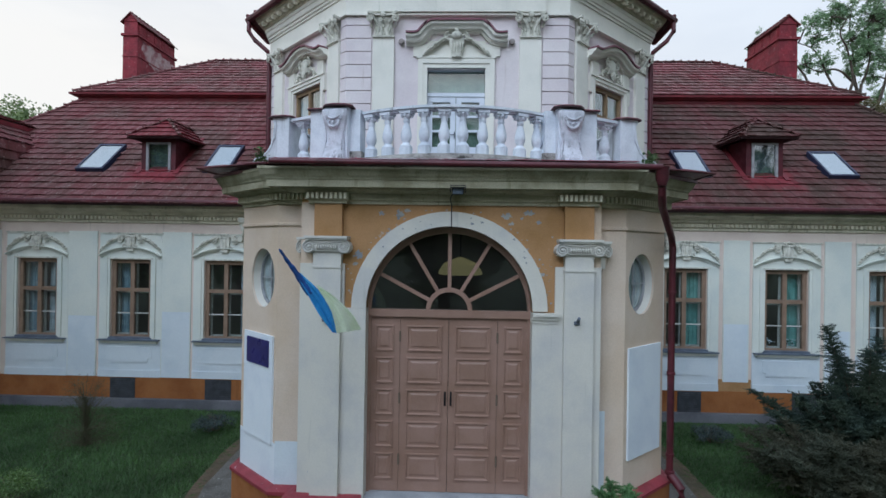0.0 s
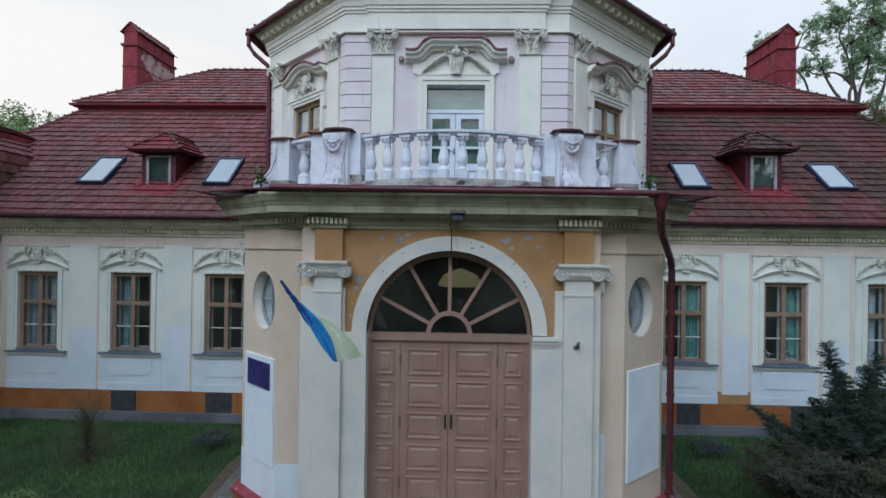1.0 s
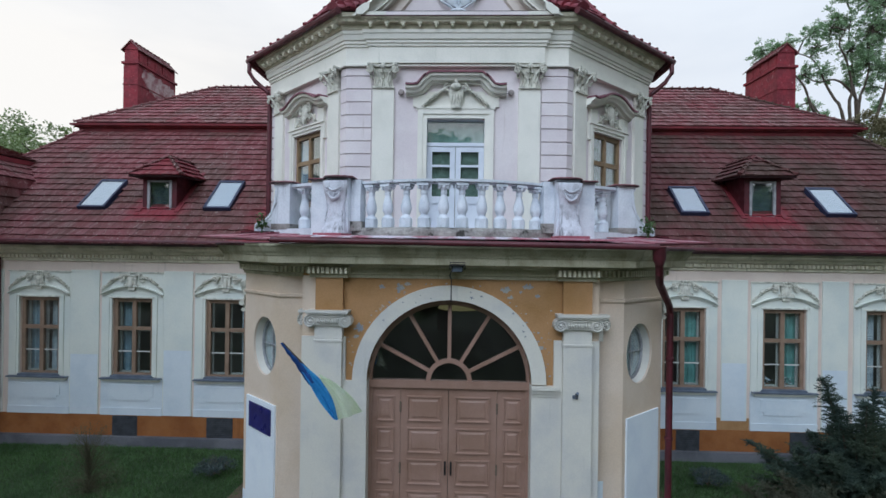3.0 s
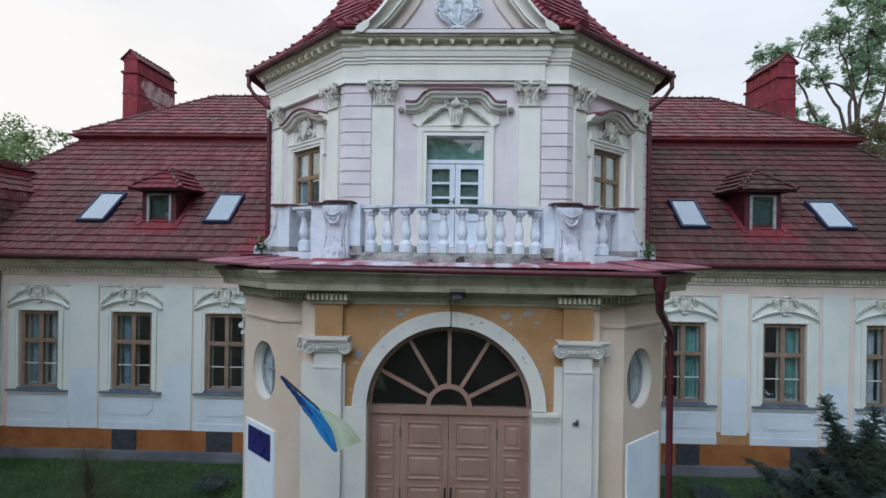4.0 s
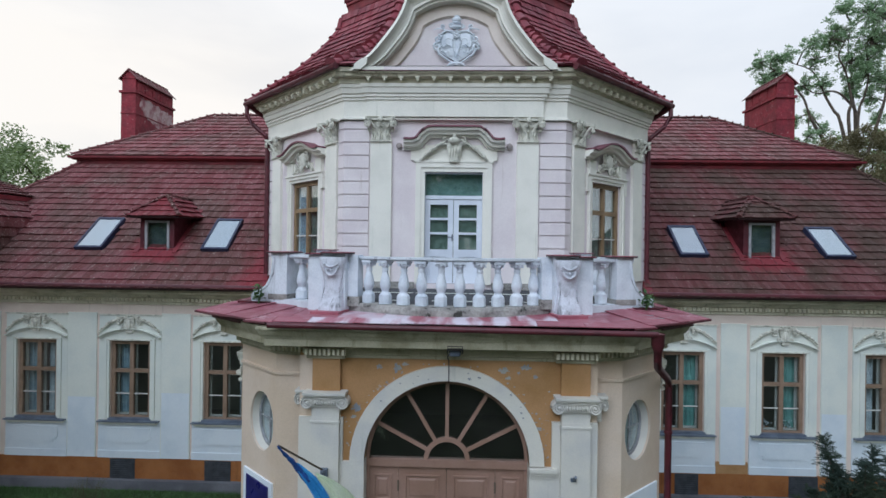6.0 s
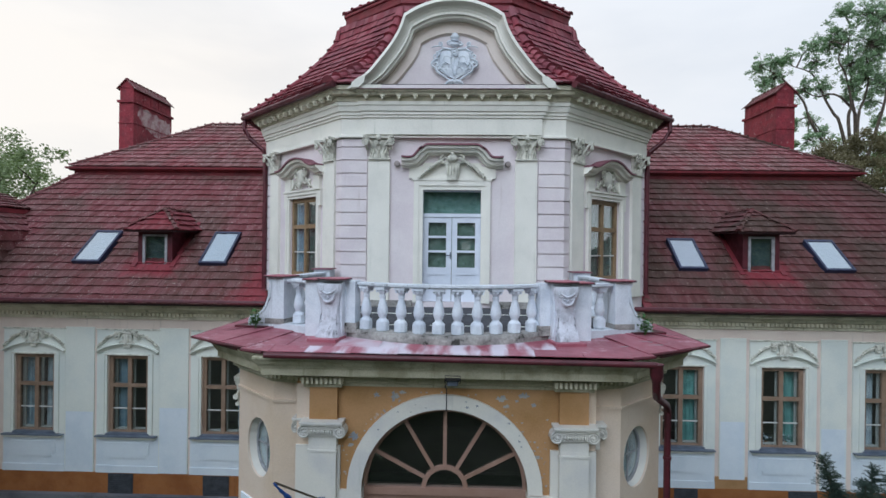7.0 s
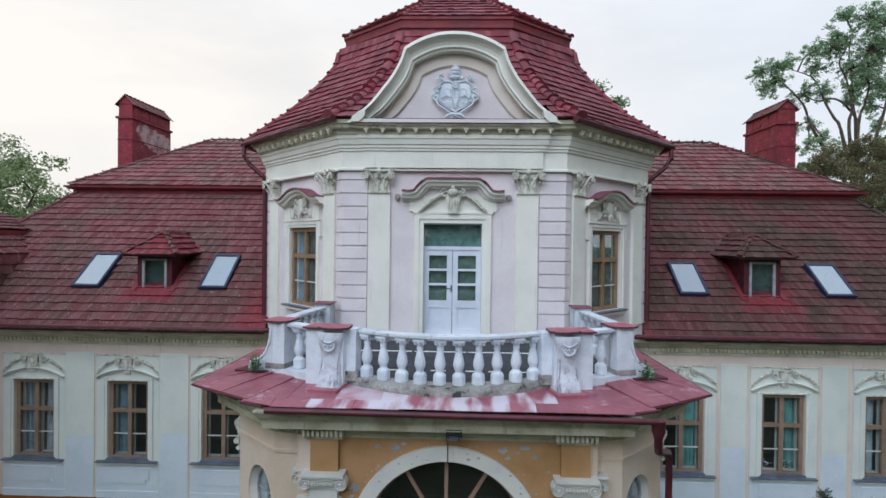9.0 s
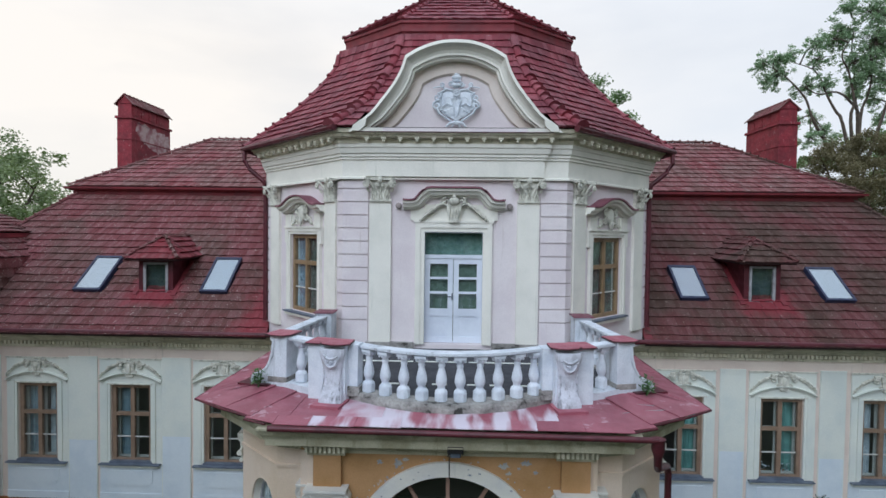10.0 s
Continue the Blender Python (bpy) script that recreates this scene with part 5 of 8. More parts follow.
for s in (-1, 1):
    bm = bm_new()
    x0, x1 = sorted((s * 2.2, s * 2.62))
    box(bm, x0, x1, 7.95, 8.35, GROUND - 0.1, 4.7)
    part("wall", bm, M_PEACH, house, "narrow peach wall beside the pilaster")
    bm = bm_new()
    holed(bm, -PS, PS, GROUND - 0.1, 4.7, ellipse(-0.12 * s, 3.46, 0.375, 0.465), 0.0, 0.35, porch_side(s))
    part("wall", joined(bm), M_PEACH, house, "peach plastered slanting porch wall")
    bm = bm_new()
    x0, x1 = sorted((s * 3.08, s * 3.48))
    box(bm, x0, x1, 8.76, WING_Y + 0.1, GROUND - 0.1, 4.7)
    part("wall", bm, M_PEACH, house, "peach plastered porch flank")
bm = bm_new()
slab(bm, [(-3.0, 14.3), (-3.0, 8.9), (-2.4, 8.4), (2.4, 8.4), (3.0, 8.9), (3.0, 14.3)], FLOOR_P - 0.1, FLOOR_P)
slab(bm, [(-3.0, 14.3), (-3.0, 8.9), (-2.4, 8.4), (2.4, 8.4), (3.0, 8.9), (3.0, 14.3)], 4.68, 4.75)
part("inner_wall", bm, M_DARK, house)

# oval windows in splayed reveals
for s in (-1, 1):
    fr = porch_side(s)
    bm = bm_new()
    c0 = -0.12 * s
    a = [bm.verts.new(fr @ V((x, -0.004, z))) for x, z in ellipse(c0, 3.46, 0.382, 0.472)]
    b = [bm.verts.new(fr @ V((x, 0.22, z))) for x, z in ellipse(c0, 3.46, 0.33, 0.43)]
    c = [bm.verts.new(fr @ V((x, 0.22, z))) for x, z in ellipse(c0, 3.46, 0.378, 0.468)]
    for k in range(28):
        bm.faces.new((a[k], a[(k + 1) % 28], b[(k + 1) % 28], b[k]))
        bm.faces.new((b[k], b[(k + 1) % 28], c[(k + 1) % 28], c[k]))
    part("oval_reveal", bm, M_PORTAL, house, "white splayed reveal of an oval window", smooth=True)
    bm = bm_new()
    a = [bm.verts.new((x, 0.13, z)) for x, z in ellipse(c0, 3.46, 0.352, 0.437)]
    b = [bm.verts.new((x, 0.13, z)) for x, z in ellipse(c0, 3.46, 0.315, 0.4)]
    c = [bm.verts.new((x, 0.17, z)) for x, z in ellipse(c0, 3.46, 0.315, 0.4)]
    for k in range(28):
        bm.faces.new((a[k], a[(k + 1) % 28], b[(k + 1) % 28], b[k]))
        bm.faces.new((b[k], b[(k + 1) % 28], c[(k + 1) % 28], c[k]))
    box(bm, c0 - 0.009, c0 + 0.009, 0.14, 0.168, 3.07, 3.85)
    box(bm, c0 - 0.31, c0 + 0.31, 0.14, 0.168, 3.452, 3.468)
    win = part("oval_window", bm, M_FRAME_GREY, house, "oval window with thin grey cross bars", fr)
    bm = bm_new()
    prism(bm, ellipse(c0, 3.46, 0.318, 0.402)[::-1], 0.15, 0.155)
    part("pane", bm, M_GLASS, win).visible_shadow = False
    bm = bm_new()
    prism(bm, ellipse(c0, 3.46, 0.345, 0.43)[::-1], 0.2, 0.21)
    part("net_curtain", bm, M_CURTAIN_PALE, win, "grey net behind the oval pane")

# arch surround and jambs
bm = bm_new()
RO = 1.435
for r0, r1, o in ((ARC_R - 0.0, RO, 0.06),):
    A, B = arc(r0), arc(r1)
    va = [[bm.verts.new((x, PORCH_Y - o, z)) for x, z in ring] for ring in (A, B)]
    vb = [[bm.verts.new((x, PORCH_Y + 0.01 if i else PORCH_Y + 0.3, z)) for x, z in ring] for i, ring in enumerate((A, B))]
    for k in range(28):
        bm.faces.new((va[0][k], va[0][k + 1], va[1][k + 1], va[1][k]))
        bm.faces.new((va[1][k], va[1][k + 1], vb[1][k + 1], vb[1][k]))
        bm.faces.new((va[0][k + 1], va[0][k], vb[0][k], vb[0][k + 1]))
part("arch_surround", bm, M_PORTAL, house, "white plaster arch surround with chipped paint")
for s in (-1, 1):
    bm = bm_new()
    x0, x1 = sorted((s * 1.215, s * 1.545))
    box(bm, x0, x1, PORCH_Y - 0.06, PORCH_Y + 0.3, FLOOR_P - 0.02, 2.9)
    if s < 0:
        box(bm, x0, x1, PORCH_Y - 0.06, PORCH_Y + 0.2, 2.9, 3.068)
        part("arch_jamb", bm, M_PORTAL, house, "plain white jamb of the arch")
        continue
    part("arch_jamb", bm, M_PORTAL, house, "white jamb of the arch")
    bm = bm_new()
    box(bm, x0 - 0.015 * (s < 0), x1 + 0.015 * (s > 0), PORCH_Y - 0.075, PORCH_Y + 0.25, 2.9, 2.95)
    box(bm, x0 - 0.04 * (s < 0), x1 + 0.04 * (s > 0), PORCH_Y - 0.1, PORCH_Y + 0.2, 2.95, 3.0)
    box(bm, x0 - 0.06 * (s < 0), x1 + 0.06 * (s > 0), PORCH_Y - 0.13, PORCH_Y + 0.2, 3.0, 3.05)
    part("impost", bm, M_PORTAL, house, "white moulded impost")


def ionic(w):
    """A scrolled capital: origin at the middle of its foot, front towards -y."""
    b = bm_new()
    hw = w / 2
    box(b, -hw * 0.9, hw * 0.9, -0.012, 0.2, 0.0, 0.035)
    prism(b, [(-hw * 0.88, 0.035), (hw * 0.88, 0.035), (hw * 0.92, 0.2), (-hw * 0.92, 0.2)], -0.01, 0.2)
    box(b, -hw * 1.02, hw * 1.02, -0.05, 0.2, 0.2, 0.3)
    box(b, -hw * 1.32, hw * 1.32, -0.11, 0.2, 0.36, 0.385)
    box(b, -hw * 1.36, hw * 1.36, -0.13, 0.2, 0.385, 0.42)
    box(b, -hw * 1.1, hw * 1.1, -0.07, 0.2, 0.3, 0.36)
    for i in range(9):
        lump(b, -hw * 0.62 + hw * 1.24 * i / 8, -0.065, 0.262, 0.02, 0.03, 0.045, 1)
    for s in (-1, 1):
        cx = s * hw * 1.12
        lathe(b, [(0.096, 0), (0.096, 0.2)], 18, m=pose(cx, 0.14, 0.262, 90))
        spiral(b, cx, -0.075, 0.262, 0.092, 2.2, 0.014, -s, math.pi / 2, 0.0)
        lump(b, cx, -0.085, 0.262, 0.022, 0.018, 0.022, 1)
    tube(b, [(-hw * 1.1, -0.075, 0.345), (0, -0.07, 0.325), (hw * 1.1, -0.075, 0.345)], 0.016, 6)
    return finish(b, "capital", M_PORTAL, True)


ME_IONIC = ionic(0.46)
for s in (-1, 1):
    bm = bm_new()
    x0, x1 = sorted((s * 1.54, s * 2.2))
    box(bm, x0, x1, PORCH_Y - 0.05, PORCH_Y + 0.25, 0.32, 3.72)
    x0, x1 = (-1.99, -1.58) if s < 0 else (1.66, 2.08)
    box(bm, x0, x1, PORCH_Y - 0.13, PORCH_Y, 0.32, 3.655)
    box(bm, x0 - 0.012, x1 + 0.012, PORCH_Y - 0.142, PORCH_Y, 3.655, 3.685)
    box(bm, x0 + 0.01, x1 - 0.01, PORCH_Y - 0.12, PORCH_Y, 3.685, 3.72)
    pil = part("pilaster", bm, M_PORTAL, house, "white flat entrance pilaster", bevel=0.006)
    xm = (x0 + x1) / 2
    part("capital", ME_IONIC, None, pil, "white scrolled capital", pose(xm, PORCH_Y - 0.11, 3.7))
    part("capital", ME_IONIC, None, pil, "", pose(xm + s * 0.3, PORCH_Y + 0.11, 3.7) @ Matrix.Diagonal((0.6, 1, 0.96, 1)))
    bm = bm_new()
    box(bm, x0, x1, PORCH_Y - 0.09, PORCH_Y + 0.1, 4.12, 4.62)
    part("frieze_block", bm, M_OCHRE, house, "ochre block over the capital")
    bm = bm_new()
    a, b = sorted((s * 2.202, x0 - 0.002 if s < 0 else x1 + 0.002))
    box(bm, a, b, PORCH_Y - 0.006, PORCH_Y + 0.02, 3.72, 4.62)
    part("frieze_edge", bm, M_PEACH, house, "peach strip of frieze beside the block")
    # thin string line on the side walls
    bm = bm_new()
    sweep(bm, [(0.0, 4.28), (0.03, 4.28), (0.03, 4.32), (0.0, 4.325)], PORCH_PLAN[1:4] if s < 0 else PORCH_PLAN[6:9])
    part("string_moulding", bm, M_PEACH, house)

# spots where the paint has come off
chips = random.Random(8)


def chip(x, z, r, y):
    b = bm_new()
    n = 22
    r *= 0.8
    prism(b, [(x + r * chips.uniform(0.3, 1.3) * math.cos(2 * math.pi * k / n), z + 0.75 * r * chips.uniform(0.3, 1.3) * math.sin(2 * math.pi * k / n)) for k in range(n)], y - 0.003, y + 0.005)
    part("bare_patch", b, M_CHIP, house, "")


for x, z, r in ((-1.02, 4.47, 0.07), (-0.74, 4.46, 0.12), (-0.62, 4.52, 0.06), (-1.34, 3.86, 0.1), (-1.4, 3.72, 0.05), (0.83, 4.44, 0.1), (0.9, 4.34, 0.05), (1.16, 4.5, 0.09), (1.05, 4.42, 0.04), (1.3, 4.36, 0.05), (1.36, 3.6, 0.05)):
    chip(x, z, r, PORCH_Y)
for i in range(34):
    a = chips.uniform(0.12, 3.02)
    rr = RO + abs(chips.gauss(0, 0.05)) + 0.015
    x, z = rr * math.cos(a), ARC_Z + rr * math.sin(a)
    if abs(x) < 1.5 and z < 4.55:
        chip(x, z, chips.uniform(0.01, 0.028), PORCH_Y)
for i in range(16):
    s = chips.choice((-1, 1))
    chip(s * chips.uniform(1.44, 1.53), chips.uniform(3.1, 4.2), chips.uniform(0.01, 0.025), PORCH_Y)
for i in range(12):
    a = chips.uniform(0.3, 2.8)
    rr = chips.uniform(ARC_R + 0.04, RO - 0.03)
    chip(rr * math.cos(a), ARC_Z + rr * math.sin(a), chips.uniform(0.015, 0.04), PORCH_Y - 0.06)

# scrolled stucco corbels on the flanks, close behind the corner
for s in (-1, 1):
    bm = bm_new()
    slab(bm, [(s * 3.46, 8.78), (s * 3.6, 8.8), (s * 3.62, 9.1), (s * 3.46, 9.12)][::s], 4.36, 4.44)
    slab(bm, [(s * 3.46, 8.8), (s * 3.56, 8.82), (s * 3.58, 9.08), (s * 3.46, 9.1)][::s], 4.22, 4.36)
    for k in range(9):
        f = k / 8
        lump(bm, s * (3.51 + 0.06 * math.sin(f * 3.6)), 8.94, 4.24 - 0.34 * f, 0.045 - 0.02 * f, 0.1 - 0.04 * f, 0.04, 1)
    for z, o, w in ((4.32, 0.1, 0.045), (4.08, 0.13, 0.048), (3.96, 0.1, 0.035)):
        lathe(bm, [(w, 0.0), (w, 0.2)], 14, m=pose(s * (3.46 + o), 9.05, z, 90))
    part("corbel", bm, M_STUCCO_ORN, house, "pale scrolled stucco corbel", smooth=True)

# porch plinth: ochre foot with a red cap
PL = [(-3.48, 14.0), (-3.48, 8.75), (-2.62, 7.95), (-2.25, 7.95), (-2.25, 7.68), (-1.5, 7.66), (-1.24, 7.7)]
for s in (-1, 1):
    path = PL if s < 0 else [(-x, y) for x, y in PL[::-1]]
    bm = bm_new()
    sweep(bm, [(-0.03, GROUND - 0.1), (0.12, GROUND - 0.1), (0.12, 0.24), (-0.03, 0.24)], path)
    part("plinth", bm, M_PLINTH, house, "ochre-brown porch plinth")
    bm = bm_new()
    sweep(bm, [(-0.03, 0.24), (0.15, 0.24), (0.15, 0.29), (0.05, 0.34), (0.0, 0.345), (-0.03, 0.345)], path)
    part("plinth_cap", bm, M_PLINTH_RED, house, "red painted plinth ledge, chipped")
    fr = porch_side(s)
    x0, x1 = sorted((s * 2.22, s * (2.62 if s < 0 else 2.34)))
    if s < 0:
        bm = bm_new()
        box(bm, -PS, PS, -0.004, 0.01, 0.33, 0.96, fr)
        part("repainted_patch", bm, M_BOARD, house, "patch of fresh bluish-white paint at the foot")
    bm = bm_new()
    box(bm, x0, x1, 7.946, 7.96, 0.33, 1.0 if s < 0 else 1.58)
    part("repainted_patch", bm, M_REPAINT, house, "patch of fresh bluish-white paint beside the pilaster")
    bm = bm_new()
    box(bm, -0.5, 0.46, -0.03, 0.0, 0.83, 2.51, fr) if s > 0 else box(bm, -0.44, 0.52, -0.03, 0.0, 0.92, 2.58, fr)
    part("wall_board", bm, M_BOARD, house, "plain white raised plaster board")

# entablature of the porch
def stepped(base, step):
    """The line of the architrave, breaking forward over the two pilasters."""
    return [(-3.48, 14.3), (-3.48, 8.75), (-2.62, 7.95), (-2.04, 7.95 - 0.14), (-2.04, base - step), (-1.54, base - step), (-1.54, base), (1.61, base), (1.61, base - step), (2.12, base - step), (2.12, 7.95 - 0.14), (2.62, 7.95), (3.48, 8.75), (3.48, 14.3)]


bm = bm_new()
sweep(bm, [(-0.1, 4.6), (0.03, 4.6), (0.03, 4.64), (0.06, 4.66), (0.06, 4.76), (-0.1, 4.76)], stepped(PORCH_Y, 0.09))
part("architrave", bm, M_CORNICE_GRIMY, house, "grimy cream architrave with small dentils")
CORN = [(-3.48, 14.3), (-3.48, 8.75), (-2.62, 7.95), (-2.3, 7.95), (-2.3, PORCH_Y - 0.02), (2.3, PORCH_Y - 0.02), (2.3, 7.95), (2.62, 7.95), (3.48, 8.75), (3.48, 14.3)]
bm = bm_new()
sweep(bm, [(-0.1, 4.755), (0.09, 4.755), (0.11, 4.78), (0.15, 4.8), (0.17, 4.825), (0.3, 4.83), (0.305, 4.815), (0.32, 4.815), (0.32, 4.915), (0.335, 4.92), (0.345, 4.945), (0.375, 4.98), (0.4, 5.03), (0.42, 5.06), (0.42, 5.09), (-0.1, 5.09)], CORN)
part("cornice", bm, M_CORNICE_GRIMY, house, "grimy greenish cream porch cornice")
bm = bm_new()


def dentil_run(bm, a, b, step=0.066, w=0.036):
    a, b = V(a), V(b)
    n = int((b - a).length / step)
    ang = math.degrees(math.atan2(b.y - a.y, b.x - a.x))
    for i in range(n):
        p = a.lerp(b, (i + 0.5) / n)
        box(bm, -w / 2, w / 2, -0.055, 0.0, 4.665, 4.752, pose(p.x, p.y, 0, 0, 0, ang))


op = offset_plan(stepped(PORCH_Y, 0.09), 0.055)
for a, b in zip(op, op[1:]):
    if 0.25 < (b - a).length < 2.0 and a.y < 10:
        dentil_run(bm, a, b)
dentil_run(bm, op[0].lerp(op[1], 0.6), op[1])
dentil_run(bm, op[-2], op[-2].lerp(op[-1], 0.4))
tagged(part("dentil_course", bm, M_CORNICE, house), kind="stuff")

# doors: two fixed narrow leaves, two wide ones, a fanlight over them
bm = bm_new()
DY = PORCH_Y + 0.2
for a, b in ((-1.22, -1.17), (1.17, 1.22)):
    box(bm, a, b, DY - 0.03, DY + 0.08, FLOOR_P, 2.93)
box(bm, -1.22, 1.22, DY - 0.05, DY + 0.08, 2.93, 3.04)
entrance = part("entrance_door", bm, M_DOOR, house, "brown panelled double entrance door, closed")
COLS = ((-1.17, -0.735), (-0.73, -0.004), (0.004, 0.73), (0.735, 1.17))
for a, b in COLS:
    wide = b - a > 0.6
    bm = bm_new()
    box(bm, a, b, DY, DY + 0.05, FLOOR_P + 0.01, 2.925)
    leaf = part("leaf", bm, M_DOOR, entrance, bevel=0.006)
    m0 = 0.095 if wide else 0.1
    xa, xb = (a + m0 + 0.0, b - m0)
    if not wide:
        xa, xb = (a + 0.06, b - 0.09) if a < 0 else (a + 0.09, b - 0.06)
    for i in range(5):
        z1 = 2.8 - i * 0.482
        z0 = z1 - 0.395
        bm = bm_new()
        fr0 = [(xa, z0), (xb, z0), (xb, z1), (xa, z1)]

        def ring(d, y):
            return [bm.verts.new((x + d * (1 if x == xa else -1), y, z + d * (1 if z == z0 else -1))) for x, z in fr0]
        rs = [ring(0.0, DY + 0.005), ring(0.0, DY - 0.018), ring(0.02, DY - 0.022), ring(0.035, DY - 0.003), ring(0.06, DY - 0.003), ring(0.085, DY - 0.014)]
        for r0, r1 in zip(rs, rs[1:]):
            for k in range(4):
                bm.faces.new((r0[k], r0[(k + 1) % 4], r1[(k + 1) % 4], r1[k]))
        bm.faces.new(rs[-1])
        part("panel", bm, M_DOOR, entrance)
bm = bm_new()
for s in (-1, 1):
    x = s * 0.045
    tube(bm, [(x, DY, 1.79), (x, DY - 0.05, 1.77), (x, DY - 0.05, 1.64), (x, DY, 1.62)], 0.01, 6)
    box(bm, x - 0.014, x + 0.014, DY - 0.008, DY, 1.6, 1.81)
part("handle", bm, M_IRON, entrance, "black iron pull handles", smooth=True)
bm = bm_new()
for s in (-1, 1):
    for z in (0.7, 1.62, 2.55):
        tube(bm, [(s * 0.733, DY - 0.012, z), (s * 0.733, DY - 0.012, z + 0.16)], 0.014, 6)
part("hinge", bm, M_TWIG, entrance, "dull brown hinges")
bm = bm_new()
for A, B, y0, y1 in ((arc(1.3, z=3.0), arc(1.175, z=3.02), DY - 0.03, DY + 0.05), (arc(0.35, z=3.03), arc(0.28, z=3.03), DY - 0.02, DY + 0.04)):
    va = [[bm.verts.new((x, y, z)) for x, z in r] for y in (y0, y1) for r in (A, B)]
    for k in range(28):
        bm.faces.new((va[0][k], va[0][k + 1], va[1][k + 1], va[1][k]))
        bm.faces.new((va[1][k], va[1][k + 1], va[3][k + 1], va[3][k]))
        bm.faces.new((va[0][k + 1], va[0][k], va[2][k], va[2][k + 1]))
for deg in (27.5, 59, 90, 121, 152.5):
    box(bm, 0.33, 1.2, DY - 0.014, DY + 0.034, -0.028, 0.028, pose(0, 0, 3.03, 0, -deg, 0))
fan = part("fanlight", bm, M_DOOR, entrance, "arched fanlight with radiating bars")
bm = bm_new()
prism(bm, arc(1.24, z=3.02), DY + 0.008, DY + 0.013)
part("fanlight_pane", bm, M_GLASS_HAZED, entrance).visible_shadow = False
bm = bm_new()
box(bm, -1.23, 1.23, 7.5, 8.3, GROUND - 0.1, FLOOR_P)
part("step", bm, M_STEP, house, "pale concrete door step")
for i in range(4):
    bm = bm_new()
    box(bm, -1.45, 1.45, 7.15 - 0.35 * i, 7.55, GROUND - 0.1, FLOOR_P - 0.16 * (i + 1))
    part("step", bm, M_PAVING, house, "grey concrete entrance step", bevel=0.012)
lamp = root("hall_lamp", (0.15, 16.4, 4.7), "cream bowl lamp hanging in the dark hall", "lamp")
bm = bm_new()
lathe(bm, [(0.6, 0.0), (0.68, 0.03), (0.66, 0.12), (0.56, 0.28), (0.36, 0.42), (0.12, 0.5), (0.03, 0.55)], 24, (0.15, 16.4, 3.2))
for k in range(24):
    a = 2 * math.pi * k / 24
    tube(bm, [(0.15 + 0.67 * math.cos(a), 16.4 + 0.67 * math.sin(a), 3.22), (0.15 + 0.5 * math.cos(a), 16.4 + 0.5 * math.sin(a), 3.54), (0.15 + 0.1 * math.cos(a), 16.4 + 0.1 * math.sin(a), 3.71)], 0.022, 5)
part("shade", bm, M_LAMP, lamp, smooth=True)
bm = bm_new()
tube(bm, [(0.15, 16.4, 3.7), (0.15, 16.4, 4.7)], 0.02, 6)
part("rod", bm, M_IRON, lamp)

# ---- canopy roof of red sheet metal ----
canopy = part("canopy_roof", (lambda b: (slab(b, [(-3.9, 14.3), (-3.9, 8.5), (-3.2, 7.9), (-2.5, 7.5), (2.5, 7.5), (3.2, 7.9), (3.9, 8.5), (3.9, 14.3)], 5.06, 5.1), b)[1])(bm_new()), M_GUTTER, house, "red sheet-metal roof over the porch cornice")
tin = random.Random(6)


def tin_sheet(pts, mat, label="", seam=True):
    """One sheet with slightly uneven corners and a standing seam on its first side."""
    bm = bm_new()
    ps = [V(p) + V((tin.uniform(-0.012, 0.012), tin.uniform(-0.012, 0.012), tin.uniform(-0.004, 0.006))) for p in pts]
    solid_sheet(bm, ps, 0.01)
    if seam:
        tube(bm, [ps[0] + V((0, 0, 0.003)), ps[-1] + V((0, 0, 0.003))], 0.006, 5)
    part("metal_sheet", bm, mat, canopy, label)


def rail_y(x):
    return 7.9 + 0.24 * x * x


# front strip: narrow sheets, their paint faded to white in streaks
CUTS = [-2.46, -1.95, -1.3, -0.65, 0.0, 0.6, 1.25, 1.9, 2.56]
for k, (a, b) in enumerate(zip(CUTS, CUTS[1:])):
    mat = M_RED_STREAKED if 1 <= k <= 5 else M_RED_METAL
    tin_sheet([(a, 7.23, 5.192), (b, 7.23, 5.192), (b, 7.52, 5.222), (a, 7.52, 5.222)], mat, "sheet faded to white in streaks" if 1 <= k <= 5 else "")
# second strip, up to the kerb
BACK = [-2.3, -1.6, -0.95, -0.3, 0.35, 1.0, 1.6, 2.35]
for k, (a, b) in enumerate(zip(BACK, BACK[1:])):
    ya, yb = (min(rail_y(min(abs(x), 1.75)) - 0.12, 8.4) for x in (a, b))
    tin_sheet([(a, 7.5, 5.212), (b, 7.5, 5.212), (b, yb, 5.24), (a, ya, 5.24)], M_RED_STREAKED if 1 < k < 6 else M_RED_WORN if k == 1 else M_RED_METAL)
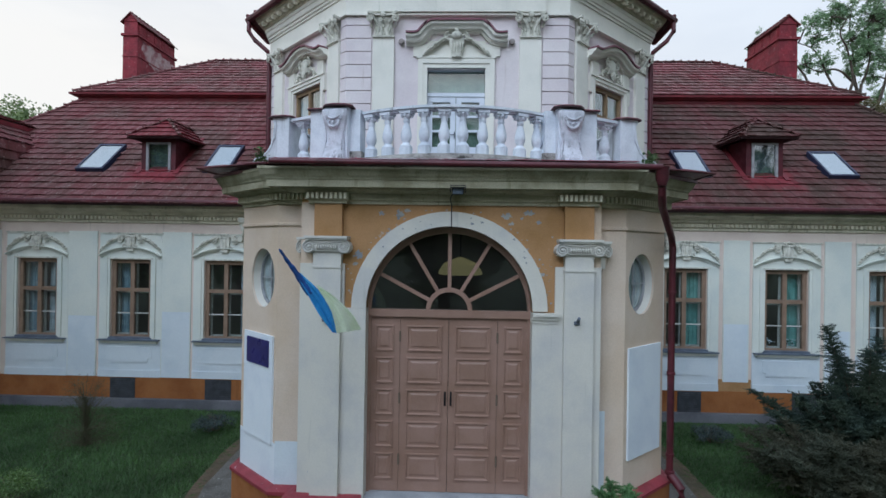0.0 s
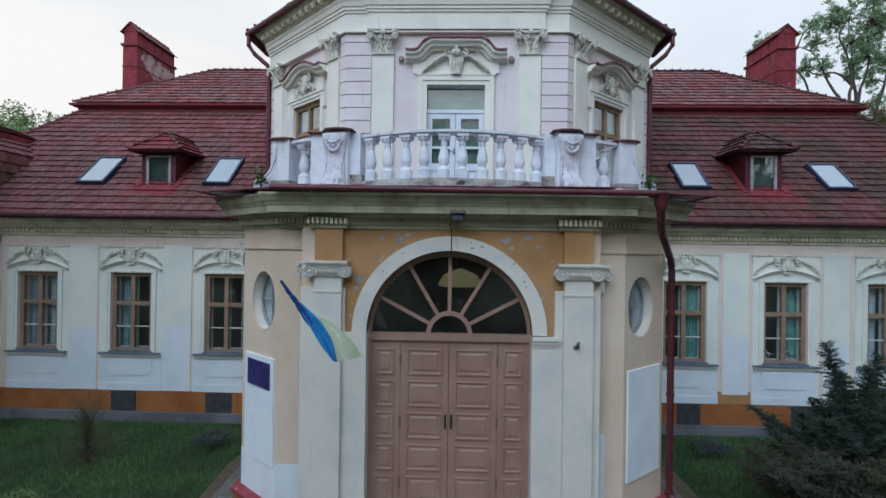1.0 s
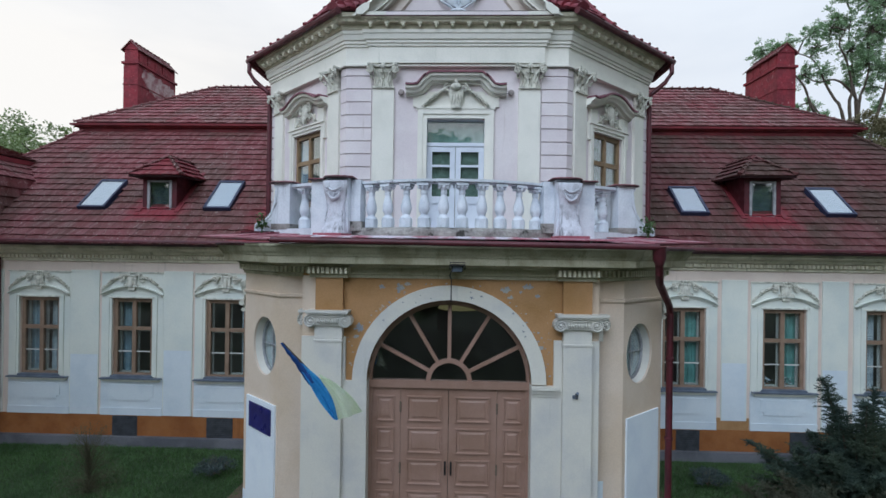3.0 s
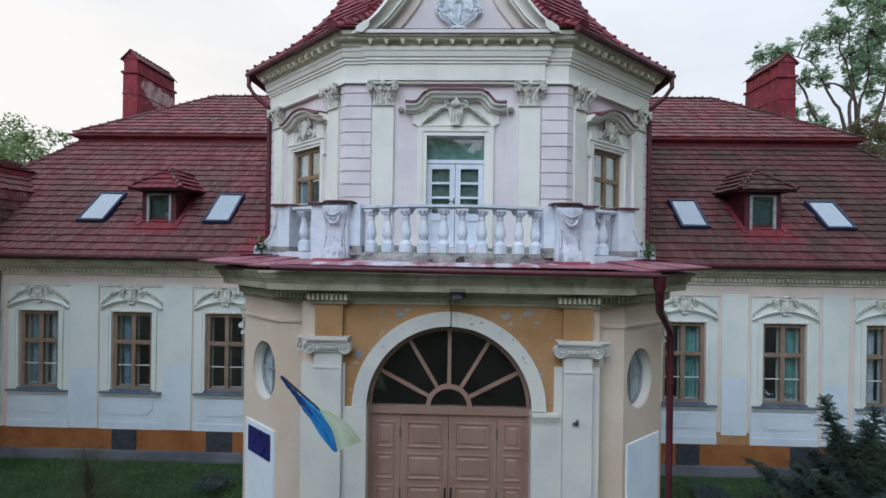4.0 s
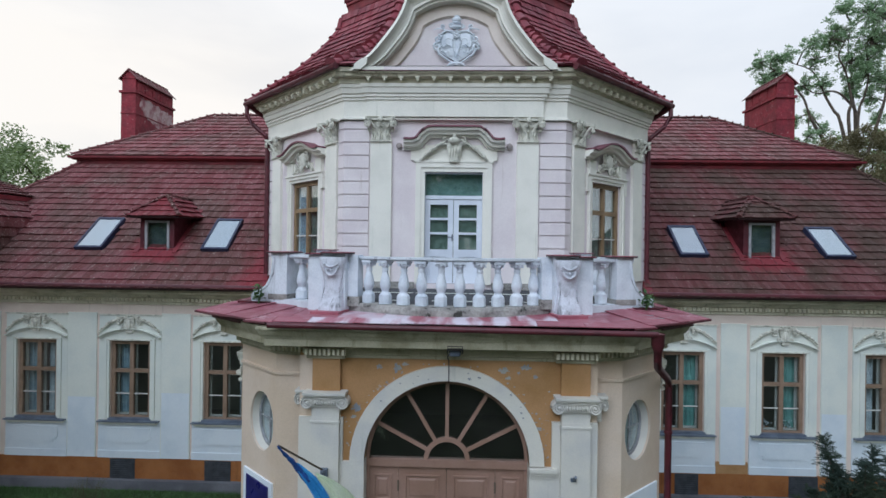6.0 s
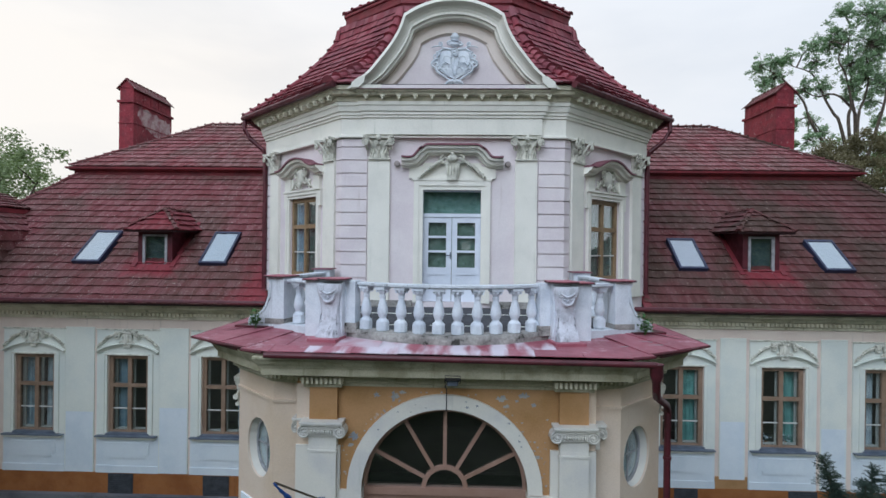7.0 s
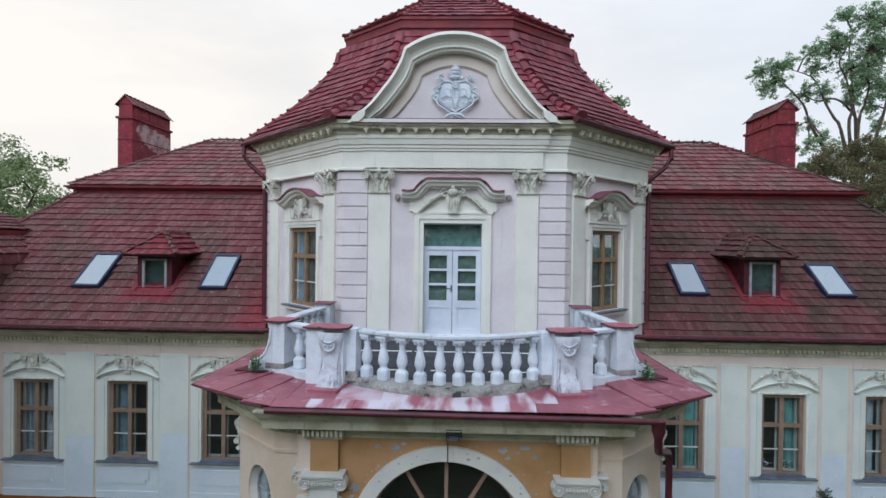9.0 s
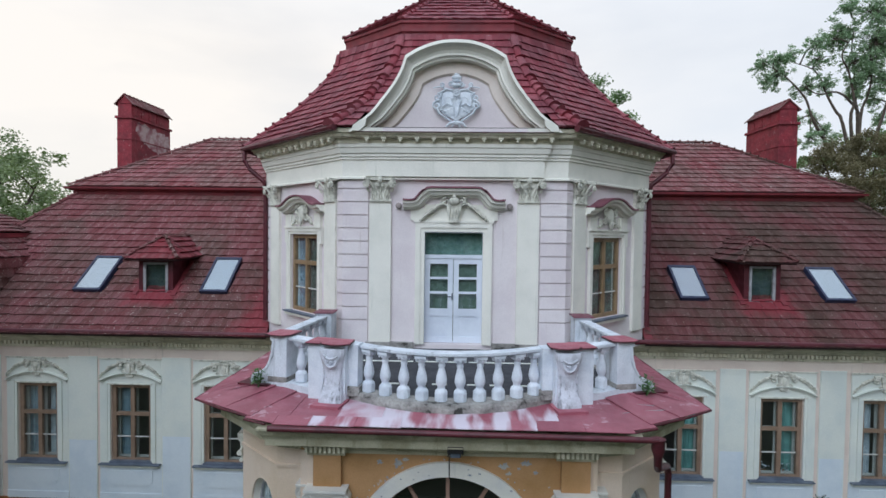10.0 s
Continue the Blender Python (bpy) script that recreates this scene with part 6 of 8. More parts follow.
for s in (-1, 1):
    side = [[(2.42, 7.36, 5.155), (2.97, 7.56, 5.16), (2.85, 8.8, 5.265), (2.0, 8.3, 5.225)],
            [(2.9, 7.62, 5.175), (3.5, 7.95, 5.185), (3.15, 8.95, 5.285), (2.5, 8.55, 5.27)],
            [(3.44, 7.91, 5.19), (4.05, 8.28, 5.205), (3.35, 9.2, 5.315), (2.9, 8.8, 5.3)]]
    ys = [8.28, 8.9, 9.6, 10.4, 11.2, 12.0, 12.8, 13.6, 14.3]
    for y0, y1 in zip(ys, ys[1:]):
        side.append([(4.05, y0, 5.2), (4.07, y1, 5.2), (3.2, y1, 5.33), (3.2, max(y0, 9.2), 5.33)])
    for q in side:
        tin_sheet([(s * x, y, z) for x, y, z in q], M_RED_METAL, seam=False)
    bm = bm_new()
    edge = [(s * 2.6, 7.37, 5.14), (s * 2.97, 7.53, 5.145)]
    tube(bm, edge, 0.018, 6)
    part("drip_edge", bm, M_GUTTER, canopy)
    bm = bm_new()
    tube(bm, [(s * 2.96, 7.63, 5.155), (s * 3.5, 7.92, 5.165), (s * 4.06, 8.27, 5.185), (s * 4.08, 14.3, 5.19)], 0.018, 6)
    part("drip_edge", bm, M_GUTTER, canopy)
bm = bm_new()
tube(bm, [(-2.5, 7.2, 5.142), (2.86, 7.2, 5.105)], 0.042, 10)
part("gutter", bm, M_GUTTER, house, "dark red front gutter", smooth=True)
bm = bm_new()
slab(bm, [(-3.1, 14.2), (-3.1, 9.3), (-2.6, 9.0), (-2.0, 8.7)] + [(x / 10, rail_y(x / 10) + 0.05) for x in range(-16, 17, 4)] + [(2.0, 8.7), (2.6, 9.0), (3.1, 9.3), (3.1, 14.2)], 5.15, 5.358)
part("balcony_floor", bm, M_FLOOR, house, "dark grey balcony floor covering")
for y, bits in ((10.33, ((-1.9, -0.75), (-0.7, 0.3), (0.34, 1.7))), (8.78, ((-1.1, -0.85), (-0.3, -0.05), (0.28, 0.5), (0.66, 0.82), (1.05, 1.4)))):
    for a, b in bits:
        bm = bm_new()
        box(bm, a, b, y - 0.035, y + 0.03, 5.355, 5.364)
        part("joint_strip", bm, M_PANEL, house, "pale strip on the balcony floor")

# pale scrapes in the paint of the side sheets
for pts in (((2.62, 8.0), (2.95, 8.1), (3.35, 8.16)), ((2.7, 8.3), (3.0, 8.33), (3.2, 8.3)), ((2.5, 7.62), (2.75, 7.66))):
    bm = bm_new()
    for (xa, ya), (xb, yb) in zip(pts, pts[1:]):
        za, zb = (5.175 + 0.1 * (y - 7.75) for y in (ya, yb))
        tube(bm, [(xa, ya, za), (xb, yb, zb)], 0.007, 5)
    part("scrape", bm, M_CHIP, canopy, "pale scraped line in the red paint")

# ---- balustrade of the balcony ----
balustrade = root("balcony_balustrade", (0, 8.3, 5.42), "whitewashed stone balcony balustrade with weathered piers", "balustrade")


def baluster_mesh():
    b = bm_new()
    slab(b, [(-0.094, -0.045), (-0.045, -0.094), (0.045, -0.094), (0.094, -0.045), (0.094, 0.045), (0.045, 0.094), (-0.045, 0.094), (-0.094, 0.045)], 0.0, 0.135)
    lathe(b, [(0.098, 0.13), (0.09, 0.155), (0.066, 0.175), (0.05, 0.195), (0.062, 0.22), (0.08, 0.265), (0.085, 0.305), (0.077, 0.365), (0.057, 0.445), (0.043, 0.5), (0.042, 0.51), (0.056, 0.518), (0.056, 0.535), (0.044, 0.545), (0.05, 0.575), (0.072, 0.61), (0.09, 0.63)], 16)
    for sx, sy in ((-1, -1), (1, -1), (1, 1), (-1, 1), (0, -1.25), (1.25, 0), (-1.25, 0), (0, 1.25)):
        lump(b, 0.062 * sx, 0.062 * sy, 0.612, 0.026, 0.026, 0.034, 1)
    box(b, -0.09, 0.09, -0.09, 0.09, 0.636, 0.676)
    return finish(b, "baluster", M_STONE_WHITE, True, 0.008)


ME_BAL = baluster_mesh()
BZ = 5.365
rough = random.Random(14)
bm = bm_new()
xs = [-1.62 + 0.135 * i for i in range(25)]
foot_row = [(x, rail_y(x) - 0.2 + rough.uniform(-0.014, 0.01)) for x in xs]
top_row = [(x, y + 0.012 + rough.uniform(0, 0.012)) for x, y in foot_row]
back_row = [(x, rail_y(x) + 0.15) for x in xs]
lo = [bm.verts.new((x, y, 5.08)) for x, y in foot_row]
mi = [bm.verts.new((x, y - rough.uniform(0.0, 0.015), 5.28 + rough.uniform(-0.02, 0.02))) for x, y in foot_row]
le = [bm.verts.new((x, y - 0.02, 5.318 + rough.uniform(-0.008, 0.008))) for x, y in top_row]
up = [bm.verts.new((x, y, BZ + rough.uniform(-0.006, 0.002))) for x, y in top_row]
bk = [bm.verts.new((x, y, BZ)) for x, y in back_row]
bl = [bm.verts.new((x, y, 5.08)) for x, y in back_row]
for r0, r1 in ((lo, mi), (mi, le), (le, up), (up, bk), (bk, bl)):
    for k in range(len(xs) - 1):
        bm.faces.new((r0[k], r0[k + 1], r1[k + 1], r1[k]))
for k in (0, -1):
    bm.faces.new([r[k] for r in (lo, mi, le, up, bk, bl)])
part("kerb", bm, M_STONE_KERB, balustrade, "rough stained concrete kerb")
bm = bm_new()
xr = [-1.6 + 0.2 * i for i in range(17)]
for d0, d1, z0, z1 in ((-0.07, 0.07, BZ + 0.672, BZ + 0.694), (-0.12, 0.12, BZ + 0.694, BZ + 0.732)):
    slab(bm, [(x, rail_y(x) + d0) for x in xr] + [(x, rail_y(x) + d1) for x in xr[::-1]], z0, z1)
part("handrail", bm, M_STONE_STAINED, balustrade, "stained white curved handrail", bevel=0.008)
for i in range(10):
    x = -1.28 + 0.29 * i
    tilt = 3.0 * math.sin(i * 5.1)
    part("baluster", ME_BAL, None, balustrade, "", pose(x, rail_y(x), BZ, 0.8 * math.sin(i * 2.7), 0.8 * math.cos(i * 3.1), math.degrees(math.atan(0.48 * x)) + tilt))
for s in (-1, 1):
    # mask pier: core, side wings, bracket, red block below
    F = pose(s * 1.77, 8.33, BZ, 0, 0, 10 * s)
    bm = bm_new()
    box(bm, -0.19, 0.19, -0.2, 0.2, -0.2, 0.77)
    pier = part("pier", bm, M_STONE_WHITE, balustrade, "white pier with a bracket", F, bevel=0.012)
    bm = bm_new()
    x0, x1 = sorted((s * 0.188, s * 0.46))
    box(bm, x0, x1, -0.13, 0.22, -0.2, 0.75)
    part("pier_wing", bm, M_STONE_WHITE, pier, bevel=0.01)
    bm = bm_new()
    x0, x1 = sorted((-s * 0.188, -s * 0.35))
    box(bm, x0, x1, -0.08, 0.16, 0.1, 0.755)
    part("pier_wing", bm, M_STONE_WHITE, pier, bevel=0.01)
    bm = bm_new()
    x0, x1 = sorted((-s * 0.188, -s * 0.38))
    box(bm, x0, x1, -0.1, 0.18, -0.05, 0.098)
    part("pier_foot", bm, M_STONE_KERB, pier, "grey concrete foot", bevel=0.01)
    bm = bm_new()
    prof = [(0.72, 0.3, 0.2), (0.66, 0.315, 0.2), (0.6, 0.31, 0.19), (0.5, 0.29, 0.165), (0.4, 0.27, 0.15), (0.3, 0.265, 0.145), (0.2, 0.275, 0.15), (0.1, 0.3, 0.16), (0.0, 0.345, 0.175), (-0.06, 0.37, 0.185), (-0.1, 0.375, 0.19)]
    rows = []
    for z, o, w in prof:
        rows.append([bm.verts.new(p) for p in ((-w, -0.19, z), (-w, -o + 0.03, z), (-w + 0.03, -o, z), (-w * 0.3, -o - 0.012, z), (w * 0.3, -o - 0.012, z), (w - 0.03, -o, z), (w, -o + 0.03, z), (w, -0.19, z))])
    for r0, r1 in zip(rows, rows[1:]):
        for k in range(7):
            bm.faces.new((r0[k], r1[k], r1[k + 1], r0[k + 1]))
    bm.faces.new(rows[0])
    bm.faces.new(rows[-1][::-1])
    for k in (-1, 1):
        spiral(bm, k * 0.118, -0.318, 0.59, 0.034, 1.4, 0.013, k, math.pi / 2)
        tube(bm, [(k * 0.118, -0.322, 0.622), (k * 0.07, -0.328, 0.592), (k * 0.03, -0.332, 0.572), (0, -0.334, 0.568)], 0.016, 6)
        tube(bm, [(k * 0.105, -0.315, 0.545), (k * 0.085, -0.318, 0.49), (k * 0.045, -0.32, 0.452), (0, -0.322, 0.44)], 0.02, 6)
        lump(bm, k * 0.05, -0.322, 0.53, 0.02, 0.016, 0.014, 1)
        tube(bm, [(k * 0.135, -0.27, 0.38), (k * 0.125, -0.265, 0.25), (k * 0.14, -0.3, 0.08), (k * 0.16, -0.365, -0.07)], 0.014, 6)
        lump(bm, k * 0.06, -0.285, 0.17, 0.03, 0.014, 0.12, 1)
    lump(bm, 0, -0.318, 0.515, 0.022, 0.022, 0.034, 1)
    lump(bm, 0, -0.28, 0.19, 0.03, 0.016, 0.15, 1)
    part("bracket", bm, M_BRACKET, pier, "stained stucco bracket with a scrolled swag", smooth=True)
    bm = bm_new()
    x0, x1 = sorted((s * 0.17, -s * 0.21))
    cx = (x0 + x1) / 2
    slab(bm, [(cx - 0.2, 0.12), (cx - 0.245, -0.2), (cx - 0.15, -0.31), (cx, -0.34), (cx + 0.15, -0.31), (cx + 0.245, -0.2), (cx + 0.2, 0.12)], 0.79, 0.799)
    part("coping", bm, M_COPING, pier, "faded red metal coping")
    bm = bm_new()
    slab(bm, [(cx - 0.202, 0.12), (cx - 0.248, -0.201), (cx - 0.152, -0.313), (cx, -0.343), (cx + 0.152, -0.313), (cx + 0.248, -0.201), (cx + 0.202, 0.12)], 0.768, 0.79)
    part("coping_lip", bm, M_LIP, pier, "dark brown edge of the coping")
    bm = bm_new()
    x0, x1 = sorted((s * 0.173, s * 0.49))
    box(bm, x0, x1, -0.19, 0.26, 0.768, 0.777)
    part("coping", bm, M_COPING, pier, "faded red metal coping")
    bm = bm_new()
    box(bm, x0 - 0.002, x1 + 0.002, -0.193, 0.258, 0.75, 0.768)
    part("coping_lip", bm, M_LIP, pier, "dark brown edge of the coping")
    bm = bm_new()
    box(bm, -0.24, 0.22, -0.52, -0.1, -0.22, -0.1)
    part("foot_block", bm, M_COPING, pier, "red painted foot block", bevel=0.008)
    # the short side bay with one baluster on a low curved wall
    part("baluster", ME_BAL, None, balustrade, "", pose(s * 2.5, 8.78, BZ, 0, 0, 30 * s))
    bm = bm_new()
    fr = pose(s * 2.5, 8.76, BZ, 0, 0, 32 * s)
    box(bm, -0.3, 0.3, -0.08, 0.08, 0.672, 0.695, fr)
    box(bm, -0.3, 0.3, -0.11, 0.11, 0.695, 0.74, fr)
    part("handrail", bm, M_STONE_WHITE, balustrade)
    bm = bm_new()
    outer = [(2.12, 8.42), (2.3, 8.47), (2.48, 8.55), (2.66, 8.66), (2.84, 8.76), (3.02, 8.8)]
    inner = [(3.02, 9.05), (2.84, 9.02), (2.66, 8.94), (2.48, 8.84), (2.3, 8.76), (2.12, 8.7)]
    ring_pts = [(s * (x + rough.uniform(-0.01, 0.01)), y) for x, y in outer + inner]
    slab(bm, ring_pts if s > 0 else ring_pts[::-1], 5.12, BZ - 0.01)
    part("kerb", bm, M_STONE_STAINED, balustrade, "low curved side kerb, stained white", bevel=0.02)
    # end pier that sweeps out into a scroll
    G = pose(s * 2.86, 8.95, BZ, 0, 0, 14 * s)
    bm = bm_new()
    sc = [(-s * 0.17, 0.76), (-s * 0.17, -0.2), (s * 0.25, -0.2), (s * 0.47, -0.16), (s * 0.52, -0.07), (s * 0.5, 0.05), (s * 0.43, 0.11), (s * 0.33, 0.14), (s * 0.24, 0.21), (s * 0.17, 0.33), (s * 0.13, 0.48), (s * 0.11, 0.66), (s * 0.14, 0.7), (s * 0.14, 0.76)]
    prism(bm, sc if s > 0 else sc[::-1], -0.19, 0.19)
    pier = part("end_pier", bm, M_STONE_STAINED, balustrade, "white end pier sweeping out into a scroll", G, bevel=0.015)
    bm = bm_new()
    spiral(bm, s * 0.4, -0.195, -0.01, 0.1, 1.5, 0.026, -s, math.pi / 2)
    tube(bm, [(s * 0.07, -0.195, 0.7), (s * 0.09, -0.195, 0.42), (s * 0.19, -0.195, 0.22), (s * 0.34, -0.195, 0.09)], 0.014, 6)
    part("scroll", bm, M_STONE_STAINED, pier, smooth=True)
    bm = bm_new()
    box(bm, -0.18, 0.18, -0.2, 0.1, -0.02, 0.07)
    part("pier_foot", bm, M_STONE_KERB, pier, "grey concrete foot band", bevel=0.008)
    bm = bm_new()
    x0, x1 = sorted((s * 0.12, s * 0.7))
    box(bm, x0, x1, -0.3, 0.1, -0.12, -0.06)
    part("foot_block", bm, M_GUTTER, pier, "dark red painted foot plate", bevel=0.006)
    bm = bm_new()
    slab(bm, [(-0.23, 0.24), (-0.24, -0.17), (-0.1, -0.25), (0.1, -0.25), (0.22, -0.17), (0.21, 0.24)], 0.78, 0.789)
    part("coping", bm, M_COPING, pier, "faded red metal coping")
    bm = bm_new()
    slab(bm, [(-0.232, 0.238), (-0.243, -0.172), (-0.101, -0.253), (0.101, -0.253), (0.223, -0.172), (0.212, 0.238)], 0.758, 0.78)
    part("coping_lip", bm, M_LIP, pier, "dark brown edge of the coping")
    # return to the tower
    a, b = V((s * 2.95, 9.2)), V((s * 2.72, 11.25))
    ang = math.degrees(math.atan2(b.y - a.y, b.x - a.x))
    mid = (a + b) / 2
    ln = (b - a).length
    fr = pose(mid.x, mid.y, BZ, 0, 0, ang)
    bm = bm_new()
    box(bm, -ln / 2, ln / 2, -0.08, 0.08, 0.672, 0.695, fr)
    box(bm, -ln / 2, ln / 2, -0.11, 0.11, 0.695, 0.745, fr)
    part("handrail", bm, M_STONE_STAINED, balustrade, bevel=0.008)
    bm = bm_new()
    box(bm, -ln / 2, ln / 2, -0.14, 0.14, -0.15, 0.0, fr)
    part("kerb", bm, M_STONE_KERB, balustrade)
    for i in range(6):
        p = a.lerp(b, (i + 0.7) / 6.4)
        part("baluster", ME_BAL, None, balustrade, "", pose(p.x, p.y, BZ, 0, 0, ang))
    bm = bm_new()
    box(bm, -0.17, 0.17, -0.2, 0.25, -0.15, 0.8)
    pier = part("wall_pier", bm, M_STONE_STAINED, balustrade, "", pose(b.x, b.y, BZ), bevel=0.01)
    bm = bm_new()
    box(bm, -0.21, 0.21, -0.25, 0.25, 0.8, 0.822)
    part("coping", bm, M_HOOD_RED, pier)
    # a weed by the end pier
    bm = bm_new()
    rnd = random.Random(40 + s)
    for i in range(130):
        c = V((s * 3.2 + rnd.gauss(0, 0.05), 8.66 + rnd.gauss(0, 0.04), 5.34 + abs(rnd.gauss(0, 0.11))))
        d = V((rnd.uniform(-1, 1), rnd.uniform(-1, 0.3), rnd.uniform(-0.2, 0.8))).normalized() * 0.06
        w = d.cross(V((0, 0, 1))).normalized() * 0.024
        sheet(bm, c, c + d * 0.5 + w, c + d, c + d * 0.5 - w)
    for i in range(5):
        tube(bm, [(s * 3.2, 8.68, 5.24), (s * 3.2 + rnd.gauss(0, 0.06), 8.66, 5.52 + rnd.uniform(0, 0.06))], 0.005, 5)
    whole("weed", bm, M_JUNIPER_GREEN, "small green weed growing beside the balustrade pier", "weed", "balcony weeds")

# ---- ground ----
bm = bm_new()
rnd = random.Random(2)
bmesh.ops.create_grid(bm, x_segments=60, y_segments=60, size=60.0, matrix=Matrix.Translation((0, 20, GROUND)))
for v in bm.verts:
    v.co.z += 0.05 * noise.noise(v.co * 0.4) - 0.03
sheet(bm, (-2500, -2500, GROUND - 0.12), (2500, -2500, GROUND - 0.12), (2500, 2500, GROUND - 0.12), (-2500, 2500, GROUND - 0.12))
whole("ground", bm, M_SOIL, "dark green lawn ground reaching to the horizon", "ground", kind="structure")
for s in (-1, 1):
    bm = bm_new()
    x0, x1 = sorted((s * 3.62, s * 17.0))
    box(bm, x0, x1, 14.24, WING_Y - 0.036, GROUND - 0.1, GROUND + 0.23)
    whole("pavement", bm, M_PAVING, "grey concrete paving strip along the wall", "pavement", kind="structure", bevel=0.02)
bm = bm_new()
slab(bm, [(-4.55, 14.2), (-4.6, 11.2), (-4.5, 9.6), (-4.2, 8.4), (-3.2, 6.9), (-2.2, 4.0), (2.2, 4.0), (3.2, 6.9), (4.2, 8.4), (4.5, 9.6), (4.6, 11.2), (4.65, 14.2)], GROUND - 0.1, GROUND + 0.03)
whole("path", bm, M_GRAVEL, "worn grey path round the porch", "path", kind="structure", bevel=0.02)

# bare trodden earth along the path
for s in (-1, 1):
    bm = bm_new()
    inner = [(4.5, 14.2), (4.5, 11.2), (4.4, 9.6), (4.1, 8.4), (3.1, 6.9)]
    outer = [(3.5, 6.8), (4.45, 8.3), (4.78 + 0.06 * s, 9.6), (4.9, 11.2), (4.82, 14.2)]
    pts = [(s * x, y) for x, y in inner + outer]
    slab(bm, pts if s > 0 else pts[::-1], GROUND - 0.1, GROUND + 0.022)
    whole("verge", bm, M_EARTH, "trodden brown earth between path and lawn", "verge", kind="structure", bevel=0.01)


def blades(n, area, h, seed, name, label, mat=None):
    """A patch of grass blades in one mesh; area: a list of (x0, x1, y0, y1)."""
    r = np.random.RandomState(seed)
    verts, faces = [], []
    for x0, x1, y0, y1 in area:
        k = int(n * (x1 - x0) * (y1 - y0))
        px, py = r.uniform(x0, x1, k), r.uniform(y0, y1, k)
        az, ln = r.uniform(0, 6.28, k), h * r.uniform(0.5, 1.5, k)
        bx, by = r.normal(0, 0.035, k), r.normal(0, 0.035, k)
        w = r.uniform(0.003, 0.008, k)
        for i in range(k):
            b = len(verts)
            cx, cy = math.cos(az[i]) * w[i], math.sin(az[i]) * w[i]
            z = GROUND - 0.03
            verts += [(px[i] - cx, py[i] - cy, z), (px[i] + cx, py[i] + cy, z), (px[i] + bx[i], py[i] + by[i], z + ln[i])]
            faces.append((b, b + 1, b + 2))
    me = bpy.data.meshes.new(name)
    me.from_pydata(verts, [], faces)
    me.materials.append(mat or M_GRASS)
    tagged(new(name, me), label, "grass", kind="stuff")


blades(1700, [(-12.5, -4.74, 8.3, 14.26), (4.76, 12.5, 8.3, 14.26)], 0.065, 4, "grass", "short green lawn grass in front of the house")
blades(500, [(-9.5, -4.45, 5.0, 8.3), (4.45, 9.5, 5.0, 8.3)], 0.09, 5, "grass", "short green lawn grass before the porch")


# ---- plants ----
def leaf_cloud(bm, centre, radius, count, size, rnd, squash=0.8, droop=0.0):
    """Small leaves scattered through a lump, denser to its outside."""
    c = V(centre)
    for _ in range(count):
        d = V((rnd.gauss(0, 1), rnd.gauss(0, 1), rnd.gauss(0, 1))).normalized()
        p = c + V((d.x, d.y, d.z * squash)) * radius * rnd.uniform(0.35, 1.08)
        u = V((rnd.gauss(0, 1), rnd.gauss(0, 1), rnd.gauss(0, 0.5) - droop)).normalized()
        w = u.cross(V((rnd.gauss(0, 1), rnd.gauss(0, 1), rnd.gauss(0, 1)))).normalized()
        k = size * rnd.uniform(0.6, 1.3)
        sheet(bm, p - u * k, p + w * k * 0.55, p + u * k, p - w * k * 0.55)


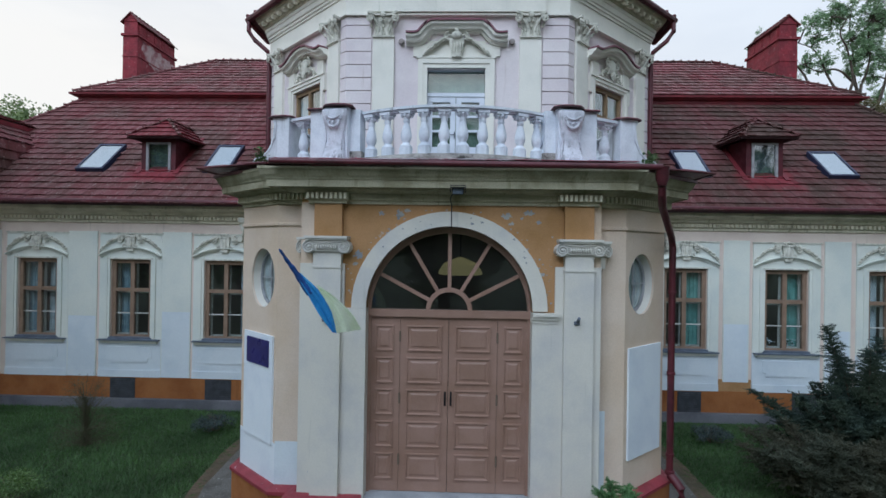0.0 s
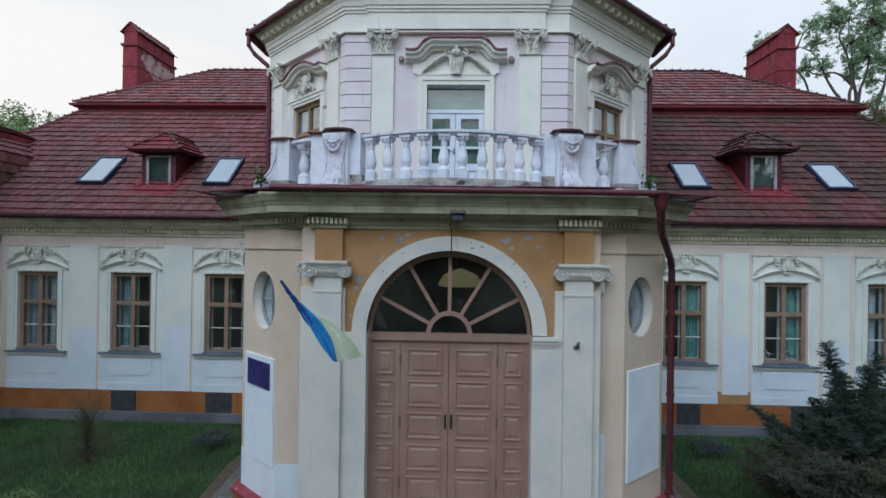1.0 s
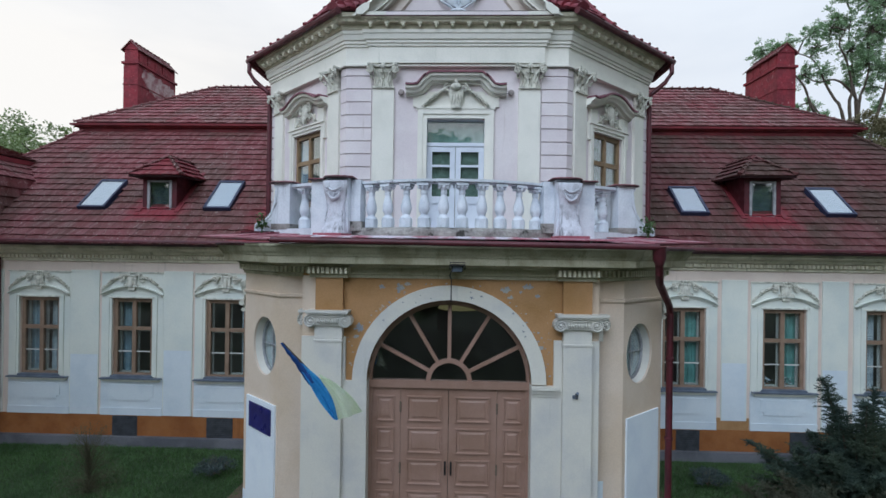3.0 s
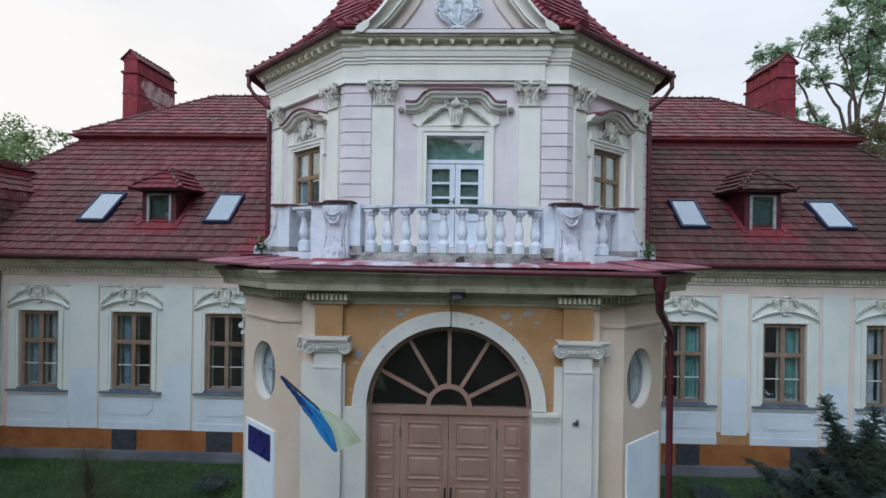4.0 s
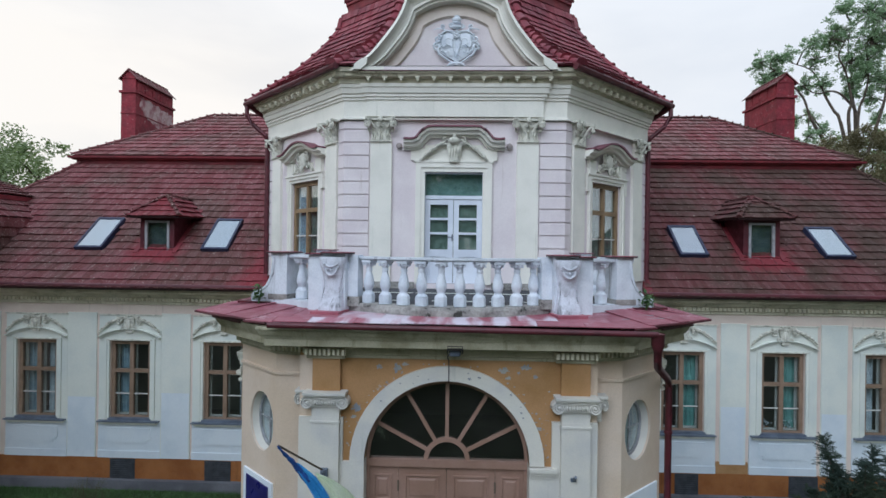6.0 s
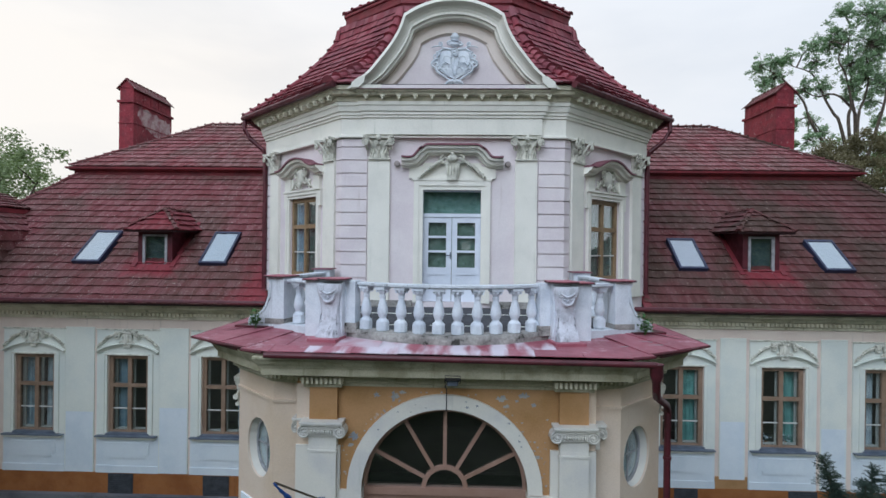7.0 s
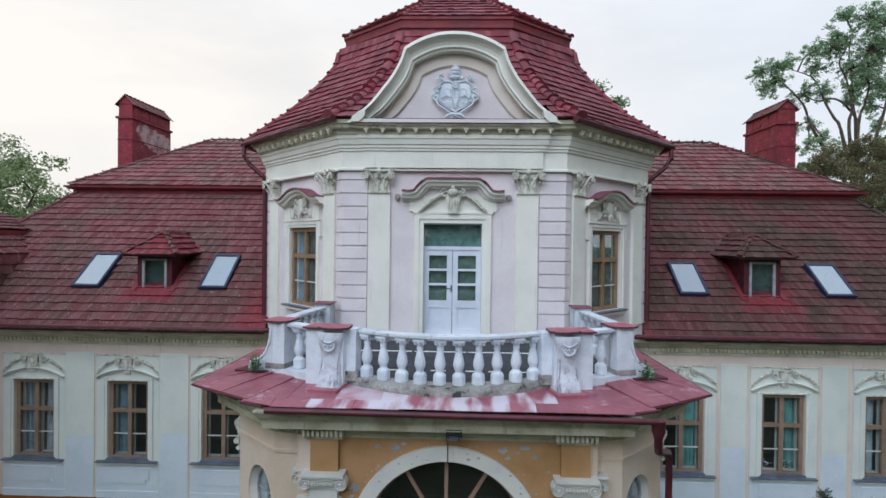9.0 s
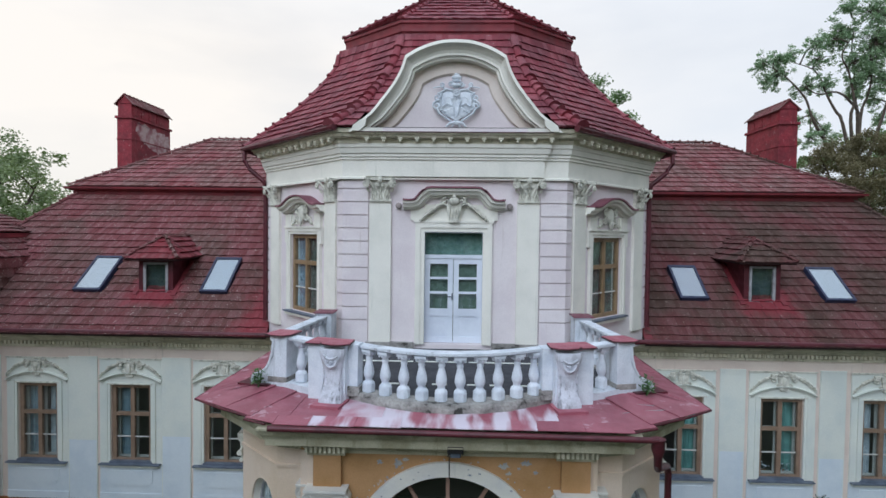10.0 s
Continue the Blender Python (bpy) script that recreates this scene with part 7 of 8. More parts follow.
def tree(at, height, spread, seed, leaf_mat, label, trunk_r=0.28, leaf=0.2, clumps=42, per=70, fork=0.35, low=0.35):
    rnd = random.Random(seed)
    t = root("tree", (0, 0, 0), label, "tree", "trees round the house")
    bm = bm_new()
    tips = []
    base = V((0, 0, -0.3))
    top = V((rnd.uniform(-0.4, 0.4), rnd.uniform(-0.4, 0.4), height * fork))
    tube(bm, [base, base.lerp(top, 0.5) + V((rnd.uniform(-0.15, 0.15), 0, 0)), top], trunk_r, 9, trunk_r * 0.75)
    limbs = []
    for i in range(7):
        a = 2 * math.pi * i / 7 + rnd.uniform(-0.3, 0.3)
        start = base.lerp(top, rnd.uniform(0.75, 1.0))
        reach = spread * rnd.uniform(0.35, 0.8)
        end = V((math.cos(a) * reach, math.sin(a) * reach, height * rnd.uniform(0.6, 0.92)))
        midp = start.lerp(end, 0.5) + V((math.cos(a), math.sin(a), 0)) * -0.08 * reach + V((rnd.uniform(-0.3, 0.3), rnd.uniform(-0.3, 0.3), 0.05 * height))
        tube(bm, [start, start.lerp(midp, 0.5), midp, midp.lerp(end, 0.5), end], trunk_r * 0.55, 7, trunk_r * 0.1)
        limbs.append((start, midp, end))
        tips.append(end)
    for start, midp, end in limbs:
        for k in range(3):
            f = rnd.uniform(0.35, 0.95)
            p = midp.lerp(end, f)
            q = p + V((rnd.uniform(-1, 1), rnd.uniform(-1, 1), rnd.uniform(-0.1, 0.7))) * spread * 0.35
            tube(bm, [p, p.lerp(q, 0.5) + V((0, 0, 0.1)), q], trunk_r * 0.18, 5, trunk_r * 0.05)
            tips.append(q)
    part("trunk", bm, M_BARK, t, smooth=True)
    bm = bm_new()
    verts, faces = [], []

    def clump(c, r, n):
        for _ in range(n):
            d = V((rnd.gauss(0, 1), rnd.gauss(0, 1), rnd.gauss(0, 1))).normalized()
            p = c + V((d.x, d.y, d.z * 0.7)) * r * rnd.uniform(0.25, 1.1)
            u = V((rnd.gauss(0, 1), rnd.gauss(0, 1), rnd.gauss(0, 0.6))).normalized()
            w = u.cross(V((rnd.gauss(0, 1), rnd.gauss(0, 1), rnd.gauss(0, 1)))).normalized()
            k = leaf * rnd.uniform(0.6, 1.3)
            b = len(verts)
            verts.extend([p - u * k, p + w * k * 0.55, p + u * k, p - w * k * 0.55])
            faces.append((b, b + 1, b + 2, b + 3))
    for i in range(clumps):
        if i < len(tips):
            c = tips[i]
        else:
            a, rr = rnd.uniform(0, 6.28), spread * math.sqrt(rnd.random()) * 0.95
            hz = rnd.uniform(low, 1.0)
            rr *= math.sqrt(max(0.12, 1 - ((hz - 0.68) / 0.42) ** 2))
            c = V((math.cos(a) * rr, math.sin(a) * rr, height * hz))
        clump(c, spread * rnd.uniform(0.13, 0.24), per)
    bm.free()
    me = bpy.data.meshes.new("crown")
    me.from_pydata(verts, [], faces)
    me.materials.append(leaf_mat)
    part("crown", me, None, t)
    t.location = at
    for o in t.children:
        o.matrix_parent_inverse = Matrix()
    return t


def limbed_tree(at, stems, lobes, seed, leaf_mat, label, trunk_r=0.5, leaf=0.1):
    """A tree of a few long stems (points from the fork up) and lobes of foliage (x, z, radius), each on boughs from the nearest stem."""
    rnd = random.Random(seed)
    t = root("tree", (0, 0, 0), label, "tree", "trees round the house")
    bm = bm_new()
    fork = V(stems[0][0])
    tube(bm, [(0, 0, -0.3), (0.1, 0.05, fork.z * 0.5), fork], trunk_r, 10, trunk_r * 0.8)
    verts, faces = [], []

    def clump(c, r, n):
        for _ in range(n):
            d = V((rnd.gauss(0, 1), rnd.gauss(0, 1), rnd.gauss(0, 1))).normalized()
            p = c + V((d.x, d.y, d.z * 0.8)) * r * rnd.uniform(0.05, 1.0) ** 0.7
            u = V((rnd.gauss(0, 1), rnd.gauss(0, 1), rnd.gauss(0, 0.6))).normalized()
            w = u.cross(V((rnd.gauss(0, 1), rnd.gauss(0, 1), rnd.gauss(0, 1)))).normalized()
            k = leaf * rnd.uniform(0.6, 1.25)
            b = len(verts)
            verts.extend([p - u * k, p + w * k * 0.5, p + u * k, p - w * k * 0.5])
            faces.append((b, b + 1, b + 2, b + 3))
    wood = []
    for pts in stems:
        ln = smooth_line(pts, 4)
        tube(bm, ln, trunk_r * 0.27, 7, trunk_r * 0.05)
        wood += [V(p) for p in ln[len(ln) // 3:]]
    for x, z, r in lobes:
        c = V((x, rnd.uniform(-1.2, 1.2), z))
        p = min(wood, key=lambda q: (q - c).length + max(0.0, q.z - c.z) * 0.7)
        bend = p.lerp(c, 0.5) + V((rnd.uniform(-0.2, 0.2), rnd.uniform(-0.2, 0.2), 0.15))
        tube(bm, [p, bend, c], trunk_r * 0.13, 6, trunk_r * 0.06)
        for k in range(int(12 + 20 * r * r)):
            d = V((rnd.gauss(0, 1), rnd.gauss(0, 1), rnd.gauss(0, 1))).normalized()
            e = c + V((d.x + 0.12, d.y, d.z * 1.05 - 0.1)) * r * rnd.uniform(0.3, 1.16)
            tube(bm, [c.lerp(bend, 0.4 * rnd.random()), c.lerp(e, 0.55) + V((rnd.gauss(0, 0.1), 0, rnd.gauss(0, 0.1))), e], trunk_r * 0.045, 4, trunk_r * 0.015)
            clump(e, rnd.uniform(0.2, 0.46), rnd.randint(20, 52))
            if k % 4 == 0:
                clump(c.lerp(e, rnd.uniform(1.05, 1.25)), 0.2, 14)
    part("trunk", bm, M_BARK, t, smooth=True)
    me = bpy.data.meshes.new("crown")
    me.from_pydata(verts, [], faces)
    me.materials.append(leaf_mat)
    part("crown", me, None, t)
    t.location = at
    for o in t.children:
        o.matrix_parent_inverse = Matrix()


F0 = (-1.6, 0.0, 12.5)
STEMS = (((-5.0, 17.9), (-5.9, 19.6), (-6.4, 21.0), (-7.3, 22.1), (-8.7, 23.4), (-10.1, 24.1)),
         ((-2.9, 18.8), (-3.4, 20.0), (-4.1, 21.5), (-4.6, 23.1), (-5.3, 24.1), (-6.7, 24.7)),
         ((-2.5, 19.0), (-2.4, 20.7), (-3.1, 23.3), (-3.9, 24.7), (-3.3, 26.2)),
         ((-1.6, 19.1), (-2.5, 20.9), (-3.7, 21.7), (-5.3, 21.5), (-6.6, 22.2)),
         ((-1.6, 19.3), (-1.7, 21.0), (-1.7, 23.5), (-1.9, 25.9), (-1.5, 28.3)),
         ((-0.1, 18.1), (0.5, 20.7), (0.6, 22.8), (0.4, 25.0), (0.2, 27.8)),
         ((-1.5, 19.3), (-0.9, 21.4), (-0.6, 23.3), (-0.9, 26.0)))
LOBES = ((-10.4, 24.3, 1.1), (-8.9, 24.7, 1.0), (-8.7, 23.4, 1.15), (-7.8, 25.2, 0.7), (-9.9, 22.9, 0.7), (-6.2, 25.9, 1.0), (-5.1, 24.8, 1.0), (-6.1, 22.4, 1.15), (-4.3, 22.5, 0.95),
         (-3.1, 27.3, 1.7), (-1.5, 28.5, 1.8), (0.4, 28.6, 1.6), (-4.1, 26.4, 1.0), (-1.1, 26.0, 1.75), (-2.3, 24.5, 1.3), (0.3, 25.0, 1.6), (-0.9, 23.3, 1.45), (0.6, 22.6, 1.4),
         (-2.4, 22.6, 0.95), (0.0, 21.2, 0.9), (-5.2, 19.6, 0.7), (-6.7, 19.2, 0.5), (0.5, 19.5, 0.8), (-2.1, 21.7, 0.7), (-4.7, 18.2, 0.8), (-6.2, 17.4, 0.85), (-3.5, 29.0, 0.8), (0.9, 26.9, 1.4))
limbed_tree((38.0, 50, GROUND), [[F0] + [(x, 1.2 * math.sin(2.1 * k) * (i + 1) / 5, z) for i, (x, z) in enumerate(stem)] for k, stem in enumerate(STEMS)], LOBES, 11, M_LEAF_HAZY, "tall old tree with green leaves paled by painted haze and bare lower limbs", 0.62, 0.095)
tree((46, 58, GROUND), 21, 7, 12, M_LEAF, "dark green tree behind the house", 0.5, 0.16, 90, 260, 0.3, 0.3)
tree((32.6, 44, GROUND), 16.4, 4.4, 13, M_LEAF_BROWN, "olive-brown leafed tree behind the roof", 0.4, 0.085, 190, 420, 0.3, 0.25)
tree((31.0, 52, GROUND), 18.0, 3.2, 16, M_LEAF, "green tree behind the roof", 0.35, 0.14, 70, 220, 0.3, 0.3)
tree((9.9, 44, GROUND), 20.5, 4.6, 17, M_LEAF, "tree showing beside the tower roof", 0.35, 0.11, 190, 320, 0.4, 0.35)
tree((-29.6, 33, GROUND), 13.7, 5.4, 14, M_LEAF_LIGHT, "light green broad tree beside the house", 0.4, 0.12, 105, 140, 0.3, 0.3)
tree((-36, 37, GROUND), 15.5, 6.5, 15, M_LEAF_LIGHT, "light green tree beside the house", 0.45, 0.13, 95, 210, 0.3, 0.3)
# Unseen trees: front ones reflect in panes, all block skylight from the lower walls.
for i, (x, y, hgt) in enumerate(((-20, 2.5, 17), (-21.5, -8, 19), (-20, -19, 18.5), (-10, -19, 15.5), (-1, -21, 14.5), (8, -19, 15.5), (18, -19, 21), (19.5, -7, 25), (18, 3.5, 25), (24, 9.5, 24))):
    tree((x, y, GROUND), hgt, 7.5, 30 + i, M_LEAF, "unseen broad tree added to shade the house front and show in its panes", 0.45, 0.55, 70, 70, 0.25, 0.08)


def juniper(at, leaders, seed, label, mat=None):
    """A juniper: leaders (end x, y, z, plume width) that arch out of one foot, each feathered with sprays whose tips droop."""
    rnd = random.Random(seed)
    t = root("juniper", (0, 0, 0), label, "bush")
    bm = bm_new()
    verts, faces = [], []
    for ex, ey, ez, pw in leaders:
        end = V((ex, ey, ez))
        foot = V((ex * 0.12, ey * 0.12, 0.0))
        mid = V((ex * 0.5, ey * 0.5, ez * 0.62))
        pts = [foot, foot.lerp(mid, 0.5) + V((0, 0, 0.05)), mid, mid.lerp(end, 0.5) + V((ex, ey, 0)) * 0.02, end]
        tube(bm, pts, 0.035, 6, 0.006)
        n = int(36 + 74 * ez)
        for k in range(n):
            f = 0.12 + 0.88 * (k + rnd.random()) / n
            g = f * 4
            i = min(int(g), 3)
            p = pts[i].lerp(pts[i + 1], g - i)
            a = rnd.uniform(0, 6.28)
            out = V((math.cos(a), math.sin(a), rnd.uniform(0.0, 0.9))).normalized()
            ln = pw * (1.12 - f) ** 0.7 * rnd.uniform(0.55, 1.15) + 0.08
            curve = rnd.uniform(0.1, 0.3)
            prev = p
            steps = max(6, int(ln / 0.028))
            for j in range(steps):
                h = j / steps
                q = p + out * ln * h + V((0, 0, -curve * ln * h * h))
                for r in range(6):
                    d = (out * 0.8 + V((rnd.gauss(0, 0.75), rnd.gauss(0, 0.75), rnd.gauss(0.15, 0.5)))).normalized() * rnd.uniform(0.03, 0.07) * (1.2 - 0.6 * h)
                    w = d.cross(V((rnd.gauss(0, 1), rnd.gauss(0, 1), rnd.gauss(0, 1)))).normalized() * 0.006
                    b = len(verts)
                    verts.extend([q - w, q + w, q + d])
                    faces.append((b, b + 1, b + 2))
    part("wood", bm, M_BARK, t)
    me = bpy.data.meshes.new("foliage")
    me.from_pydata(verts, [], faces)
    me.materials.append(mat or M_JUNIPER)
    part("foliage", me, None, t)
    t.location = at
    for o in t.children:
        o.matrix_parent_inverse = Matrix()
    return t


jr = random.Random(77)
lead = [(-0.75, 0.1, 3.0, 0.5), (-0.35, 0.5, 2.5, 0.55), (-0.1, -0.2, 2.6, 0.5), (0.35, 0.2, 2.75, 0.55), (0.9, 0.3, 2.6, 0.6), (1.5, 0.2, 2.4, 0.6)]
for i in range(64):
    a = 2 * math.pi * i / 64 + jr.uniform(-0.15, 0.15)
    r = jr.uniform(0.5, 1.9)
    lead.append((math.cos(a) * r, math.sin(a) * r * 0.8, jr.uniform(0.4, 1.0) * (2.6 - 0.7 * r), jr.uniform(0.3, 0.55)))
for i in range(22):
    lead.append((jr.uniform(-2.3, -0.7), jr.uniform(-0.7, 0.6), jr.uniform(0.7, 1.75), jr.uniform(0.35, 0.55)))
juniper((8.35, 10.9, GROUND), lead, 3, "dense blue-green spreading juniper bush on the lawn")
lead = []
for i in range(44):
    a = 2 * math.pi * i / 44 + jr.uniform(-0.2, 0.2)
    r = jr.uniform(0.4, 1.8)
    lead.append((math.cos(a) * r, math.sin(a) * r * 0.7, jr.uniform(0.6, 1.35), jr.uniform(0.4, 0.65)))
juniper((6.85, 9.45, GROUND), lead, 4, "low spreading olive-green juniper beside the taller one", M_JUNIPER_OLIVE)
lead = [(math.cos(i * 0.9) * 0.24, math.sin(i * 0.9) * 0.2, 1.22 + 0.2 * math.sin(i * 2.3), 0.22) for i in range(14)]
juniper((2.24, 6.85, GROUND), lead, 6, "small green juniper beside the entrance steps", M_JUNIPER_GREEN)


def low_bush(at, w, h, seed, mat, label, bare=False):
    """A shrub: thin stems and a fuzz of small leaves; a bare one is a slender stem in a skirt of fine twigs."""
    rnd = random.Random(seed)
    t = root("bush", (0, 0, 0), label, "bush")
    bm = bm_new()
    tips = []
    if bare:
        tube(bm, [(0, 0, -0.05), (0.02, 0.01, h * 0.35), (-0.02, 0.03, h * 0.7), (0.02, 0.02, h)], 0.018, 6, 0.004)
    for i in range(330 if bare else 30):
        a = rnd.uniform(0, 6.28)
        f = rnd.random() ** (1.2 if bare else 0.6)
        r = w * math.sqrt(rnd.random()) * (1.0 - 0.5 * f if bare else math.sqrt(max(0.1, 1 - f * f)))
        e = V((math.cos(a) * r, math.sin(a) * r, h * f * 0.95 + 0.03))
        st = V((0, 0, e.z * rnd.uniform(0.2, 0.8))) if bare else V((e.x * 0.3, e.y * 0.3, 0))
        md = st.lerp(e, 0.55) + V((rnd.gauss(0, 0.03), rnd.gauss(0, 0.03), 0.04 * h))
        tube(bm, [st, md, e], 0.004, 4, 0.0015)
        tips.append(e)
    part("wood", bm, M_TWIG_OLIVE if bare else M_TWIG, t)
    bm = bm_new()
    if bare:
        for e in tips:
            leaf_cloud(bm, e, 0.11, 10, 0.013, rnd)
    else:
        for i in range(26):
            a, f = rnd.uniform(0, 6.28), math.sqrt(rnd.random())
            leaf_cloud(bm, (math.cos(a) * w * f * 0.85, math.sin(a) * w * f * 0.85, h * (0.25 + 0.5 * math.sqrt(1 - 0.8 * f * f) * rnd.uniform(0.5, 1.0))), h * 0.32, 120, 0.018, rnd)
    part("foliage", bm, mat, t)
    t.location = at
    for o in t.children:
        o.matrix_parent_inverse = Matrix()


low_bush((-8.05, 11.4, GROUND), 0.75, 1.6, 21, M_DRY_LEAF, "half-bare brown shrub on the lawn", True)
low_bush((-5.75, 12.6, GROUND), 0.5, 0.45, 22, M_SHRUB, "low grey-green shrub on the lawn")
low_bush((6.15, 12.8, GROUND), 0.5, 0.4, 23, M_SHRUB, "low grey-green shrub on the lawn")
low_bush((-7.6, 8.9, GROUND), 0.6, 0.5, 24, M_YOUNG, "low green shrub near the path")

# ---- dormers, roof windows, chimneys ----
def roof_z(y):
    return EAVE_Z + (y - 13.83) * ROOF_SLOPE


for s in (-1, 1):
    xc = -8.62 if s < 0 else 8.56
    zb, ze = (5.98, 7.06) if s < 0 else (5.98, 7.19)
    wo = 0.77
    yf = 15.02
    d = root("dormer_window", (xc, yf, zb), "small dormer with a red tiled hipped roof", "dormer", "dormers of the wings")
    bm = bm_new()
    yb = 17.0
    for a, b in ((-0.5, -0.36), (0.36, 0.5)):
        prism(bm, [(xc + a, zb - 0.12), (xc + b, zb - 0.12), (xc + b, ze), (xc + a, ze)], yf, yb)
    box(bm, xc - 0.36, xc + 0.36, yf, yf + 0.1, zb - 0.12, zb + 0.05)
    box(bm, xc - 0.36, xc + 0.36, yf, yf + 0.1, ze - 0.12, ze)
    part("cheek", bm, M_GUTTER, d, "red painted dormer cheeks")
    bm = bm_new()
    for a, b in ((-0.36, -0.29), (0.29, 0.36)):
        box(bm, xc + a, xc + b, yf - 0.02, yf + 0.05, zb + 0.05, ze - 0.12)
    box(bm, xc - 0.29, xc + 0.29, yf - 0.02, yf + 0.05, zb + 0.05, zb + 0.11)
    box(bm, xc - 0.29, xc + 0.29, yf - 0.02, yf + 0.05, ze - 0.18, ze - 0.12)
    wf = part("frame", bm, M_FRAME_GREY, d, "weathered white window frame, paint flaking")
    bm = bm_new()
    box(bm, xc - 0.29, xc + 0.29, yf + 0.01, yf + 0.016, zb + 0.11, ze - 0.18)
    part("pane", bm, M_GLASS_TOWER, d).visible_shadow = False
    # Added board: its teal gives the pane the tone of its dim reflection.
    bm = bm_new()
    box(bm, xc - 0.4, xc + 0.4, yf + 0.16, yf + 0.18, zb, ze)
    part("back_board", bm, M_PANE_BACKING, d, "dark teal board added behind the glass to tone the pane")
    bm = bm_new()
    E = [(xc - wo, yf - 0.28, ze - 0.02), (xc + wo, yf - 0.28, ze - 0.02)]
    P = (xc, yf + 0.5, ze + 0.62)
    Q = (xc, 17.2, ze + 0.62)
    B0, B1 = (xc - wo, 16.6, ze + 0.02), (xc + wo, 16.6, ze + 0.02)
    solid_sheet(bm, [E[0], E[1], P], 0.05)
    solid_sheet(bm, [E[0], P, Q, B0], 0.05)
    solid_sheet(bm, [E[1], B1, Q, P], 0.05)
    for a, b in ((-0.64, -0.5), (0.5, 0.64)):
        bf = bm_new()
        solid_sheet(bf, [(xc + a, 14.86, roof_z(14.86) + 0.085), (xc + b, 14.86, roof_z(14.86) + 0.085), (xc + b, 16.45, roof_z(16.45) + 0.085), (xc + a * 0.85 + b * 0.15, 16.45, roof_z(16.45) + 0.085)], 0.02)
        part("flashing", bf, M_FASCIA, d, "red painted valley flashing")
    bf = bm_new()
    solid_sheet(bf, [(xc - 0.5, 14.74, roof_z(14.74) + 0.085), (xc + 0.5, 14.74, roof_z(14.74) + 0.085), (xc + 0.5, yf, zb + 0.0), (xc - 0.5, yf, zb + 0.0)], 0.02)
    part("apron", bf, M_FASCIA, d, "red painted apron below the window")
    droof = part("roof", bm, M_BATTEN, d, "red tiled dormer roof")
    roofs[10 * s] = droof
    FACETS[10 * s] = [(line(E[0], P), line(E[1], P), 4), (line(B0, Q), line(E[0], P), 4), (line(E[1], P), line(B1, Q), 4)]
SKYLIGHTS = ((-11.02, -10.2), (-7.3, -6.5), (6.3, 7.09), (10.28, 11.1))
for x0, x1 in SKYLIGHTS:
    y0, y1 = (14.97, 16.06) if x0 < 0 else (15.0, 16.01)
    ln = math.hypot(y1 - y0, (y1 - y0) * ROOF_SLOPE)
    F = pose((x0 + x1) / 2, y0, roof_z(y0) + 0.02, math.degrees(math.atan(ROOF_SLOPE)))
    w = (x1 - x0) / 2
    sk = root("roof_window", (0, 0, 0), "dark blue-grey framed tilted roof window set in the tiles", "roof window", "roof windows")
    bm = bm_new()
    for a, b, c, e in ((-w, -w + 0.07, 0, ln), (w - 0.07, w, 0, ln), (-w + 0.07, w - 0.07, 0, 0.08), (-w + 0.07, w - 0.07, ln - 0.09, ln)):
        box(bm, a, b, c, e, -0.05, 0.13, F)
    part("frame", bm, M_ROOF_FRAME, sk, bevel=0.008)
    bm = bm_new()
    box(bm, -w + 0.07, w - 0.07, 0.08, ln - 0.09, 0.105, 0.112, F)
    part("pane", bm, M_ROOF_GLASS, sk).visible_shadow = False
    bm = bm_new()
    box(bm, -w + 0.07, w - 0.07, 0.08, ln - 0.09, 0.08, 0.09, F)
    part("blind", bm, M_BLIND_REFLECT if 6 < x0 < 7 else M_BLIND, sk, "pale blind behind the glass, toned like the pane's reflection")

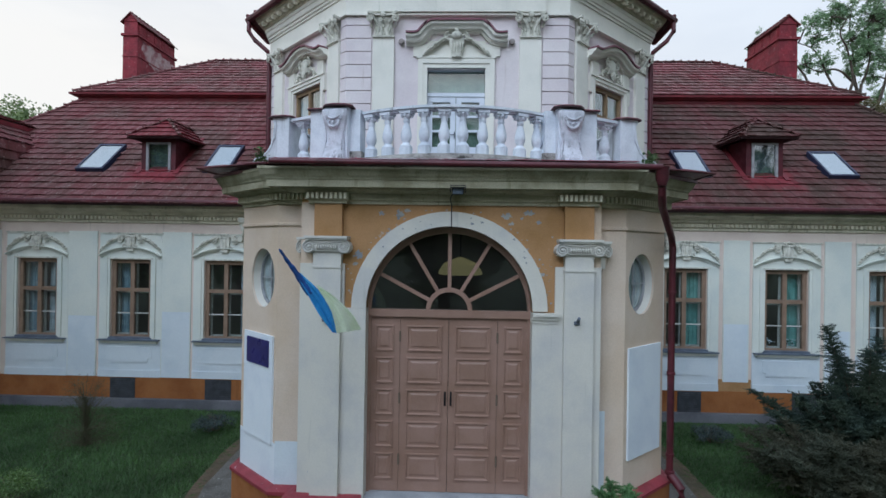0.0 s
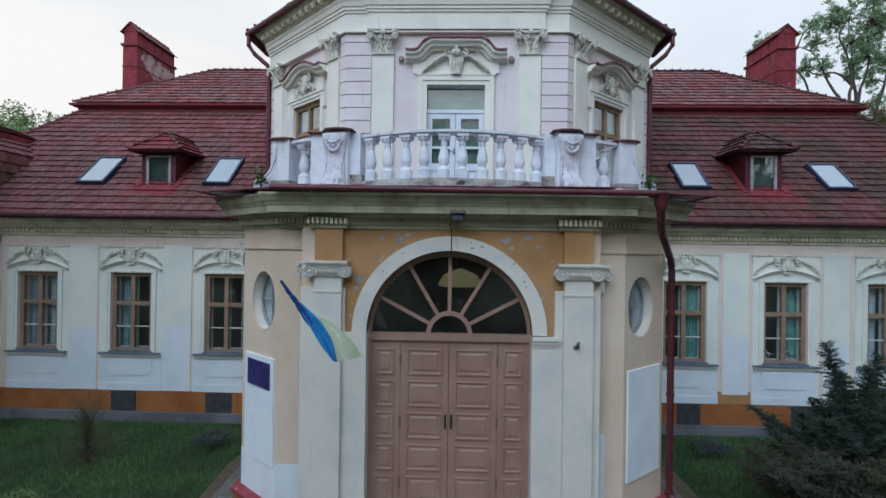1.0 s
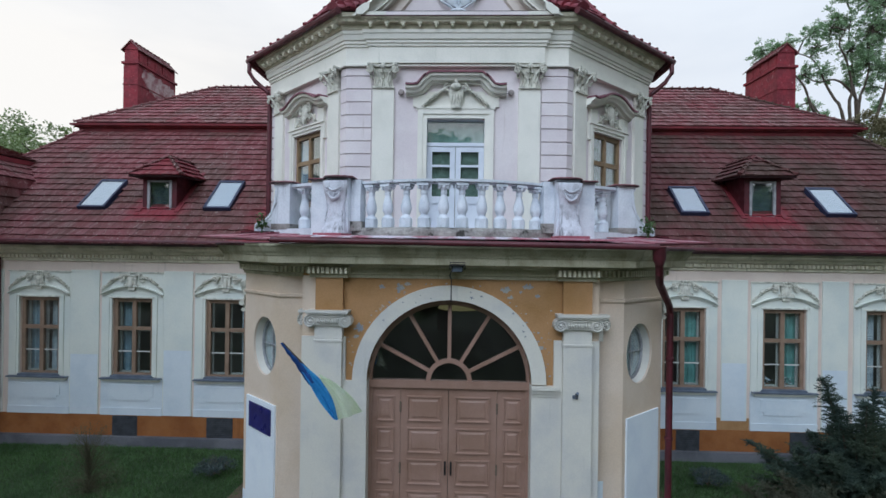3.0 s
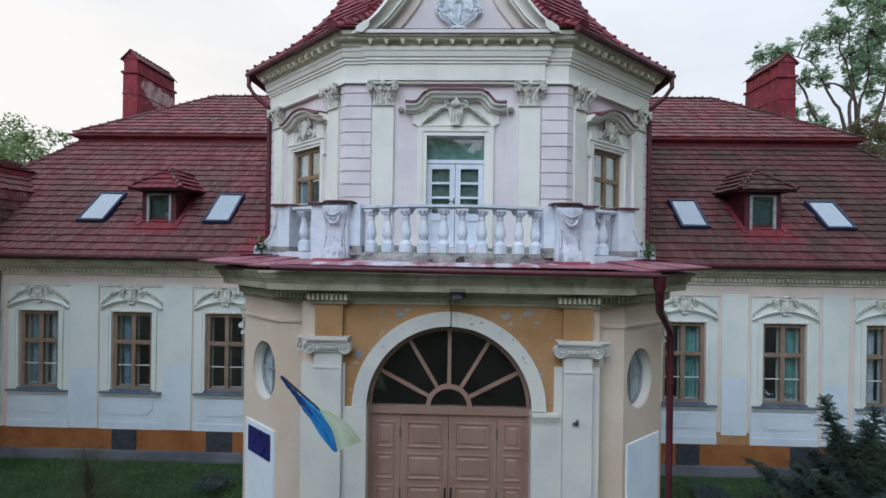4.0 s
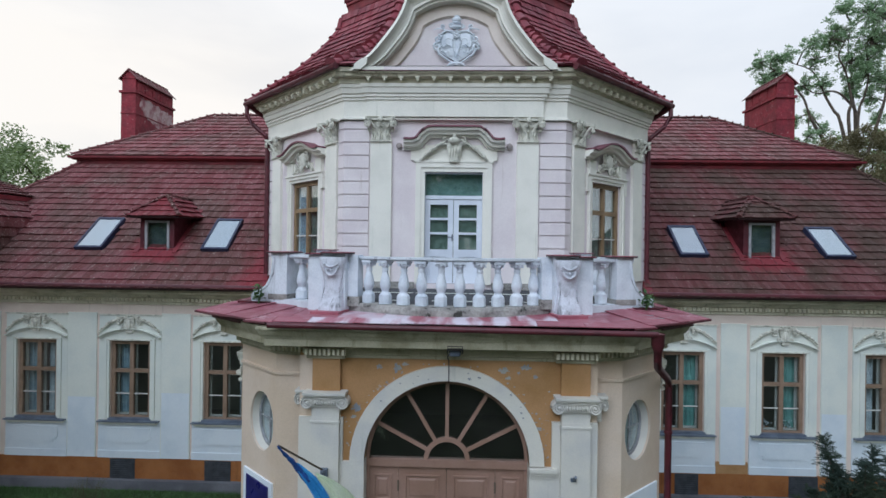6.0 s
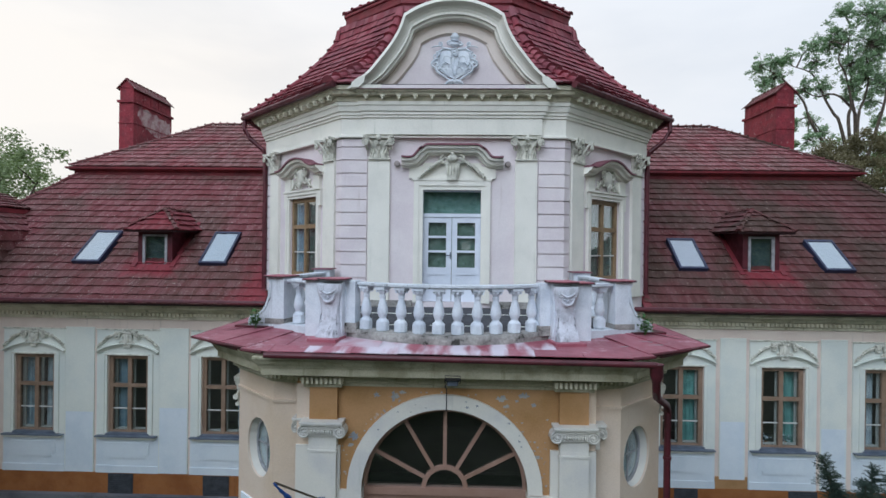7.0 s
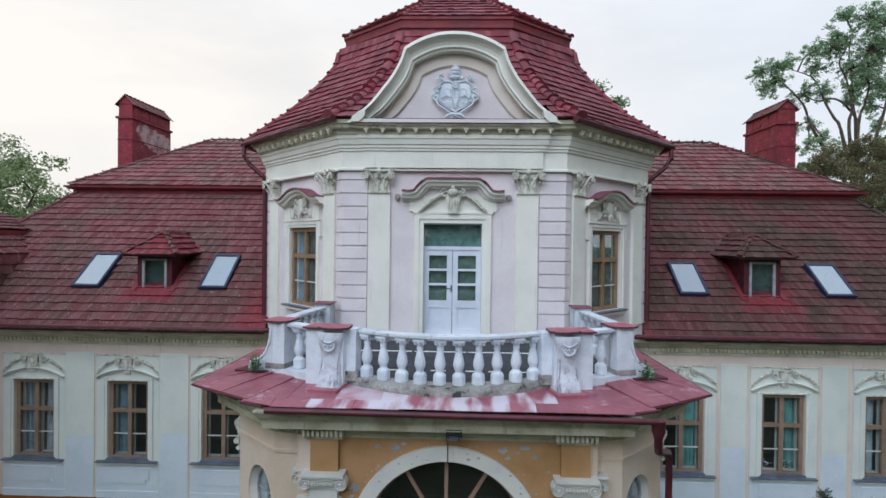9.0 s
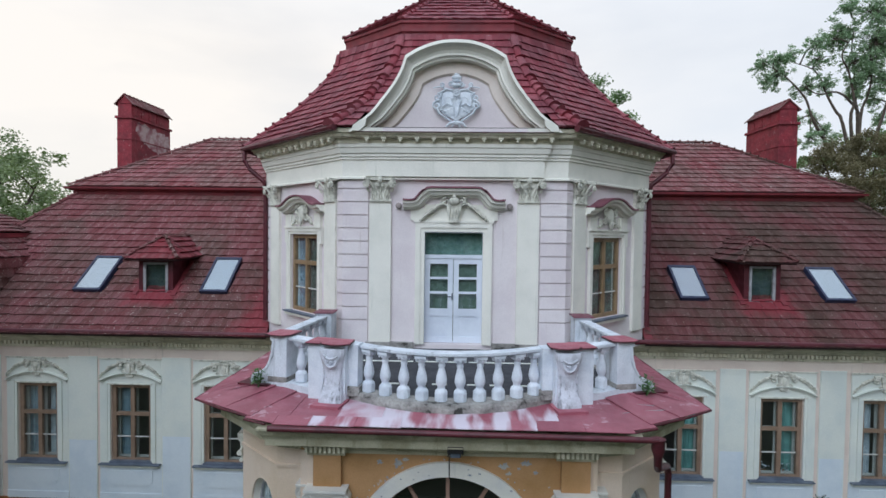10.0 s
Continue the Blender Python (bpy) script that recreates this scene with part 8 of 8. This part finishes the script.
for s in (-1, 1):
    x0, x1 = (-13.3, -12.72) if s < 0 else (12.06, 12.74)
    y0, y1 = 20.45, 23.2 if s < 0 else 22.75
    dz = 0.0 if s < 0 else -0.1
    ch = root("chimney", ((x0 + x1) / 2, 21.6, 9.5), "tall red-painted brick chimney with a tiled cap", "chimney", "chimneys")
    bm = bm_new()
    box(bm, x0, x1, y0, y1, 9.0, 12.25 + dz)
    box(bm, x0 + 0.02, x1 - 0.02, y0 + 0.02, y1 - 0.02, 12.3 + dz, 12.8 + dz)
    part("shaft", bm, M_CHIMNEY, ch, "worn red chimney stack", bevel=0.015)
    bm = bm_new()
    box(bm, x0 - 0.06, x1 + 0.06, y0 - 0.06, y1 + 0.06, 12.22 + dz, 12.31 + dz)
    box(bm, x0 - 0.02, x1 + 0.02, y0 - 0.02, y1 + 0.02, 11.4 + dz, 11.44 + dz)
    part("collar", bm, M_CHIMNEY, ch, bevel=0.01)
    xm = (x0 + x1) / 2
    if s < 0:
        bm = bm_new()
        rag = random.Random(31)
        rim = [(y0 + 0.35, 12.15), (y0 + 1.2, 12.1), (y0 + 2.2, 12.0), (y1 - 0.1, 11.9), (y1 - 0.05, 11.3), (y1 - 0.2, 10.9), (y0 + 1.7, 11.1), (y0 + 1.0, 11.3), (y0 + 0.55, 11.5), (y0 + 0.3, 11.8)]
        edge = []
        for (ya, za), (yb, zb) in zip(rim, rim[1:] + rim[:1]):
            for k in range(5):
                edge.append((ya + (yb - ya) * k / 5 + rag.uniform(-0.05, 0.05), za + (zb - za) * k / 5 + rag.uniform(-0.06, 0.06)))
        va = [bm.verts.new((x1 + 0.006, y, min(z, 12.19))) for y, z in edge]
        vb = [bm.verts.new((x1 - 0.02, y, min(z, 12.19))) for y, z in edge]
        bm.faces.new(va)
        for k in range(len(va)):
            bm.faces.new((va[k], vb[k], vb[(k + 1) % len(va)], va[(k + 1) % len(va)]))
        part("bare_patch", bm, M_BARE, ch, "pale bare plaster on the flank")
    bm = bm_new()
    prism(bm, [(x0 - 0.03, 12.8 + dz), (x1 + 0.03, 12.8 + dz), (xm, 13.12 + dz)], y0, y1)
    part("cap_gable", bm, M_CHIMNEY, ch)
    for side in (-1, 1):
        for i in range(4):
            bm = bm_new()
            ya = y0 + 0.1 + i * 0.54
            xa, xb = sorted((xm + side * ((x1 - x0) / 2 - 0.03), xm + side * ((x1 - x0) / 2 + 0.0)))
            box(bm, xa, xb, ya, ya + 0.44, 12.36 + dz, 12.72 + dz)
            part("vent_block", bm, M_CHIMNEY, ch, bevel=0.02)
    bm = bm_new()
    n = 11
    for i in range(n):
        ya, yb = y0 - 0.06 + (y1 - y0 + 0.12) * i / n, y0 - 0.06 + (y1 - y0 + 0.12) * (i + 0.94) / n
        for k in (-1, 1):
            e = xm + k * ((x1 - x0) / 2 + 0.1)
            solid_sheet(bm, [(e, ya, 12.76 + dz), (xm, ya, 13.16 + dz), (xm, yb, 13.14 + dz), (e, yb, 12.74 + dz)], 0.03)
        lump(bm, xm, (ya + yb) / 2, 13.15 + dz, 0.06, (yb - ya) * 0.55, 0.05, 1)
    part("cap_tiles", bm, M_TILE_BED, ch, "tiled chimney cap")

# ---- downpipes ----
bm = bm_new()
tube(bm, [(2.88, 7.26, 5.06), (2.9, 7.3, 4.74), (2.97, 7.48, 4.6), (3.5, 8.5, 4.2), (3.56, 8.6, 4.05), (3.56, 8.6, 0.4)], 0.055, 10)
pipe = root("downpipe", (3.56, 8.6, GROUND), "dark red metal downpipe at the porch corner", "downpipe", "downpipes")
part("pipe", bm, M_GUTTER, pipe, smooth=True)
bm = bm_new()
lathe(bm, [(0.062, 0.0), (0.074, 0.0), (0.074, 0.05), (0.056, 0.06)], 14, (3.56, 8.6, 0.42))
tube(bm, [(3.56, 8.6, 0.46), (3.57, 8.585, 0.4), (3.62, 8.5, 0.33), (3.67, 8.42, 0.25), (3.68, 8.4, 0.1), (3.68, 8.4, GROUND + 0.06)], 0.07, 12)
part("shoe", bm, M_GUTTER, pipe, "wider elbow at the foot", smooth=True)
bm = bm_new()
lathe(bm, [(0.058, 0), (0.066, 0.03), (0.088, 0.09), (0.09, 0.24), (0.096, 0.25)], 14, (2.88, 7.25, 4.86))
part("hopper", bm, M_GUTTER, pipe, smooth=True)
bm = bm_new()
for z in (0.7, 2.0, 3.3):
    lathe(bm, [(0.056, 0), (0.066, 0.005), (0.066, 0.045), (0.056, 0.05)], 12, (3.56, 8.6, z))
pieces("clamp", bm, M_GUTTER, pipe)
for s in (-1, 1):
    pipe = root("downpipe", (s * 5.06, 14.0, 5.3), "red roof downpipe with a bent elbow on the tower", "downpipe", "downpipes")
    bm = bm_new()
    tube(bm, [(s * 5.62, 14.02, 10.03), (s * 5.62, 14.0, 9.75), (s * 5.45, 14.0, 9.5), (s * 5.1, 14.02, 9.2), (s * 5.06, 14.03, 9.0), (s * 5.06, 14.03, 5.5)], 0.06, 10)
    part("pipe", bm, M_GUTTER, pipe, smooth=True)
    bm = bm_new()
    x0, x1 = sorted((s * 4.99, s * 5.2))
    solid_sheet(bm, [(x0, 13.85, roof_z(13.85) + 0.06), (x1, 13.85, roof_z(13.85) + 0.06), (x1, 18.5, roof_z(18.5) + 0.06), (x0, 18.5, roof_z(18.5) + 0.06)], 0.02)
    box(bm, *sorted((s * 4.985, s * 5.0)), 14.05, 18.5, 5.2, 9.6)
    part("flashing", bm, M_FASCIA, house, "red metal flashing beside the tower")

# ---- potted flowers behind a window ----
for k, x in enumerate((8.58, 9.08)):
    rnd = random.Random(60 + k)
    pot = root("potted_flower", (x, WING_Y + 0.32, WIN_Z0 + 0.02), "small white-flowered pot plant on the inner window sill", "plant", "window plants")
    bm = bm_new()
    lathe(bm, [(0.05, 0.0), (0.065, 0.1), (0.07, 0.1), (0.06, 0.11), (0.0, 0.1)], 12, (x, WING_Y + 0.32, WIN_Z0 + 0.02))
    part("pot", bm, M_PLINTH, pot, smooth=True)
    bm = bm_new()
    leaf_cloud(bm, (x, WING_Y + 0.32, WIN_Z0 + 0.2), 0.12, 70, 0.03, rnd)
    part("leaves", bm, M_SHRUB, pot)
    bm = bm_new()
    for i in range(14):
        lump(bm, x + rnd.gauss(0, 0.07), WING_Y + 0.27 + rnd.gauss(0, 0.03), WIN_Z0 + 0.24 + rnd.gauss(0, 0.04), 0.018, 0.014, 0.018, 1)
    part("blossom", bm, M_WHITE_PAINT, pot)

# ---- things on the porch ----
fr = porch_side(-1)
bm = bm_new()
box(bm, -0.31, 0.42, -0.05, -0.031, 2.09, 2.5, fr)
plaque = whole("name_plaque", bm, M_BLUE_SIGN, "dark blue enamel plaque on the porch wall", "plaque", bevel=0.004)
flood = root("floodlight", (0.1, 7.42, 4.8), "small dark floodlight fixed under the porch cornice", "lamp")
bm = bm_new()
FL = pose(0.11, 7.42, 4.775, 12)
prism(bm, [(-0.075, -0.045), (0.075, -0.045), (0.09, 0.05), (-0.09, 0.05)], -0.06, 0.0, FL)
prism(bm, [(-0.05, -0.03), (0.05, -0.03), (0.05, 0.03), (-0.05, 0.03)], 0.0, 0.05, FL)
part("housing", bm, M_VENT, flood, bevel=0.008)
bm = bm_new()
box(bm, -0.066, 0.066, -0.068, -0.06, -0.034, 0.038, FL)
part("lens", bm, M_SILL, flood, "grey-blue front glass")
bm = bm_new()
box(bm, -0.1, 0.1, -0.1, -0.01, 0.052, 0.06, FL)
part("visor", bm, M_IRON, flood)
bm = bm_new()
tube(bm, [(-0.1, -0.02, -0.02), (-0.108, -0.02, 0.0), (-0.108, 0.02, 0.075), (0.108, 0.02, 0.075), (0.108, -0.02, 0.0), (0.1, -0.02, -0.02)], 0.009, 6)
part("stirrup", bm, M_IRON, flood, "", FL)
bm = bm_new()
tube(bm, [(0.11, 7.45, 4.84), (0.11, 7.5, 4.9)], 0.02, 6)
part("arm", bm, M_IRON, flood)
bm = bm_new()
tube(bm, [(0.08, 7.47, 4.77), (0.02, 7.5, 4.72), (0.0, 7.56, 4.66), (0.02, 7.69, 4.6), (0.02, 7.69, 4.4), (0.02, 7.69, 4.27)], 0.008, 5)
whole("cable", bm, M_CABLE, "black cable running down to the arch", "cable")
holder = root("flag_holder", (1.84, 7.6, 2.93), "empty grey iron flag holder on the pilaster", "flag holder")
bm = bm_new()
box(bm, 1.8, 1.88, 7.61, 7.632, 2.9, 2.95)
part("plate", bm, M_SILL, holder)
bm = bm_new()
lathe(bm, [(0.022, 0), (0.026, 0.02), (0.022, 0.1)], 10, m=pose(1.85, 7.6, 2.94, 50))
part("socket", bm, M_SILL, holder)

# flag on a slanting pole, and the empty holder on the other pilaster
flag = root("flag", (-1.78, 7.62, 2.97), "blue and pale yellow flag drooping from a slanting pole", "flag")
A0, A1 = V((-1.78, 7.63, 2.95)), V((-1.92, 6.03, 3.91))
bm = bm_new()
tube(bm, [A0, A1], 0.014, 8)
part("pole", bm, M_TWIG, flag, "thin dark pole")
bm = bm_new()
box(bm, -1.83, -1.73, 7.57, 7.632, 2.88, 3.0)
lathe(bm, [(0.028, 0), (0.028, 0.12)], 10, m=pose(-1.78, 7.6, 2.95, 59))
part("holder", bm, M_SILL, flag, "grey iron pole holder")


def cloth(left, right_edge, seed, amp):
    """A piece of cloth between two edges, in folds that run along its fall."""
    b = bm_new()
    lf, rt = smooth_line(left, 8), smooth_line(right_edge, 8)
    nv = 20
    g = []
    for i, (p, q) in enumerate(zip(lf, rt)):
        u = i / (len(lf) - 1)
        col = []
        for j in range(nv + 1):
            v = j / nv
            wave = math.sin(v * 8 + seed + u * 2.2) + 0.5 * math.sin(v * 17 - u * 4 + seed * 2)
            col.append(b.verts.new(p.lerp(q, v) + V((0.2, -1, 0.1)) * amp * wave * (0.3 + u)))
        g.append(col)
    for a, c in zip(g, g[1:]):
        for j in range(nv):
            b.faces.new((a[j], c[j], c[j + 1], a[j + 1]))
    return b


# the cloth is wound round the pole near its tip and opens out below
ROLL = [(-1.925, 6.0, 3.92), (-1.86, 6.08, 3.79), (-1.8, 6.16, 3.68), (-1.72, 6.24, 3.52), (-1.64, 6.3, 3.38)]
bm = bm_new()
ln = smooth_line(ROLL, 4)
rings = []
for i, p in enumerate(ln):
    u = i / (len(ln) - 1)
    rr = 0.008 + 0.034 * u ** 0.8 + 0.004 * math.sin(u * 31)
    rings.append([bm.verts.new(p + rr * V((math.cos(a + u * 5), 0.7 * math.sin(a + u * 5), 0.5 * math.cos(a + u * 5)))) for a in (2 * math.pi * k / 9 for k in range(9))])
for a, b in zip(rings, rings[1:]):
    for k in range(9):
        bm.faces.new((a[k], a[(k + 1) % 9], b[(k + 1) % 9], b[k]))
part("wound_cloth", bm, M_FLAG_BLUE_SHADE, flag, "blue cloth wound round the pole, fold shade in its colour", smooth=True)
EDGE_OUT = [(-1.8, 6.18, 3.66), (-1.66, 6.26, 3.38), (-1.53, 6.3, 3.14), (-1.38, 6.36, 2.92)]
EDGE_MID = [(-1.74, 6.22, 3.64), (-1.53, 6.3, 3.42), (-1.4, 6.36, 3.18), (-1.34, 6.42, 2.9)]
EDGE_IN = [(-1.56, 6.3, 3.5), (-1.38, 6.46, 3.34), (-1.2, 6.62, 3.12), (-1.1, 6.76, 2.9)]
part("blue_stripe", cloth(EDGE_OUT, EDGE_MID, 1.0, 0.018), M_FLAG_BLUE, flag, "blue cloth stripe", smooth=True)
part("yellow_stripe", cloth([EDGE_MID[1]] + EDGE_MID[1:], EDGE_IN, 2.2, 0.022), M_FLAG_YELLOW, flag, "pale yellow cloth stripe", smooth=True)

# ---- roof tiles ----
# a tile of unit size with a rounded lower end: x across, y up the roof, z out of it
LOW_END = [(-0.49, 0.03), (-0.4, 0.0), (-0.14, 0.012), (0.14, 0.0), (0.4, 0.008), (0.49, 0.035)]
UNIT = [(x, y, 1.0 - 0.8 * y) for x, y in LOW_END] + [(0.49, 1, 0.2), (-0.49, 1, 0.2)] + [(x, y + 0.03, 0.3 - 0.4 * y) for x, y in LOW_END]
UNIT_F = [(0, 1, 2, 3, 4, 5, 6, 7)] + [(k + 8, k + 9, k + 1, k) for k in range(5)]


def tile_mesh(mat):
    me = bpy.data.meshes.new("tile")
    me.from_pydata(UNIT, [], UNIT_F)
    me.materials.append(mat)
    return me


ME_TILE, ME_TILE_TOWER, ME_TILE_RED = tile_mesh(M_TILE), tile_mesh(M_TILE_TOWER), tile_mesh(M_TILE_RED)
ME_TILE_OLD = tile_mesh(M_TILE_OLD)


def overspray(m):
    """Red paint that strayed over the tiles beside the tower and below the dormers, with a soft ragged rim."""
    nt = m.node_tree
    bsdf = nt.nodes["Principled BSDF"]
    base = bsdf.inputs["Base Color"].links[0].from_socket
    pos = nt.nodes.new("ShaderNodeNewGeometry").outputs["Position"]
    sep = nt.nodes.new("ShaderNodeSeparateXYZ")
    nt.links.new(pos, sep.inputs["Vector"])

    def calc(op, a, b=0.0):
        n = nt.nodes.new("ShaderNodeMath")
        n.operation = op
        for k, v in enumerate((a, b)):
            if isinstance(v, (int, float)):
                n.inputs[k].default_value = v
            else:
                nt.links.new(v, n.inputs[k])
        return n.outputs["Value"]
    ax = calc("ABSOLUTE", sep.outputs["X"])
    fray = calc("MULTIPLY", calc("SUBTRACT", noise_node(nt, pos, 2.6, 5.0, 0.65), 0.5), 1.6)
    wide = calc("SUBTRACT", calc("SUBTRACT", 5.45, calc("MULTIPLY", sep.outputs["X"], 0.08)), calc("MULTIPLY", calc("SUBTRACT", sep.outputs["Y"], 14.0), 0.32))
    beside = ramp(nt, calc("ADD", calc("SUBTRACT", wide, ax), fray), -0.35, 0.45)
    dx = calc("SUBTRACT", 0.85, calc("ABSOLUTE", calc("SUBTRACT", ax, 8.6)))
    dy = calc("SUBTRACT", 0.45, calc("ABSOLUTE", calc("SUBTRACT", sep.outputs["Y"], 14.95)))
    dz = calc("MULTIPLY", calc("SUBTRACT", 6.9, sep.outputs["Z"]), 4.0)
    below = ramp(nt, calc("MINIMUM", dz, calc("ADD", calc("MINIMUM", dx, calc("MULTIPLY", dy, 1.6)), calc("MULTIPLY", fray, 0.6))), -0.1, 0.4)
    fac = calc("MULTIPLY", calc("MAXIMUM", beside, below), 0.72)
    nt.links.new(blend(nt, fac, base, lin("8c2c39")), bsdf.inputs["Base Color"])


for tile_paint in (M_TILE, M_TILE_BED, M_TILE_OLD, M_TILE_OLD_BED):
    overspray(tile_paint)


def lay(facets, width, rnd, thick=0.05):
    """The matrices of all tiles on the facets of a roof, with their places."""
    res = []
    for L, R, rows in facets:
        for r in range(rows):
            h0, h1 = r / rows, (r + 1.12) / rows
            a, b = L(h0), R(h0)
            c, d = L(min(h1, 1.0)), R(min(h1, 1.0))
            w = (b - a).length
            n = max(1, round(w / width))
            n2 = n if r % 2 == 0 else n + 1
            for k in range(n2):
                f0 = (k - (0.5 if r % 2 else 0.0)) / n
                f1 = f0 + 1 / n
                f0, f1 = max(f0, 0.0), min(f1, 1.0)
                if f1 - f0 < 0.2 / n:
                    continue
                fm = (f0 + f1) / 2
                p, q = a.lerp(b, fm), c.lerp(d, fm)
                U = (b - a).normalized()
                up = q - p
                N = U.cross(up).normalized()
                if N.z < 0:
                    N = -N
                up = up - U * up.dot(U) * 0.6
                j = rnd.uniform(-0.035, 0.035)
                m = Matrix.Identity(4)
                m.col[0] = (*(U * (f1 - f0) * w), 0)
                m.col[1] = (*(up + N * rnd.uniform(-0.006, 0.008)), 0)
                m.col[2] = (*(N * thick * rnd.uniform(0.85, 1.3)), 0)
                m.col[3] = (*(p - up * (0.03 + j) + N * 0.008), 1)
                res.append((p, m))
    return res


def half_round(mat):
    b = bm_new()
    n = 7
    ra = [b.verts.new((math.cos(math.pi * k / n), 0, math.sin(math.pi * k / n))) for k in range(n + 1)]
    rings = [ra] + [[b.verts.new((w * math.cos(math.pi * k / n), y, h * math.sin(math.pi * k / n))) for k in range(n + 1)] for y, w, h in ((0.1, 0.98, 0.92), (0.16, 0.82, 0.66), (1.0, 0.74, 0.5))]
    for ra2, rb in zip(rings, rings[1:]):
        for k in range(n):
            b.faces.new((ra2[k], ra2[k + 1], rb[k + 1], rb[k]))
    b.faces.new(ra)
    return finish(b, "ridge_tile", mat)


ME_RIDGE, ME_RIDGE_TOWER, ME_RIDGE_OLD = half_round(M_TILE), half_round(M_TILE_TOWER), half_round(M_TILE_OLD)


def ridge(parent, me, pts, r=0.11, step=0.34):
    """A row of half-round tiles along a line of points, from its foot up."""
    jig = random.Random(len(pts))
    for a, b in zip(pts, pts[1:]):
        a, b = V(a), V(b)
        d = b - a
        n = max(1, round(d.length / step))
        y = d / n
        x = y.cross(V((0, 0, 1))).normalized()
        z = x.cross(y).normalized()
        for i in range(n):
            m = Matrix.Identity(4)
            m.col[0], m.col[1], m.col[2] = (*(x * r * jig.uniform(0.85, 1.15)), 0), (*(y * 1.1 + x * jig.uniform(-0.025, 0.025)), 0), (*(z * r * jig.uniform(0.85, 1.2)), 0)
            m.col[3] = (*(a + y * i + z * 0.035), 1)
            part("ridge_tile", me, None, parent, "", m)


def in_skylight(p):
    return 14.85 < p.y < 15.9 and any(x0 - 0.02 < p.x < x1 + 0.02 for x0, x1 in SKYLIGHTS)


def in_gable(p):
    """Whether a place on the tower roof's front lies behind or before the curved gable."""
    return p.y < 13.3 and any(x0 <= abs(p.x) <= x1 and p.z < max(z0, z1) + 0.02 for (x1, z1), (x0, z0) in zip(OUTLINE, OUTLINE[1:]) if x0 >= 0) and p.y < 11.04 + 3.4


rnd = random.Random(9)
NEAR = {-1: lambda p: -8.6 < p.x and 13 < p.y < 16.6, 1: lambda p: p.x < 8.6 and 13 < p.y < 16.6, 0: lambda p: abs(p.x) < 5 and p.y < 13.4, -2: lambda p: p.y > 14.5, -10: lambda p: True, 10: lambda p: True, -3: lambda p: False, 3: lambda p: False}
for key, facets in FACETS.items():
    tower = key == 0
    tiles = [t for t in lay(facets, 0.17 if tower else 0.125, rnd) if not (tower and in_gable(t[0])) and not (key in (-1, 1) and in_skylight(t[0]))]
    near = [t for t in tiles if NEAR[key](t[0])][:300]
    chosen = set(id(t) for t in near)
    for p, m in near:
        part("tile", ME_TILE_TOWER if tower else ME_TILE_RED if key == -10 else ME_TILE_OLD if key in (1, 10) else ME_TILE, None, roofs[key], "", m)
    verts, faces = [], []
    for t in tiles:
        if id(t) in chosen:
            continue
        b = len(verts)
        verts += [tuple(t[1] @ V(v)) for v in UNIT]
        faces += [tuple(b + i for i in f) for f in UNIT_F]
    if verts:
        me = bpy.data.meshes.new("tiles")
        me.from_pydata(verts, [], faces)
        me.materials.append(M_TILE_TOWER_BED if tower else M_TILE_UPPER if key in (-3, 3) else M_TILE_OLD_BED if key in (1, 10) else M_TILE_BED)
        tagged(part("tiles", me, None, roofs[key]), kind="stuff")
for i in (1, 2, 3, 4):
    e = tower_edge(i)
    ridge(tower_roof, ME_RIDGE_TOWER, [e(k * 0.95 / 9) for k in range(10)], 0.14 if i in (2, 3) else 0.11, 0.34)
    ridge(tower_roof, ME_RIDGE_TOWER, [cap[i], APEX], 0.1, 0.34)
for s in (-1, 1):
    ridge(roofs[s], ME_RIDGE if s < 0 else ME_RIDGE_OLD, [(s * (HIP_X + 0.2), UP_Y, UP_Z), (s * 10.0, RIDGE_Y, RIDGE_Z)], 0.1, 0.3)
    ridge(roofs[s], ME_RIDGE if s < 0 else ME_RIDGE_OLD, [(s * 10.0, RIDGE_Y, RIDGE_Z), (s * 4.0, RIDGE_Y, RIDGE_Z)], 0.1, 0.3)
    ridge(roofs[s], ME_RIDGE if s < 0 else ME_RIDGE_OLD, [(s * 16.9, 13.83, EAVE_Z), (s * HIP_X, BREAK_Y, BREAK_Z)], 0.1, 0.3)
    xc, ze, yf = (-8.62, 7.06, 15.02) if s < 0 else (8.56, 7.19, 15.02)
    P = (xc, yf + 0.5, ze + 0.62)
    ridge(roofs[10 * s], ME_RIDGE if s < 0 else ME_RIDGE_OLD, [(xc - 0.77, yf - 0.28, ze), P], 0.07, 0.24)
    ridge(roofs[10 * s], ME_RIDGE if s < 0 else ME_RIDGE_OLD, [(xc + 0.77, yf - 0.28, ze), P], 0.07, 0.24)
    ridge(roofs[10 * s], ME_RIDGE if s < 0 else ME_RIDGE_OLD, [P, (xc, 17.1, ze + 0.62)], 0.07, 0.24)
